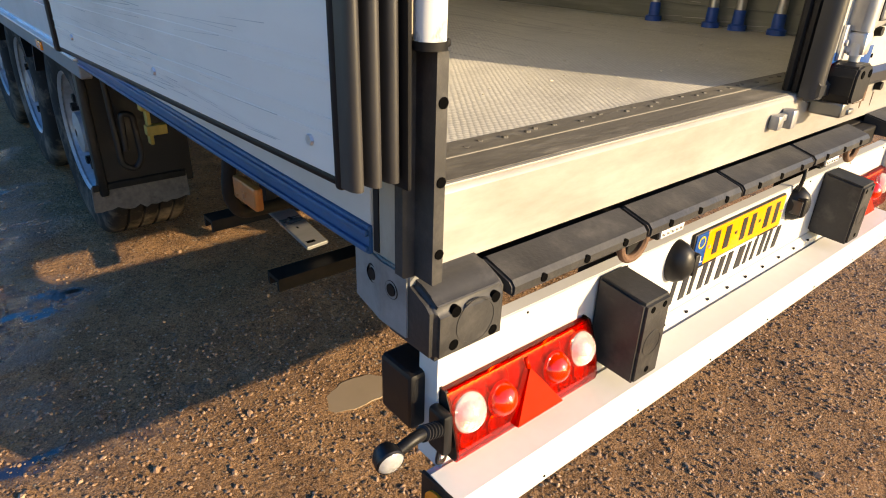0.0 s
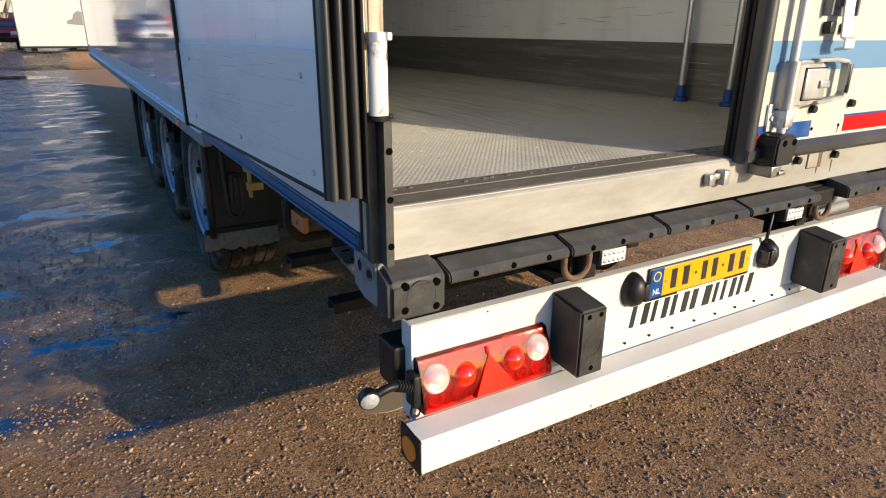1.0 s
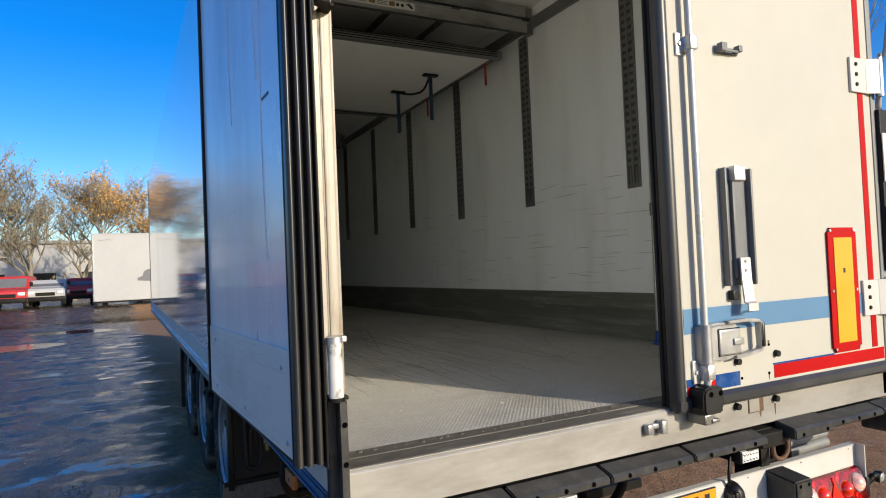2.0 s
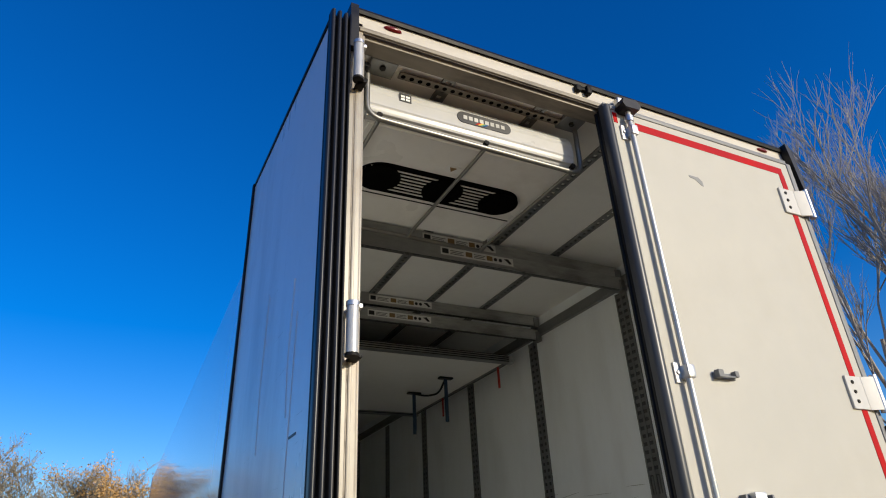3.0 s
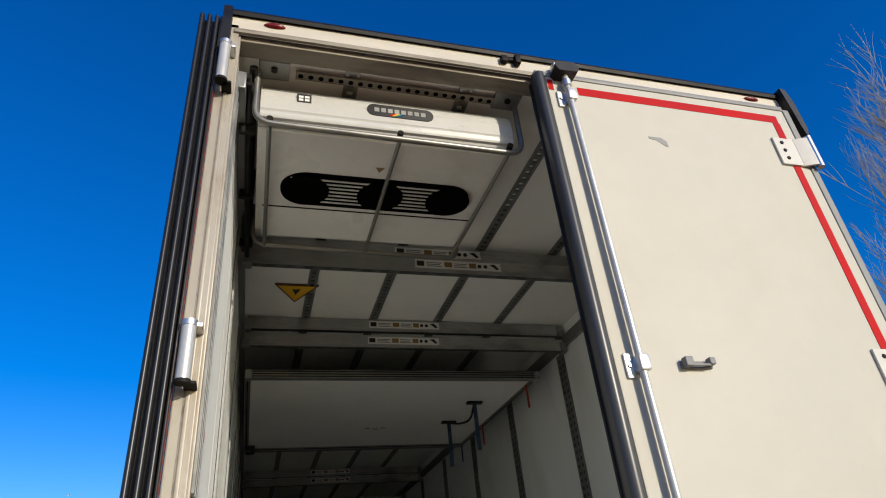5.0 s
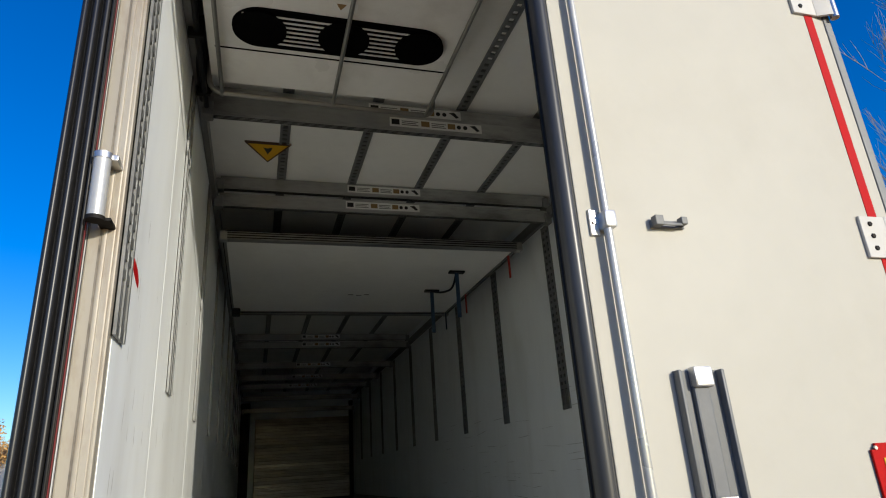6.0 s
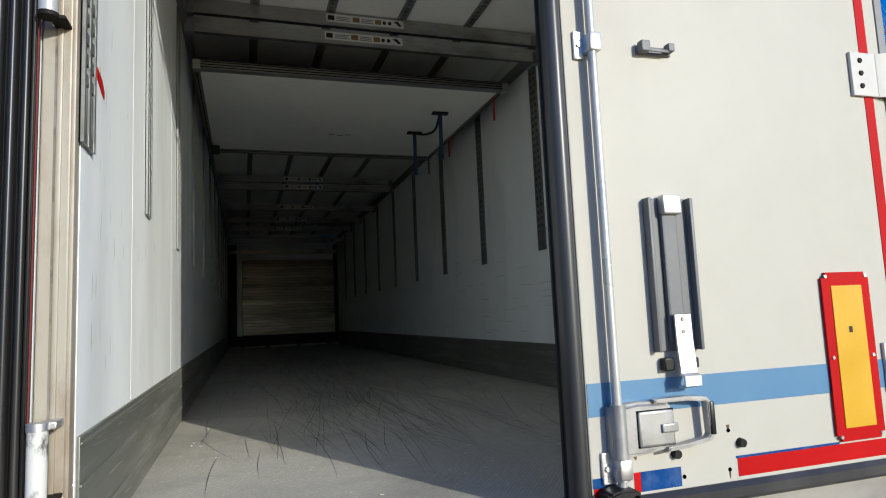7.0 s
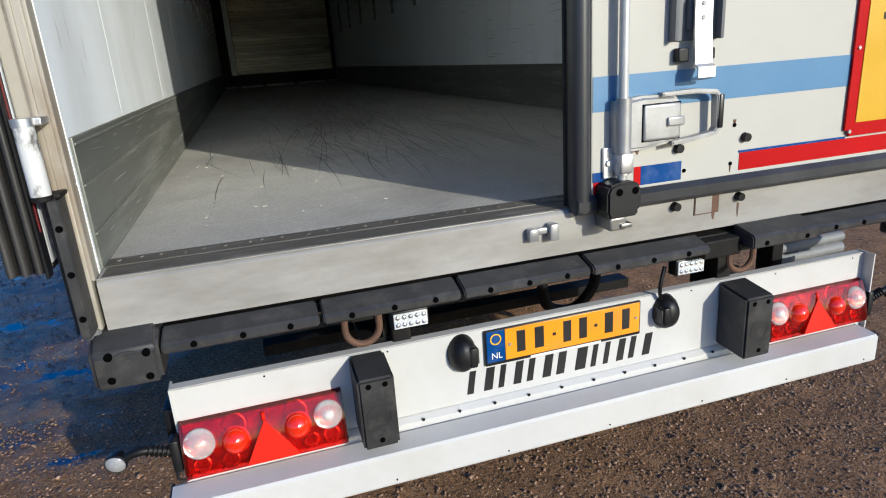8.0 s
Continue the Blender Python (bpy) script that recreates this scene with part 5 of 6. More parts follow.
# ---- number plate with lamps ----
def letters(text, x, y, z, height, material, parent):
    """Flat upright letters in the built-in font, facing the rear."""
    cu = bpy.data.curves.new("letters", "FONT")
    cu.body, cu.size, cu.extrude = text, height * 1.4, 0.0006
    tmp = bpy.data.objects.new("letters", cu)
    bpy.context.scene.collection.objects.link(tmp)
    bpy.context.view_layer.update()
    me = bpy.data.meshes.new_from_object(tmp.evaluated_get(bpy.context.evaluated_depsgraph_get()))
    bpy.data.objects.remove(tmp)
    bpy.data.curves.remove(cu)
    bm = bmesh.new()
    bm.from_mesh(me)
    bpy.data.meshes.remove(me)
    bmesh.ops.transform(bm, matrix=pose(x, y, z, 90), verts=bm.verts)
    part("letters", bm, material, parent, "white country letters")



plate = thing("number_plate", "yellow number plate with blue strip on the white bumper", "number plate", (-0.07, FY, 0.71))
part("holder", B(-0.336, 0.192, FY - 0.010, FY, 0.652, 0.767, bevel=0.004), M_PLAST, plate, "black plate holder")
part("sheet", B(-0.272, 0.186, FY - 0.0135, FY - 0.009, 0.664, 0.764, bevel=0.002), M_PLATE, plate, "yellow plate sheet")
part("blue_strip", B(-0.331, -0.2725, FY - 0.0135, FY - 0.009, 0.664, 0.764, bevel=0.002), M_TBLUE, plate)
for x, w in ((-0.242, 0.046), (-0.184, 0.050), (-0.120, 0.018), (-0.088, 0.044), (-0.034, 0.044), (0.022, 0.018), (0.054, 0.048), (0.116, 0.044)):
    z0, z1 = (0.683, 0.752) if w > 0.02 else (0.712, 0.722)
    part("plain_bar", B(x + 0.15 * w, x + 0.75 * w, FY - 0.0150, FY - 0.0125, z0, z1, bevel=0.001), M_BLACK, plate)
letters("NL", -0.318, FY - 0.0142, 0.676, 0.020, M_WLAB, plate)
part("star_ring", lathe(bmesh.new(), [(0.014, 0.0), (0.014, 0.001), (0.018, 0.001), (0.018, 0.0)], (-0.302, FY - 0.0132, 0.738), (0, -1, 0), 16), M_YEL, plate)
part("plain_bar", B(-0.19, 0.05, FY - 0.0112, FY - 0.0095, 0.653, 0.660), M_WLAB, plate)
for x in (-0.258, 0.172):
    part("screw", bolt(bmesh.new(), (x, FY - 0.0135, 0.714), (0, -1, 0), 0.006, 0.003), M_ALU, plate)
for x, s in ((-0.405, 1), (0.285, -1)):
    lamp = thing("plate_lamp", "small black number plate lamp on the white bumper", "lamp", (x, FY, 0.70), group="number plate lamps")
    bm = bmesh.new()
    lathe(bm, [(0.0, 0.050), (0.016, 0.049), (0.030, 0.040), (0.041, 0.018), (0.044, 0.0)], (0, 0, 0), (0, -1, 0), 24)
    bmesh.ops.transform(bm, matrix=Matrix.Translation((x, FY, 0.712)) @ Matrix.Diagonal((1.0, 1, 1.35, 1)), verts=bm.verts)
    part("housing", bm, M_PLAST, lamp)
    part("hood", B(x + s * 0.010, x + s * 0.034, FY - 0.052, FY - 0.006, 0.680, 0.742, bevel=0.006), M_PLAST, lamp)
    part("lens", B(x + s * 0.034, x + s * 0.040, FY - 0.044, FY - 0.010, 0.688, 0.734, bevel=0.002), M_EDGE, lamp)


# ---- tail lights ----
def tail_light(x0, x1, flip):
    z0, z1, y = 0.538, 0.686, FY
    t = thing("tail_light", "red rectangular tail light cluster with clear round lamps", "tail light", ((x0 + x1) / 2, y, z0), group="tail lights")
    w = x1 - x0
    # sloping cover: narrow at the top, deep at the bottom
    outer = [(y - 0.006, z1), (y - 0.022, z1 - 0.005), (y - 0.040, z1 - 0.045), (y - 0.054, z0 + 0.050), (y - 0.060, z0 + 0.016), (y - 0.057, z0 + 0.003), (y - 0.050, z0)]
    inner = [(y - 0.050, z0 + 0.004), (y - 0.054, z0 + 0.006), (y - 0.056, z0 + 0.017), (y - 0.050, z0 + 0.050), (y - 0.036, z1 - 0.047), (y - 0.019, z1 - 0.009), (y - 0.006, z1 - 0.004)]
    shell = [(y, z0), (y, z1 - 0.002), (y - 0.006, z1 - 0.002)] + [(a + 0.003, b + 0.002) for a, b in outer[1:]]
    for xa, xb in ((x0, x0 + 0.006), (x1 - 0.006, x1)):
        bm = bmesh.new()
        prism(bm, shell, "x", xa, xb)
        part("housing_end", bm, M_PLAST, t, "black lamp housing end")
    part("housing", B(x0 + 0.006, x1 - 0.006, y - 0.012, y, z0 + 0.002, z1 - 0.004, bevel=0.002), M_PLAST, t, "black lamp housing")
    bm = bmesh.new()
    prism(bm, outer + inner, "x", x0 + 0.001, x1 - 0.001)
    lens = part("lens", bm, M_LRED, t, "glossy translucent red lens cover", soft=50)
    lens.visible_shadow = False
    bm = bmesh.new()
    prism(bm, [(y - 0.012, z1 - 0.012), (y - 0.015, z1 - 0.018), (y - 0.042, z0 + 0.020), (y - 0.042, z0 + 0.008), (y - 0.012, z0 + 0.008)], "x", x0 + 0.008, x1 - 0.008)
    part("reflector_body", bm, M_LBACK, t, "dull red inner reflector")
    pos = lambda f: x1 - f * w if flip else x0 + f * w
    top, low = Vector((0, y - 0.018, z1)), Vector((0, y - 0.060, z0 + 0.008))
    face = Vector((0, -0.958, 0.287))

    def on_face(f, s, d=0.0):
        p = top.lerp(low, s) + face * (0.004 * math.sin(math.pi * s) + d)
        return Vector((pos(f), p.y, p.z))
    # silvered bowls behind the cover
    for f, s, r in ((0.315, 0.24, 0.029), (0.695, 0.24, 0.029), (0.10, 0.82, 0.020), (0.27, 0.84, 0.020), (0.90, 0.80, 0.021), (0.77, 0.82, 0.018)):
        part("reflector_bowl", lathe(bmesh.new(), [(0.0, -0.010), (r * 0.5, -0.009), (r * 0.85, -0.004), (r, 0.0), (r + 0.003, -0.001)], on_face(f, s, -0.010), face, 28), M_BOWL, t, "silvered bowl behind the red cover")
    # round lamps standing out of the cover
    for f, s, r, m in ((0.105, 0.42, 0.042, M_LCLR), (0.895, 0.40, 0.041, M_LCLR), (0.315, 0.50, 0.036, M_DOME), (0.695, 0.48, 0.036, M_DOME)):
        c = on_face(f, s, -0.003)
        part("round_lamp", lathe(bmesh.new(), [(0.0, 0.030), (r * 0.35, 0.028), (r * 0.68, 0.021), (r * 0.90, 0.011), (r, 0.0), (r + 0.002, -0.003)], c, face, 32), m, t, "clear ribbed round lamp" if m is M_LCLR else "glossy red round lamp").visible_shadow = m is not M_LCLR
        if m is M_LCLR:
            part("lamp_bowl", lathe(bmesh.new(), [(0.0, 0.0045), (r * 0.5, 0.0055), (r * 0.93, 0.0075)], c, face, 28), M_BOWL, t)
            part("bulb", lathe(bmesh.new(), [(0.0, 0.021), (0.008, 0.019), (0.012, 0.011), (0.012, 0.003)], c, face, 16), M_ORANGE if f < 0.5 else M_WLAB, t, "orange bulb" if f < 0.5 else "white bulb")
    # triangle reflector
    a, b, c = on_face(0.365, 0.985, 0.012), on_face(0.690, 0.985, 0.012), on_face(0.500, 0.24, 0.008)
    bm = bmesh.new()
    fr = [bm.verts.new(p) for p in (a, b, c)]
    bk = [bm.verts.new(p - face * 0.026) for p in (a, b, c)]
    bm.faces.new(fr)
    bm.faces.new(bk[::-1])
    for i in range(3):
        bm.faces.new((fr[i], bk[i], bk[(i + 1) % 3], fr[(i + 1) % 3]))
    bmesh.ops.recalc_face_normals(bm, faces=bm.faces)
    part("triangle_reflector", bm, M_LTRI, t, "red triangle reflector")
    part("centre_stud", rod(bmesh.new(), on_face(0.495, 0.10, 0.001), on_face(0.498, 0.25, 0.002), 0.006, seg=10), M_LTRI, t)


tail_light(-1.187, -0.765, False)
tail_light(0.668, 1.092, True)


def arm_lamp(side, root, tip):
    a = thing("arm_marker_lamp", "side marker lamp on a bent black rubber arm", "lamp", root, group="arm marker lamps")
    root, tip = Vector(root), Vector(tip)
    mid = root.lerp(tip, 0.55) + Vector((0, -0.012, 0.030))
    bm = bmesh.new()
    tube(bm, [root, mid, tip], 0.0115, bend=0.05, seg=14)
    arm = part("arm", bm, M_RUB, a, "ribbed rubber arm")
    for i in range(6):
        p = root.lerp(mid, 0.15 + 0.13 * i)
        part("arm_rib", lathe(bmesh.new(), [(0.009, -0.004), (0.0155, -0.002), (0.0155, 0.002), (0.009, 0.004)], p, mid - root, 16), M_RUB, arm)
    d = Vector((0.15 * side, -1, -0.15))
    part("lamp_body", lathe(bmesh.new(), [(0.0, -0.024), (0.019, -0.022), (0.026, -0.010), (0.027, 0.008), (0.0245, 0.012)], tip, d, 28), M_PLAST, a, "round black lamp body")
    part("front_lens", lathe(bmesh.new(), [(0.0, 0.020), (0.012, 0.0185), (0.020, 0.0145), (0.0245, 0.010)], tip, d, 24), M_LCLR, a, "clear lens")
    part("mount", B(root.x - 0.012, root.x + 0.012, root.y - 0.02, root.y + 0.03, root.z - 0.055, root.z + 0.04, bevel=0.008), M_PLAST, a)
    bm = bmesh.new()
    tube(bm, [root + Vector((0, 0, -0.03)), root + Vector((side * 0.012, 0, -0.085)), root + Vector((-side * 0.02, 0.01, -0.10)), root + Vector((-side * 0.03, 0.02, -0.02))], 0.004, bend=0.03, seg=8)
    part("cable", bm, M_PLAST, a)


arm_lamp(-1, (-1.202, 0.036, 0.616), (-1.336, 0.018, 0.634))
arm_lamp(1, (1.118, 0.040, 0.600), (1.236, 0.040, 0.612))


# ---- towing rings and work lamps under the strip ----
def tow_ring(x):
    t = thing("tow_ring", "rusty steel ring welded under the rear frame", "ring", (x, 0.03, 0.86), group="tow rings")
    bm = bmesh.new()
    pts = [(x - 0.046, 0.02, 0.915)] + [(x + 0.046 * math.sin(a), 0.02, 0.868 - 0.046 * math.cos(a)) for a in [radians(d) for d in range(-90, 91, 15)]] + [(x + 0.046, 0.02, 0.915)]
    tube(bm, pts, 0.0095, bend=0.004, steps=1, seg=10)
    part("ring", bm, M_RUST, t)
    part("lug", B(x - 0.030, x + 0.030, 0.0, 0.06, 0.895, 0.915, bevel=0.003), M_CHAS, t)


tow_ring(-0.690)
tow_ring(0.530)
for x in (-0.560, 0.332):
    w = thing("work_lamp", "small rectangular white LED work lamp under the strip", "lamp", (x, 0.03, 0.86), group="work lamps")
    part("housing", B(x - 0.052, x + 0.052, 0.010, 0.050, 0.845, 0.898, bevel=0.005), M_PLAST, w)
    lens = part("lens", B(x - 0.047, x + 0.047, 0.005, 0.011, 0.850, 0.893, bevel=0.002), M_FROST, w, "frosted white lamp cover")
    for i in range(5):
        for z in (0.861, 0.882):
            part("led", lathe(bmesh.new(), [(0, 0.003), (0.005, 0.002), (0.007, 0.0)], (x - 0.036 + i * 0.018, 0.005, z), (0, -1, 0), 10), M_BOWL, lens)
bm = bmesh.new()
tube(bm, [(0.27, 0.05, 0.87), (0.245, 0.04, 0.80), (0.27, 0.06, 0.74), (0.34, 0.10, 0.72)], 0.006, bend=0.05, seg=8)
single("lamp_cable", bm, M_PLAST, "thin black cable hanging under the rear frame", "cable")

# ---- load tracks in walls and ceiling ----
def wall_track(x, y, z0, z1, side):
    """An aluminium track with two columns of slots."""
    s = side
    bm = bmesh.new()
    # thin dark backing: shade in the slots is put into its colour
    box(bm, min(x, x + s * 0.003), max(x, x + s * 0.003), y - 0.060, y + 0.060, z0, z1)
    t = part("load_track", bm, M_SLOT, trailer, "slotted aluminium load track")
    bm = bmesh.new()
    for a, b in ((-0.060, -0.046), (-0.010, 0.010), (0.046, 0.060)):
        box(bm, min(x, x + s * 0.011), max(x, x + s * 0.011), y + a, y + b, z0, z1)
    z, k = z0, 0
    while z < z1 - 0.02:
        h = 0.10 if k == 0 else 0.026
        for a, b in ((-0.046, -0.010), (0.010, 0.046)):
            if k == 0:
                box(bm, min(x, x + s * 0.009), max(x, x + s * 0.009), y + (a + b) / 2 - 0.006, y + (a + b) / 2 + 0.006, z0 + 0.03, z0 + 0.14)
                box(bm, min(x, x + s * 0.009), max(x, x + s * 0.009), y + a, y + b, z0, z0 + 0.03)
            else:
                box(bm, min(x, x + s * 0.009), max(x, x + s * 0.009), y + a, y + b, z, z + h)
        z += 0.15 if k == 0 else 0.052
        k += 1
    part("slotted_face", bm, M_GALV, t, "galvanised slotted rails")


for i in range(11):
    wall_track(IL, (0.12, 1.14, 2.31)[i] if i < 3 else 3.5 + 1.2 * (i - 3), 2.11, 3.56, 1)
    wall_track(IR, 0.26 + 1.2 * i, 2.125, 3.56, -1)
for x0, x1 in ((IL, IL + 0.035), (IR - 0.035, IR)):
    part("top_rail", B(x0, x1, 0.10, FRONT, 3.575, 3.66, bevel=0.005), M_GALV, trailer, "dull metal rail along the wall top")


def ceiling_track(x):
    bm = bmesh.new()
    # dark strip above the rails, painted as the shade in the slots
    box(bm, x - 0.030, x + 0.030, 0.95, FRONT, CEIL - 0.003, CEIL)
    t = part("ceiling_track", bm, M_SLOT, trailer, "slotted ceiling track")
    bm = bmesh.new()
    for a, b in ((-0.030, -0.014), (0.014, 0.030)):
        box(bm, x + a, x + b, 0.10, FRONT, CEIL - 0.012, CEIL)
    y = 0.10
    while y < FRONT - 0.03:
        box(bm, x - 0.014, x + 0.014, y, y + 0.024, CEIL - 0.010, CEIL)
        y += 0.05
    part("slotted_face", bm, M_GALV, t)


for x in (-0.835, -0.340, 0.158, 0.652):
    ceiling_track(x)


# ---- cross beams ----
def load_beam(y, z, label_side=True, width=(IL + 0.02, IR - 0.02), lab_x=-0.36, h=0.092):
    b = thing("load_beam", "grey aluminium cross beam clipped between the wall tracks", "beam", (0, y, z), group="load beams")
    x0, x1 = width
    bm = bmesh.new()
    prism(bm, [(y - 0.025, z + 0.012), (y - 0.021, z + 0.012), (y - 0.021, z), (y + 0.021, z), (y + 0.021, z + 0.012), (y + 0.025, z + 0.012), (y + 0.025, z + h), (y - 0.025, z + h)], "x", x0 + 0.03, x1 - 0.03)
    part("beam", bm, M_BEAM, b)
    for g in (-0.012, 0.0, 0.012):
        part("groove", B(x0 + 0.05, x1 - 0.05, y + g - 0.002, y + g + 0.002, z - 0.0012, z + 0.004), M_DARK, b)
    for xa, xb in ((x0, x0 + 0.055), (x1 - 0.055, x1)):
        part("end_clip", B(xa, xb, y - 0.034, y + 0.034, z - 0.012, z + h * 0.8, bevel=0.006), M_GALV, b, "dark steel end clip")
    if label_side:
        yl = y - 0.0265
        lab = part("label", B(lab_x, lab_x + 0.54, yl, y - 0.0245, z + 0.024, z + 0.080), M_WLAB, b, "white instruction sticker")
        # arrow, lines of small print, brown pictures, two round marks and a second arrow
        for xa, w, m, lines in ((0.010, 0.045, M_BLACK, 1), (0.068, 0.095, M_KICK, 3), (0.180, 0.048, M_BROWN, 1), (0.240, 0.085, M_KICK, 3), (0.336, 0.044, M_BROWN, 1)):
            for i in range(lines):
                h1 = 0.034 / lines
                zz = z + 0.036 + i * h1
                part("print", B(lab_x + xa, lab_x + xa + w * (1 - 0.12 * (i % 2)), yl - 0.001, yl + 0.001, zz, zz + h1 * (0.45 if lines > 1 else 1), bevel=0.0004), m, lab)
        for xa in (0.402, 0.440):
            part("round_mark", rod(bmesh.new(), (lab_x + xa, yl - 0.001, z + 0.052), (lab_x + xa, yl + 0.001, z + 0.052), 0.013, seg=14), M_BLACK, lab)
        bm = bmesh.new()
        prism(bm, [(lab_x + 0.468, z + 0.066), (lab_x + 0.500, z + 0.072), (lab_x + 0.528, z + 0.040), (lab_x + 0.510, z + 0.034), (lab_x + 0.490, z + 0.052)], "y", yl - 0.001, yl + 0.001)
        part("print", bm, M_BLACK, lab)


for y, z, lab, lx in ((1.40, 3.545, True, -0.29), (1.43, 3.64, True, -0.40), (2.52, 3.530, True, -0.385), (2.53, 3.662, True, -0.37), (7.42, 3.535, True, -0.36), (7.44, 3.65, True, -0.36),
                      (8.70, 3.47, True, -0.36), (10.0, 3.48, True, -0.36), (11.1, 3.48, True, -0.36), (12.3, 3.40, False, 0), (13.2, 3.25, False, 0)):
    load_beam(y, z, lab, lab_x=lx)

# ---- lifted partition board ----
BY0, BY1, BZ, BXL, BXR = 2.70, 4.79, 3.388, -1.231, 1.040
board = thing("partition_board", "white insulated partition board lifted flat under the ceiling", "partition", (0, 3.9, 3.5))
part("board", B(BXL + 0.03, BXR - 0.04, BY0 + 0.06, BY1, BZ + 0.005, BZ + 0.065, bevel=0.008), M_CEIL, board, "white board with scuffs")
# unseen black sheet on the board, added to cut bounced light in the gap
part("gap_darkener", B(BXL + 0.03, BXR - 0.04, BY0 + 0.06, BY1, BZ + 0.066, BZ + 0.069), M_CHAS, board, "unseen black sheet that darkens the gap under the ceiling")
for y in (BY0, BY1):
    e = part("edge_rail", B(BXL, BXR, y, y + 0.065, BZ - 0.020, BZ + 0.038, bevel=0.005), M_GALV, board, "grooved dark metal edge rail")
    for z in (BZ - 0.012, BZ + 0.006, BZ + 0.024):
        part("groove", B(BXL + 0.01, BXR - 0.01, y - 0.0012, y + 0.004, z, z + 0.007), M_DARK, e)
    for x in (BXL, BXR - 0.05):
        part("rail_end", B(x, x + 0.05, y - 0.004, y + 0.066, BZ - 0.026, BZ + 0.042, bevel=0.006), M_BEAM, e)
for x in (BXL + 0.004, BXR - 0.040):
    r = part("side_rail", B(x, x + 0.036, BY0 + 0.06, BY1, BZ - 0.006, BZ + 0.065, bevel=0.005), M_GALV, board)
    part("groove", B(x + 0.012, x + 0.018, BY0 + 0.07, BY1 - 0.01, BZ - 0.0072, BZ), M_DARK, r)
for x, y in ((-0.15, 4.13), (-0.07, 4.15), (0.0, 4.12)):
    part("scrape", B(x, x + 0.05, y, y + 0.022, BZ + 0.0035, BZ + 0.006), M_KICK, board)
part("corner_stop", B(BXL + 0.02, BXL + 0.10, BY1 - 0.15, BY1 - 0.04, BZ - 0.065, BZ, bevel=0.01), M_PLAST, board)
for y in (BY0 + 1.3, BY1 - 0.3):
    for x in (BXL + 0.05, BXR - 0.11):
        part("hanger", B(x, x + 0.045, y, y + 0.03, BZ + 0.06, CEIL - 0.008, bevel=0.003), M_GALV, board, "steel hanger to the ceiling")


def hanging_strap(x, y):
    s = thing("hanging_strap", "dark blue strap hanging from the lifted partition board", "strap", (x, y, 3.2), group="hanging straps")
    part("anchor", B(x - 0.070, x + 0.070, y - 0.028, y + 0.028, BZ - 0.014, BZ + 0.004, bevel=0.004), M_PLAST, s)
    part("webbing", B(x - 0.017, x + 0.017, y - 0.004, y + 0.004, 2.98, BZ - 0.01, bevel=0.001), M_STRAP, s)


hanging_strap(0.690, 3.355)
hanging_strap(0.622, 3.944)
bm = bmesh.new()
tube(bm, [(0.690, 3.365, BZ - 0.012), (0.700, 3.53, BZ - 0.105), (0.668, 3.75, BZ - 0.078), (0.622, 3.934, BZ - 0.012)], 0.0095, bend=0.12)
single("black_rope", bm, M_PLAST, "black rope looped between the hanging straps", "rope")
for y in (2.897, 4.05, 4.76):
    bm = B(BXR - 0.044, BXR - 0.036, y, y + 0.028, 3.20, BZ, bevel=0.001)
    single("edge_strap", bm, M_REDSTRAP if y < 4.5 else M_STRAP, "short strap hanging from the edge of the board", "strap", "edge straps")


# ---- stored cargo poles by the right wall ----
def cargo_pole(y):
    p = thing("cargo_pole", "steel cargo pole with blue foot leaning by the wall", "pole", (IR - 0.065, y, FLOOR), group="cargo poles")
    x = IR - 0.065
    part("tube", rod(bmesh.new(), (x, y, FLOOR + 0.05), (x + 0.02, y, 3.50), 0.021, seg=16), M_ALU, p, "round steel tube")
    part("foot", lathe(bmesh.new(), [(0.0, 0.0), (0.040, 0.0), (0.040, 0.022), (0.027, 0.028), (0.026, 0.085), (0.022, 0.088)], (x, y, FLOOR), (0, 0, 1), 20), M_POLEB, p, "blue plastic foot")
    part("collar", rod(bmesh.new(), (x + 0.005, y, 1.92), (x + 0.005, y, 2.0), 0.026, seg=16), M_GALV, p)
    part("head", lathe(bmesh.new(), [(0.022, -0.05), (0.03, -0.04), (0.034, 0.0), (0.0, 0.0)], (x + 0.02, y, 3.53), (0, 0, 1), 16), M_POLEB, p)


for y in (1.25, 0.94, 0.81, 0.63):
    cargo_pole(y)

# ---- cooling unit under the ceiling ----
unit = thing("evaporator_unit", "white cooling unit with tube guard hung under the ceiling", "cooling unit", (-0.65, 0.6, 3.5))
UX0, UX1 = -1.200, -0.125
bm = bmesh.new()
prism(bm, [(0.245, 3.515), (0.228, 3.545), (0.215, 3.62), (0.220, 3.675), (0.240, 3.705), (1.06, 3.750), (1.06, 3.56)], "x", UX0, UX1)
case = part("casing", bm, M_UNIT, unit, "white moulded casing")
bm = bmesh.new()
prism(bm, [(0.246, 3.512), (0.205, 3.522), (0.186, 3.555), (0.186, 3.640), (0.202, 3.690), (0.245, 3.725), (0.26, 3.70), (0.26, 3.52)], "x", UX0 + 0.005, UX1)
bmesh.ops.bevel(bm, geom=[e for e in bm.edges if abs(e.verts[0].co.x - e.verts[1].co.x) > 0.5], offset=0.012, segments=4, affect="EDGES")
front = part("front_cover", bm, M_COVER, case, "rounded white front cover")
bm = bmesh.new()
prism(bm, [(0.247, 3.514), (0.255, 3.510), (0.80, 3.530), (0.80, 3.545), (0.247, 3.52)], "x", UX0 + 0.03, UX1 - 0.02)
under = part("underside", bm, M_UNIT, case, "flat white underside")
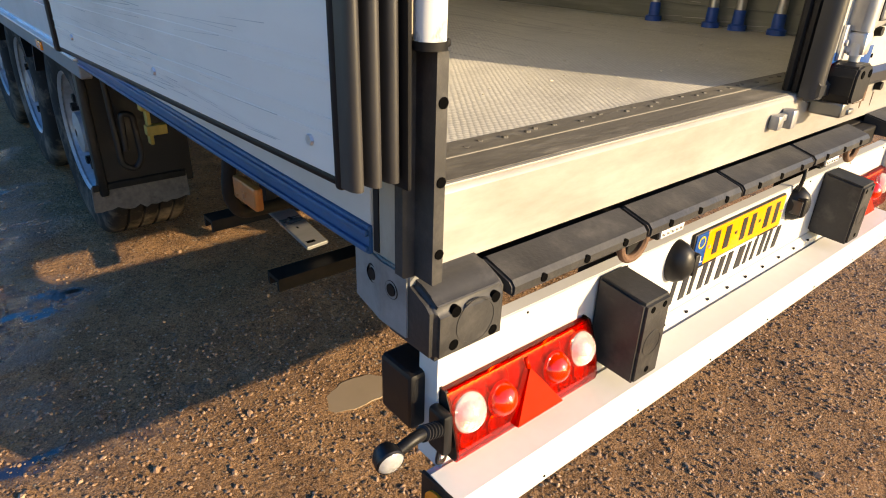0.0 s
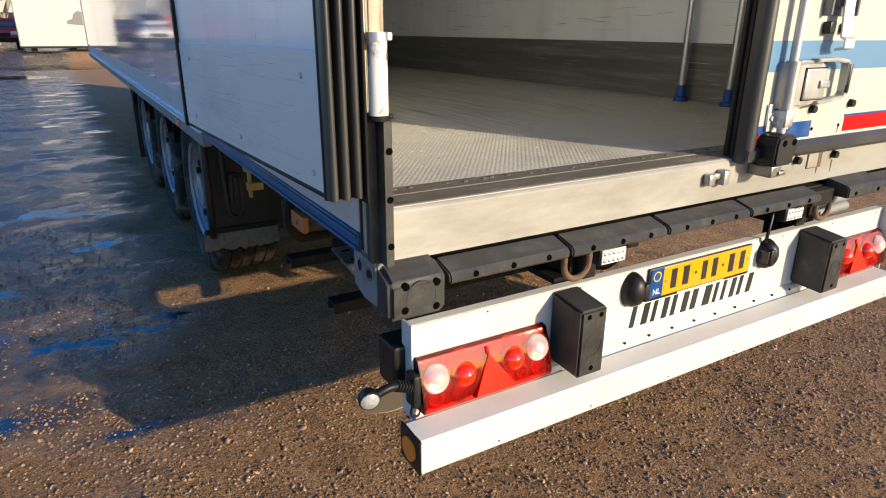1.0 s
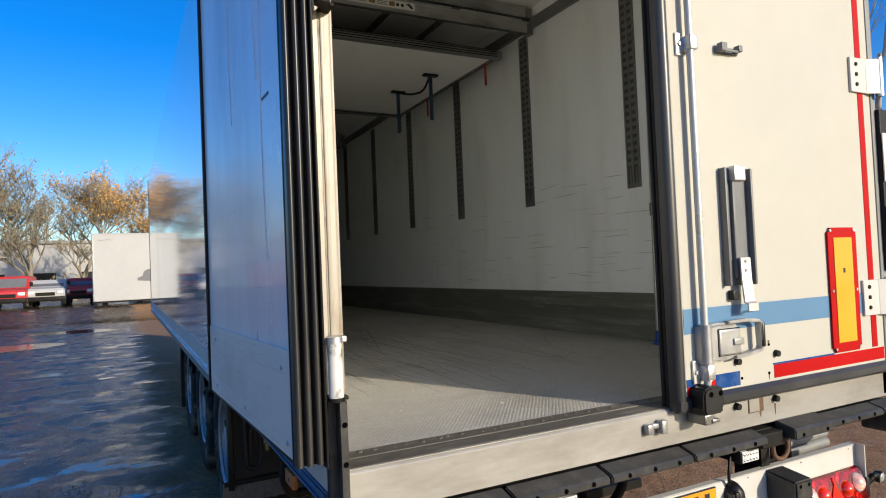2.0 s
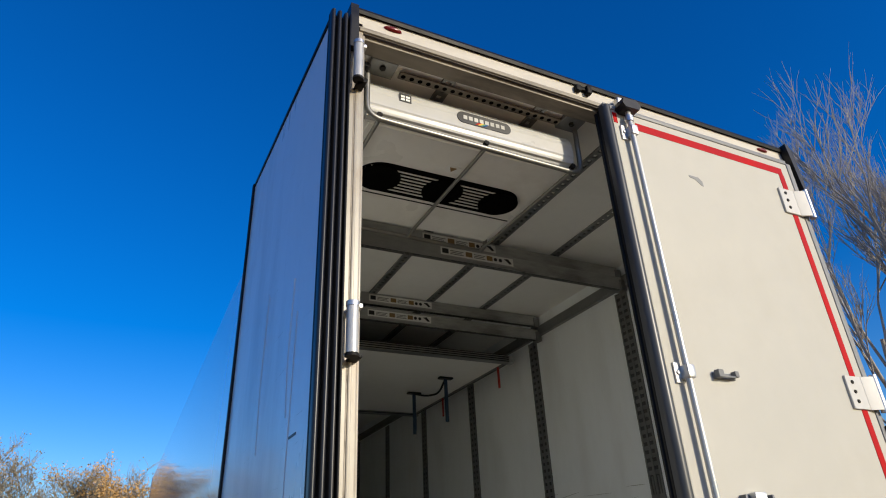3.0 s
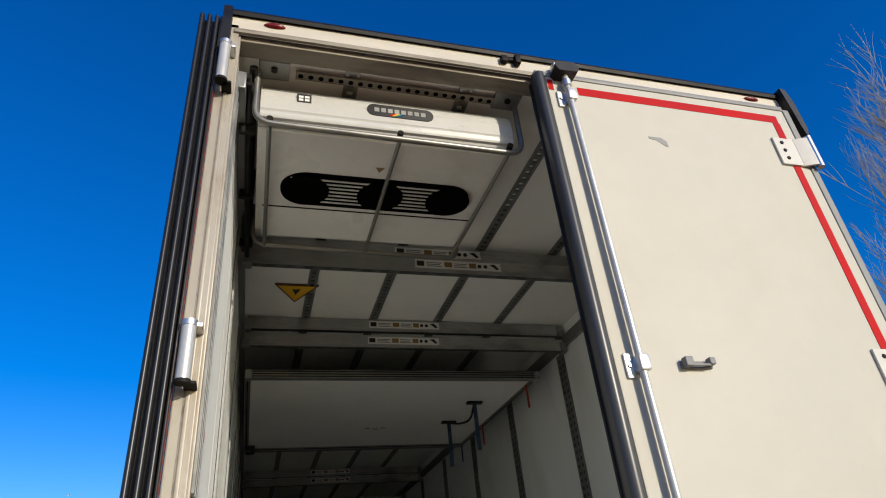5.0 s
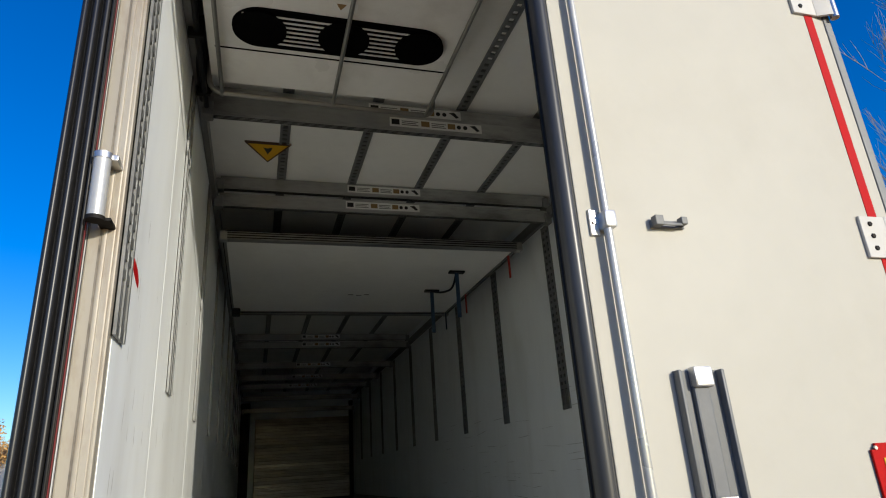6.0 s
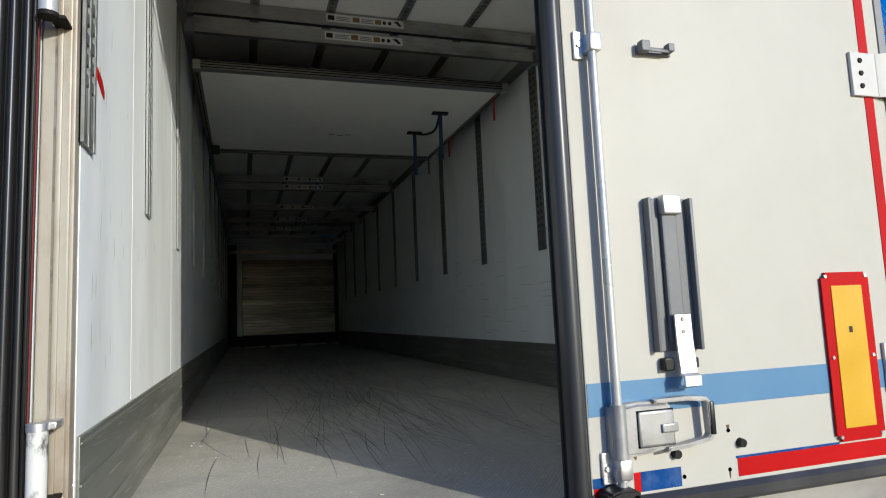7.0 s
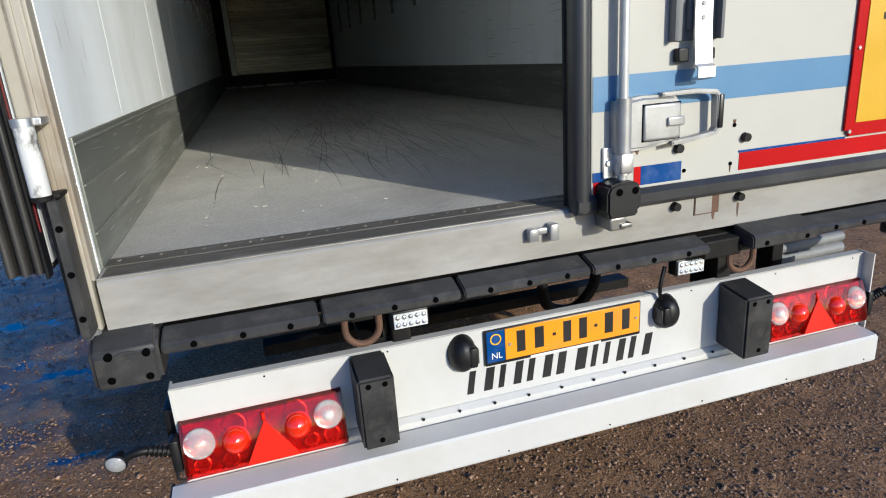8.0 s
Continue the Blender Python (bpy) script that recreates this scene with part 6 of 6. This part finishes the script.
part("rear_cover", B(UX0 + 0.03, UX1 - 0.02, 0.81, 1.07, 3.532, 3.56, bevel=0.004), M_UNIT, case)
part("panel_gap", B(UX0 + 0.03, UX1 - 0.02, 0.796, 0.806, 3.529, 3.55), M_DARK, case)


def slot(y):
    return 3.510 + (y - 0.255) * 0.0367


# long rounded air slot and fan openings as near-black shapes for inner shade, with louvres
bm = bmesh.new()
cx, cy, hl, r = -0.650, 0.630, 0.325, 0.120
ring = [(cx + hl + r * math.cos(radians(a)), cy + r * math.sin(radians(a))) for a in range(-90, 91, 10)] + [(cx - hl + r * math.cos(radians(a)), cy + r * math.sin(radians(a))) for a in range(90, 271, 10)]
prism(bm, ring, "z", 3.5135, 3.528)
grille = part("air_slot", bm, M_DARK, unit, "near-black panel painted as the shaded air slot")
for i in range(7):
    y = cy - 0.082 + i * 0.0275
    half = hl + math.sqrt(max(r * r - (y - cy) ** 2, 0)) - 0.008
    part("louvre", B(cx - half, cx + half, y - 0.0032, y + 0.0032, 3.5085, 3.5135), M_UNIT, grille, "white louvre")
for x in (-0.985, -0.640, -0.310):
    part("fan_ring", lathe(bmesh.new(), [(0.0, 0.004), (0.098, 0.004), (0.108, 0.006), (0.108, 0.0)], (x, cy, 3.5095), (0, 0, -1), 32), M_DARK, grille, "near-black disc painted as a shaded fan opening")
# made-up black tubes and blocks, added to darken the gap between unit and wall
bm = bmesh.new()
for x, z, r in ((-1.228, 3.66, 0.016), (-1.252, 3.61, 0.020), (-1.236, 3.57, 0.013)):
    tube(bm, [(x, 0.12, z + 0.05), (x, 0.35, z), (x - 0.004, 0.80, z - 0.01), (x, 1.30, z - 0.03)], r, bend=0.08)
part("gap_shade_tubes", bm, M_PLAST, unit, "made-up black tubes that darken the gap along the wall")
for y in (0.30, 0.75, 1.18):
    part("gap_shade_block", B(-1.275, -1.210, y, y + 0.022, 3.53, 3.70, bevel=0.004), M_CHAS, unit)
# tube guard
bm = bmesh.new()
tube(bm, [(UX0 - 0.012, 0.16, 3.735), (UX0 - 0.012, 0.165, 3.47), (UX1 + 0.030, 0.185, 3.47), (UX1 + 0.030, 0.18, 3.735)], 0.0125, bend=0.07, seg=14)
guard = part("guard_tube", bm, M_TUBE, unit, "bent steel guard tube")
bm = bmesh.new()
tube(bm, [(UX0 - 0.01, 1.05, 3.70), (UX0 - 0.01, 1.095, 3.492), (UX1 + 0.01, 1.125, 3.492), (UX1 + 0.01, 1.09, 3.70)], 0.0125, bend=0.07, seg=14)
part("guard_tube", bm, M_TUBE, unit, "bent steel guard tube")
for x in (UX0 + 0.045, -0.640, UX1 - 0.035):
    part("guard_bar", rod(bmesh.new(), (x, 0.175, 3.470), (x + 0.005, 1.115, 3.492), 0.0095, seg=12), M_TUBE, unit, "straight steel guard bar")
    part("guard_screw", rod(bmesh.new(), (x, 0.158, 3.492), (x, 0.182, 3.488), 0.013, seg=12), M_CHAS, unit)
for x in (UX0 + 0.05, UX1 - 0.02):
    part("mount_bracket", B(x - 0.06, x + 0.06, 0.10, 0.20, 3.735, CEIL, bevel=0.004), M_GALV, unit)
    part("mount_bolt", rod(bmesh.new(), (x, 0.14, 3.725), (x, 0.14, 3.738), 0.014, seg=6), M_CHAS, unit)
bm = B(-1.065, -0.205, 0.140, 0.182, CEIL - 0.022, CEIL - 0.012, bevel=0.002)
hr = part("perforated_rail", bm, M_GRIME, unit, "perforated steel mounting rail")
for i in range(21):
    x = -1.045 + i * 0.041
    part("hole", rod(bmesh.new(), (x, 0.161, CEIL - 0.0235), (x, 0.161, CEIL - 0.021), 0.011, seg=12), M_DARK, hr)
# plain badge shapes on the front cover
bm = bmesh.new()
bcx, bcz, bh, br = -0.628, 3.625, 0.112, 0.031
ring = [(bcx + bh + br * math.cos(radians(a)), bcz + br * math.sin(radians(a))) for a in range(-90, 91, 15)] + [(bcx - bh + br * math.cos(radians(a)), bcz + br * math.sin(radians(a))) for a in range(90, 271, 15)]
prism(bm, ring, "y", 0.1825, 0.195)
badge = part("badge", bm, M_BLACK, unit, "black oval badge with plain silver and rainbow bars")
for i in range(8):
    x = bcx - 0.112 + i * 0.0285
    part("badge_bar", B(x, x + 0.020, 0.1812, 0.1835, bcz - 0.011, bcz + 0.011), M_BEAM, badge)
for i, c in enumerate((M_RED, M_YEL, M_FARGRN, M_TBLUE)):
    bm = bmesh.new()
    x = bcx - 0.040 + i * 0.013
    prism(bm, [(x - 0.012, bcz - 0.026), (x, bcz - 0.026), (x + 0.022, bcz - 0.012), (x + 0.010, bcz - 0.012)], "y", 0.1810, 0.1835)
    part("rainbow_bar", bm, c, badge)
part("logo_block", B(-1.055, -0.998, 0.1835, 0.188, 3.618, 3.662), M_BLACK, unit, "small black square mark")
for xa, za in ((-1.048, 3.640), (-1.024, 3.640), (-1.048, 3.624), (-1.024, 3.624)):
    part("logo_gap", B(xa, xa + 0.018, 0.1825, 0.1845, za, za + 0.011), M_WLAB, unit)
part("warning_label", B(-0.71, -0.61, 0.418, 0.468, 3.5145, 3.5165), M_WLAB, unit, "small warning sticker")
bm = bmesh.new()
prism(bm, [(-0.695, 0.425), (-0.655, 0.425), (-0.675, 0.460)], "z", 3.5132, 3.5150)
part("warning_mark", bm, M_BROWN, unit)
bm = bmesh.new()
prism(bm, [(-1.072, 2.0), (-0.790, 2.0), (-0.931, 2.250)], "z", CEIL - 0.0135, CEIL - 0.0005)
tri = tagged(part("warning_sticker", bm, M_RUST, trailer), "yellow triangular warning sticker")
bm = bmesh.new()
prism(bm, [(-1.050, 2.012), (-0.812, 2.012), (-0.931, 2.226)], "z", CEIL - 0.0150, CEIL - 0.0130)
part("sticker_face", bm, M_YEL, tri, "yellow triangle face")
bm = bmesh.new()
prism(bm, [(-0.960, 2.050), (-0.935, 2.058), (-0.905, 2.045), (-0.912, 2.085), (-0.925, 2.110), (-0.931, 2.140), (-0.945, 2.095)], "z", CEIL - 0.0160, CEIL - 0.0145)
part("sticker_mark", bm, M_BLACK, tri)
bm = bmesh.new()
prism(bm, [(0.232, 2.362), (0.290, 2.348), (0.322, 2.325), (0.322, 2.303), (0.290, 2.310), (0.232, 2.332)], "x", IL, IL + 0.002)
part("red_sticker", bm, M_RED, trailer, "small red diamond sticker")

# ---- dark scuffs left on the floor ----
def scuffs():
    rnd = random.Random(8)
    verts, faces = [], []
    for _ in range(800):
        x, y, a, w = rnd.gauss(-0.05, 0.5), rnd.uniform(0.6, 8.0), rnd.gauss(0, 0.12), rnd.uniform(0.0006, 0.0017)
        bend, n, step = rnd.gauss(0, 0.007), rnd.randint(12, 44), 0.05
        o = len(verts)
        for i in range(n):
            ww = w * math.sin(math.pi * (i + 0.5) / n)
            verts += [(x - ww * math.cos(a), y - ww * math.sin(a), FLOOR + 0.0012), (x + ww * math.cos(a), y + ww * math.sin(a), FLOOR + 0.0012)]
            x, y = x - step * math.sin(a), y + step * math.cos(a)
            a += bend + rnd.gauss(0, 0.014)
            if abs(x) > 1.15 or y < 0.25:
                break
            if i:
                k = o + 2 * i
                faces.append((k - 2, k - 1, k + 1, k))
    me = bpy.data.meshes.new("tyre_scuffs")
    me.from_pydata(verts, [], faces)
    me.materials.append(M_SCUFF)
    tagged(new("tyre_scuffs", me), "curved dark scuff marks on the grey floor", "scuff marks", kind="stuff")


scuffs()


def straw():
    """Pale chips and straw ends that lie on the floor near the door."""
    rnd = random.Random(23)
    bm = bmesh.new()
    for _ in range(260):
        x, y, a, ln = rnd.uniform(-1.2, 1.0), 0.25 + 2.3 * rnd.random(), rnd.uniform(0, 6.3), rnd.uniform(0.003, 0.016)
        u = Vector((math.cos(a), math.sin(a), 0)) * ln * 0.5
        rod(bm, Vector((x, y, FLOOR + 0.002)) - u, Vector((x, y, FLOOR + 0.0025)) + u, rnd.uniform(0.0006, 0.0014), seg=4)
    me = bpy.data.meshes.new("floor_debris")
    bm.to_mesh(me)
    bm.free()
    me.materials.append(M_STRAW)
    tagged(new("floor_debris", me), "pale chips and straw ends strewn on the floor", "debris", kind="stuff")


straw()


def wall_marks(name, x, y0, y1, z0, z1, count, along, length, material, seed, label):
    """Thin slivers rubbed into a side wall, mostly upright or mostly along it."""
    rnd = random.Random(seed)
    verts, faces = [], []
    for _ in range(count):
        y, z = y0 + (y1 - y0) * rnd.random() ** 1.6, rnd.uniform(z0, z1)
        a = (0 if along else math.pi / 2) + rnd.gauss(0, 0.035 if along else 0.12)
        ln, w = length * rnd.uniform(0.2, 1.0), rnd.uniform(0.0006, 0.0022)
        dy, dz = math.cos(a), math.sin(a)
        o = len(verts)
        for s, k in ((0, 0.2), (0.3, 1.0), (0.7, 0.8), (1.0, 0.15)):
            j = rnd.gauss(0, 0.0005)
            verts += [(x, y + dy * s * ln - dz * (w * k + j), z + dz * s * ln + dy * (w * k + j)), (x, y + dy * s * ln + dz * (w * k - j), z + dz * s * ln - dy * (w * k - j))]
        faces += [(o + 2 * i, o + 2 * i + 1, o + 2 * i + 3, o + 2 * i + 2) for i in range(3)]
    me = bpy.data.meshes.new(name)
    me.from_pydata(verts, [], faces)
    me.materials.append(material)
    tagged(new(name, me), label, "scuff marks", kind="stuff")


wall_marks("wall_scuffs", IL + 0.0012, 0.2, 4.5, 1.5, 2.5, 90, False, 0.10, M_MARK, 31, "grey upright scuffs on the white wall lining")
wall_marks("wall_scuffs", IR - 0.0012, 0.5, 6.0, 1.48, 2.3, 110, True, 0.35, M_MARK, 32, "grey level scuffs on the white wall lining")
wall_marks("kick_scratches", IL + 0.0095, 0.2, 5.0, FLOOR + 0.02, 1.40, 55, True, 0.24, M_SCR, 33, "bright scratches along the grey kick plate")
wall_marks("kick_scratches", IR - 0.0095, 0.5, 6.0, FLOOR + 0.02, 1.40, 45, True, 0.24, M_SCR, 34, "bright scratches along the grey kick plate")

# ---- trees ----
def grow(verts, faces, rnd, p, d, length, r, depth, tips, sides=6, up=0.15, spread=0.55, twig=0.0035, many=0):
    """One branch as a bent tapered tube, with smaller ones along it."""
    n = 5 if depth > 2 else 3
    pts, q, dd = [p.copy()], p.copy(), d.copy()
    for _ in range(n):
        dd = (dd + Vector((rnd.gauss(0, 0.10), rnd.gauss(0, 0.10), rnd.gauss(0, 0.06) + up * 0.25))).normalized()
        q = q + dd * (length / n)
        pts.append(q.copy())
    s = max(3, sides)
    base = len(verts)
    for i, c in enumerate(pts):
        e = (pts[min(i + 1, n)] - pts[max(i - 1, 0)]).normalized()
        u, w = frame_of(e)
        rr = r * (1 - 0.72 * i / n)
        verts += [c + rr * (math.cos(2 * math.pi * k / s) * u + math.sin(2 * math.pi * k / s) * w) for k in range(s)]
    faces += [(base + i * s + k, base + i * s + (k + 1) % s, base + (i + 1) * s + (k + 1) % s, base + (i + 1) * s + k) for i in range(n) for k in range(s)]
    if depth == 0:
        tips.append(pts[-1])
        return
    for _ in range(many + (rnd.randint(4, 6) if depth > 1 else rnd.randint(5, 7))):
        f = rnd.uniform(0.30, 1.0)
        i = min(int(f * n), n - 1)
        o = pts[i].lerp(pts[i + 1], f * n - i)
        side = Vector((rnd.gauss(0, 1), rnd.gauss(0, 1), rnd.gauss(0.15, 0.35))).normalized()
        nd = (dd * (1 - spread) + side * spread + Vector((0, 0, up))).normalized()
        grow(verts, faces, rnd, o, nd, length * rnd.uniform(0.45, 0.68), r * (1 - 0.72 * f) * 0.62 + twig, depth - 1, tips, sides - 1, up, spread, twig, many)


def tree(x, y, height, seed, leaves=0, leaf=None, label="", depth=4, up=0.2, spread=0.5, size=0.16, bare_from=0.25, girth=0.022, twig=0.0035, many=0, bark=M_BARK):
    rnd = random.Random(seed)
    verts, faces, tips = [], [], []
    t = thing("tree", label, "tree", (x, y, 0), group="trees round the yard")
    grow(verts, faces, rnd, Vector((0, 0, -0.1)), Vector((rnd.gauss(0, 0.03), rnd.gauss(0, 0.03), 1)), height * 0.62, height * girth, depth, tips, 9, up, spread, twig, many)
    # the stem is the first tube: 6 rings of 9
    for name, vs, fs in (("trunk", verts[:54], faces[:45]), ("branch_crown", verts[54:], [[i - 54 for i in f] for f in faces[45:]])):
        me = bpy.data.meshes.new(name)
        me.from_pydata(vs, [], fs)
        me.polygons.foreach_set("use_smooth", [True] * len(fs))
        me.materials.append(bark)
        ob = new(name, me)
        ob.parent = t
    if leaves:
        lv, lf = [], []
        tips = [p for p in tips if p.z > height * bare_from]
        for _ in range(leaves):
            c = rnd.choice(tips) + Vector((rnd.gauss(0, 0.25), rnd.gauss(0, 0.25), rnd.gauss(0, 0.25)))
            a, b = Vector((rnd.gauss(0, 1), rnd.gauss(0, 1), rnd.gauss(0, 1))).normalized(), Vector((rnd.gauss(0, 1), rnd.gauss(0, 1), rnd.gauss(0, 1))).normalized()
            s = size * rnd.uniform(0.5, 1.2)
            o = len(lv)
            lv += [c - a * s, c + b * s * 0.6, c + a * s, c - b * s * 0.6]
            lf.append((o, o + 1, o + 2, o + 3))
        me = bpy.data.meshes.new("foliage")
        me.from_pydata(lv, [], lf)
        me.materials.append(leaf)
        ob = new("foliage", me)
        ob.parent = t


FAR = dict(depth=4, up=0.19, spread=0.56, twig=0.010, many=1, bark=M_TWIG)
tree(-7.4, 46, 8.4, 41, 2500, M_IVY, "half-bare olive tree behind the parked trucks", size=0.09, **FAR)
tree(-3.2, 48, 8.2, 42, 6500, M_LEAF, "orange-leaved autumn tree behind the white trailer", size=0.09, **FAR)
tree(-11.6, 48, 9.4, 43, 2500, M_LEAF, "half-bare tan autumn tree at the yard edge", size=0.09, **FAR)
tree(-9.3, 47, 8.8, 21, 1200, M_IVY, "bare tree with grey-brown twigs", size=0.09, **FAR)
tree(-5.3, 50, 9.6, 22, 400, M_IVY, "tall bare tree with fine grey twigs", size=0.09, **FAR)
tree(-0.8, 49, 7.6, 23, 5000, M_LEAF, "small autumn tree with orange leaves", size=0.09, **FAR)
tree(-14.0, 50, 9.8, 24, 3500, M_IVY, "tall tree with olive ivy and few leaves", size=0.09, **FAR)
tree(-18.0, 50, 6.2, 25, 4000, M_LEAF, "half-bare autumn tree with orange leaves", size=0.11)
tree(-24.0, 48, 5.6, 26, 4000, M_IVY, "half-bare tree at the yard edge", size=0.11)
tree(-31.0, 44, 5.4, 27, 4000, M_LEAF, "half-bare autumn tree with orange leaves", size=0.11)
tree(-38.0, 36, 5.6, 28, 4000, M_IVY, "half-bare tree at the yard edge", size=0.11)
NEAR = dict(depth=4, up=0.30, spread=0.36, girth=0.016, twig=0.0060, many=0)
tree(24.0, 7.6, 19.6, 31, 0, None, "tall bare tree with pale twigs against the sky", **NEAR)
tree(23.6, 4.8, 18.6, 35, 0, None, "tall bare tree with pale forked limbs", **NEAR)
tree(24.6, 12.4, 14.8, 37, 0, None, "tall bare tree with many pale twigs", **NEAR)
tree(25.4, 16.6, 13.2, 33, 0, None, "tall bare tree with fine pale twigs", **NEAR)


# ---- far trailers, lorry chassis and shed ----
far = thing("far_trailer", "white box trailer parked across the wet yard", "trailer", (-1.5, 36.5, RISE))
part("body", B(-3.30, 0.38, 34.0, 36.5, 0.64, 4.06, bevel=0.03), M_FARW, far, "plain white box body")
for x in (-3.28, 0.31):
    part("corner_trim", B(x, x + 0.05, 33.975, 34.0, 0.66, 4.04, bevel=0.008), M_BEAM, far)
part("top_rail", B(-3.30, 0.38, 33.978, 34.0, 3.98, 4.05, bevel=0.008), M_FARW, far)
part("seam", B(-0.62, -0.58, 33.985, 34.0, 0.66, 4.04), M_BEAM, far)
part("bottom_rail", B(-3.30, 0.38, 33.99, 36.5, 0.56, 0.64), M_CHAS, far)
bm = bmesh.new()
prism(bm, [(-1.28, 1.62), (-0.62, 1.56), (-0.62, 2.16), (-0.78, 2.20), (-0.98, 2.06), (-1.04, 1.84), (-1.28, 1.76)], "y", 33.985, 34.0)
part("dark_patch", bm, M_TRAY, far, "dark torn patch")
for x0, x1 in ((-3.0, -2.3), (-0.45, 0.2)):
    part("label_bar", B(x0, x1, 33.988, 34.0, 3.70, 3.78), M_BEAM, far)
for x in (-2.9, -1.3, 0.0):
    part("landing_leg", B(x, x + 0.25, 34.3, 34.6, RISE - 0.05, 0.66, bevel=0.02), M_CHAS, far)


def far_vehicle(x, y, colour, label, w=0.95, h=1.75, long=4.4):
    """A parked van or pick-up seen from its front: shaped body, sloping screen, lamps, bumper and wheels."""
    t = thing("parked_van", label, "van", (x, y, RISE), group="parked vehicles")
    z = RISE
    bm = bmesh.new()
    prism(bm, [(y, z + 0.38), (y - 0.06, z + 0.70), (y + 0.06, z + 0.98), (y + 0.95, z + 1.08), (y + 1.45, z + h), (y + long - 0.3, z + h), (y + long, z + 1.0), (y + long, z + 0.38)], "x", x - w, x + w)
    bmesh.ops.bevel(bm, geom=list(bm.edges), offset=0.07, segments=3, affect="EDGES")
    part("body", bm, colour, t)
    bm = bmesh.new()
    prism(bm, [(y + 0.93, z + 1.12), (y + 0.97, z + 1.12), (y + 1.37, z + h - 0.12), (y + 1.33, z + h - 0.12)], "x", x - w * 0.86, x + w * 0.86)
    part("windscreen", bm, M_TRAY, t, "dark windscreen")
    part("grille", B(x - w * 0.5, x + w * 0.5, y - 0.085, y - 0.03, z + 0.62, z + 0.80, bevel=0.02), M_CHAS, t)
    part("bumper", B(x - w * 1.02, x + w * 1.02, y - 0.14, y + 0.06, z + 0.34, z + 0.58, bevel=0.05), M_CHAS, t, "dark bumper")
    for k in (-1, 1):
        part("headlight", B(x + k * w * 0.76 - 0.16, x + k * w * 0.76 + 0.16, y - 0.08, y + 0.02, z + 0.70, z + 0.88, bevel=0.04), M_FROST, t, "clear headlight")
        part("mirror", B(x + k * (w + 0.10) - 0.07, x + k * (w + 0.10) + 0.07, y + 1.05, y + 1.13, z + 1.15, z + 1.38, bevel=0.03), M_CHAS, t)
        for dy in (0.75, long - 0.85):
            wh = part("wheel", lathe(bmesh.new(), [(r * 0.66, q * 0.6) for r, q in TYRE], (x + k * (w - 0.10), y + dy, z + 0.345), (1, 0, 0), 24), M_TYRE, t)
            part("rim", rod(bmesh.new(), (x + k * (w - 0.10) - 0.09, y + dy, z + 0.345), (x + k * (w - 0.10) + 0.09, y + dy, z + 0.345), 0.18, seg=16), M_RIM, wh)


far_vehicle(-7.20, 36.0, M_FARRED, "red van with dark bumper at the yard edge", w=0.90, h=1.7)
far_vehicle(-5.55, 36.6, M_FARW, "white pick-up parked beside the white trailer", w=0.86, h=1.45)
far_vehicle(-4.15, 38.0, M_FARRED, "small red van behind the white trailer", w=0.75, h=1.5)
far_vehicle(-9.60, 36.5, M_FARGRN, "green van parked at the yard edge")
far_vehicle(-12.2, 36.0, M_FARRED, "red van in a row of parked vehicles")
far_vehicle(-15.2, 35.0, M_FARW, "white van in a row of parked vehicles")

shed = thing("far_shed", "pale industrial shed behind the trees", "building", (-14, 66, 0))
part("wall", B(-34, 2, 64, 74, 0, 5.2, bevel=0.05), M_FARW, shed, "pale metal wall")
part("roof", B(-34.3, 2.3, 63.7, 74.3, 5.2, 5.5, bevel=0.05), M_BEAM, shed)
for i in range(9):
    x = -32 + i * 3.8
    w = part("window", B(x, x + 1.8, 63.94, 64.0, 1.2, 2.6, bevel=0.02), M_PLAST, shed)
    part("frame", B(x - 0.08, x + 1.88, 63.96, 64.01, 1.12, 1.2), M_BEAM, w)
# low dark bushes that close the view along the fence line
def hedge(x0, x1, y, h, seed):
    rnd = random.Random(seed)
    lv, lf = [], []
    for _ in range(9000):
        c = Vector((rnd.uniform(x0, x1), y + rnd.gauss(0, 0.8), 0))
        c.z = abs(rnd.gauss(0, 0.45)) * h * (0.6 + 0.5 * noise.noise((c.x * 0.3, seed, 0)))
        a = Vector((rnd.gauss(0, 1), rnd.gauss(0, 1), rnd.gauss(0, 1))).normalized()
        b = Vector((rnd.gauss(0, 1), rnd.gauss(0, 1), rnd.gauss(0, 1))).normalized()
        s = 0.22 * rnd.uniform(0.5, 1.2)
        o = len(lv)
        lv += [c - a * s, c + b * s * 0.6, c + a * s, c - b * s * 0.6]
        lf.append((o, o + 1, o + 2, o + 3))
    me = bpy.data.meshes.new("hedge")
    me.from_pydata(lv, [], lf)
    me.materials.append(M_IVY)
    tagged(new("hedge", me), "dark unkempt bushes along the yard edge", "bushes", kind="stuff")


hedge(-60, 8, 54, 3.2, 5)
hedge(9, 40, 24, 3.0, 6)
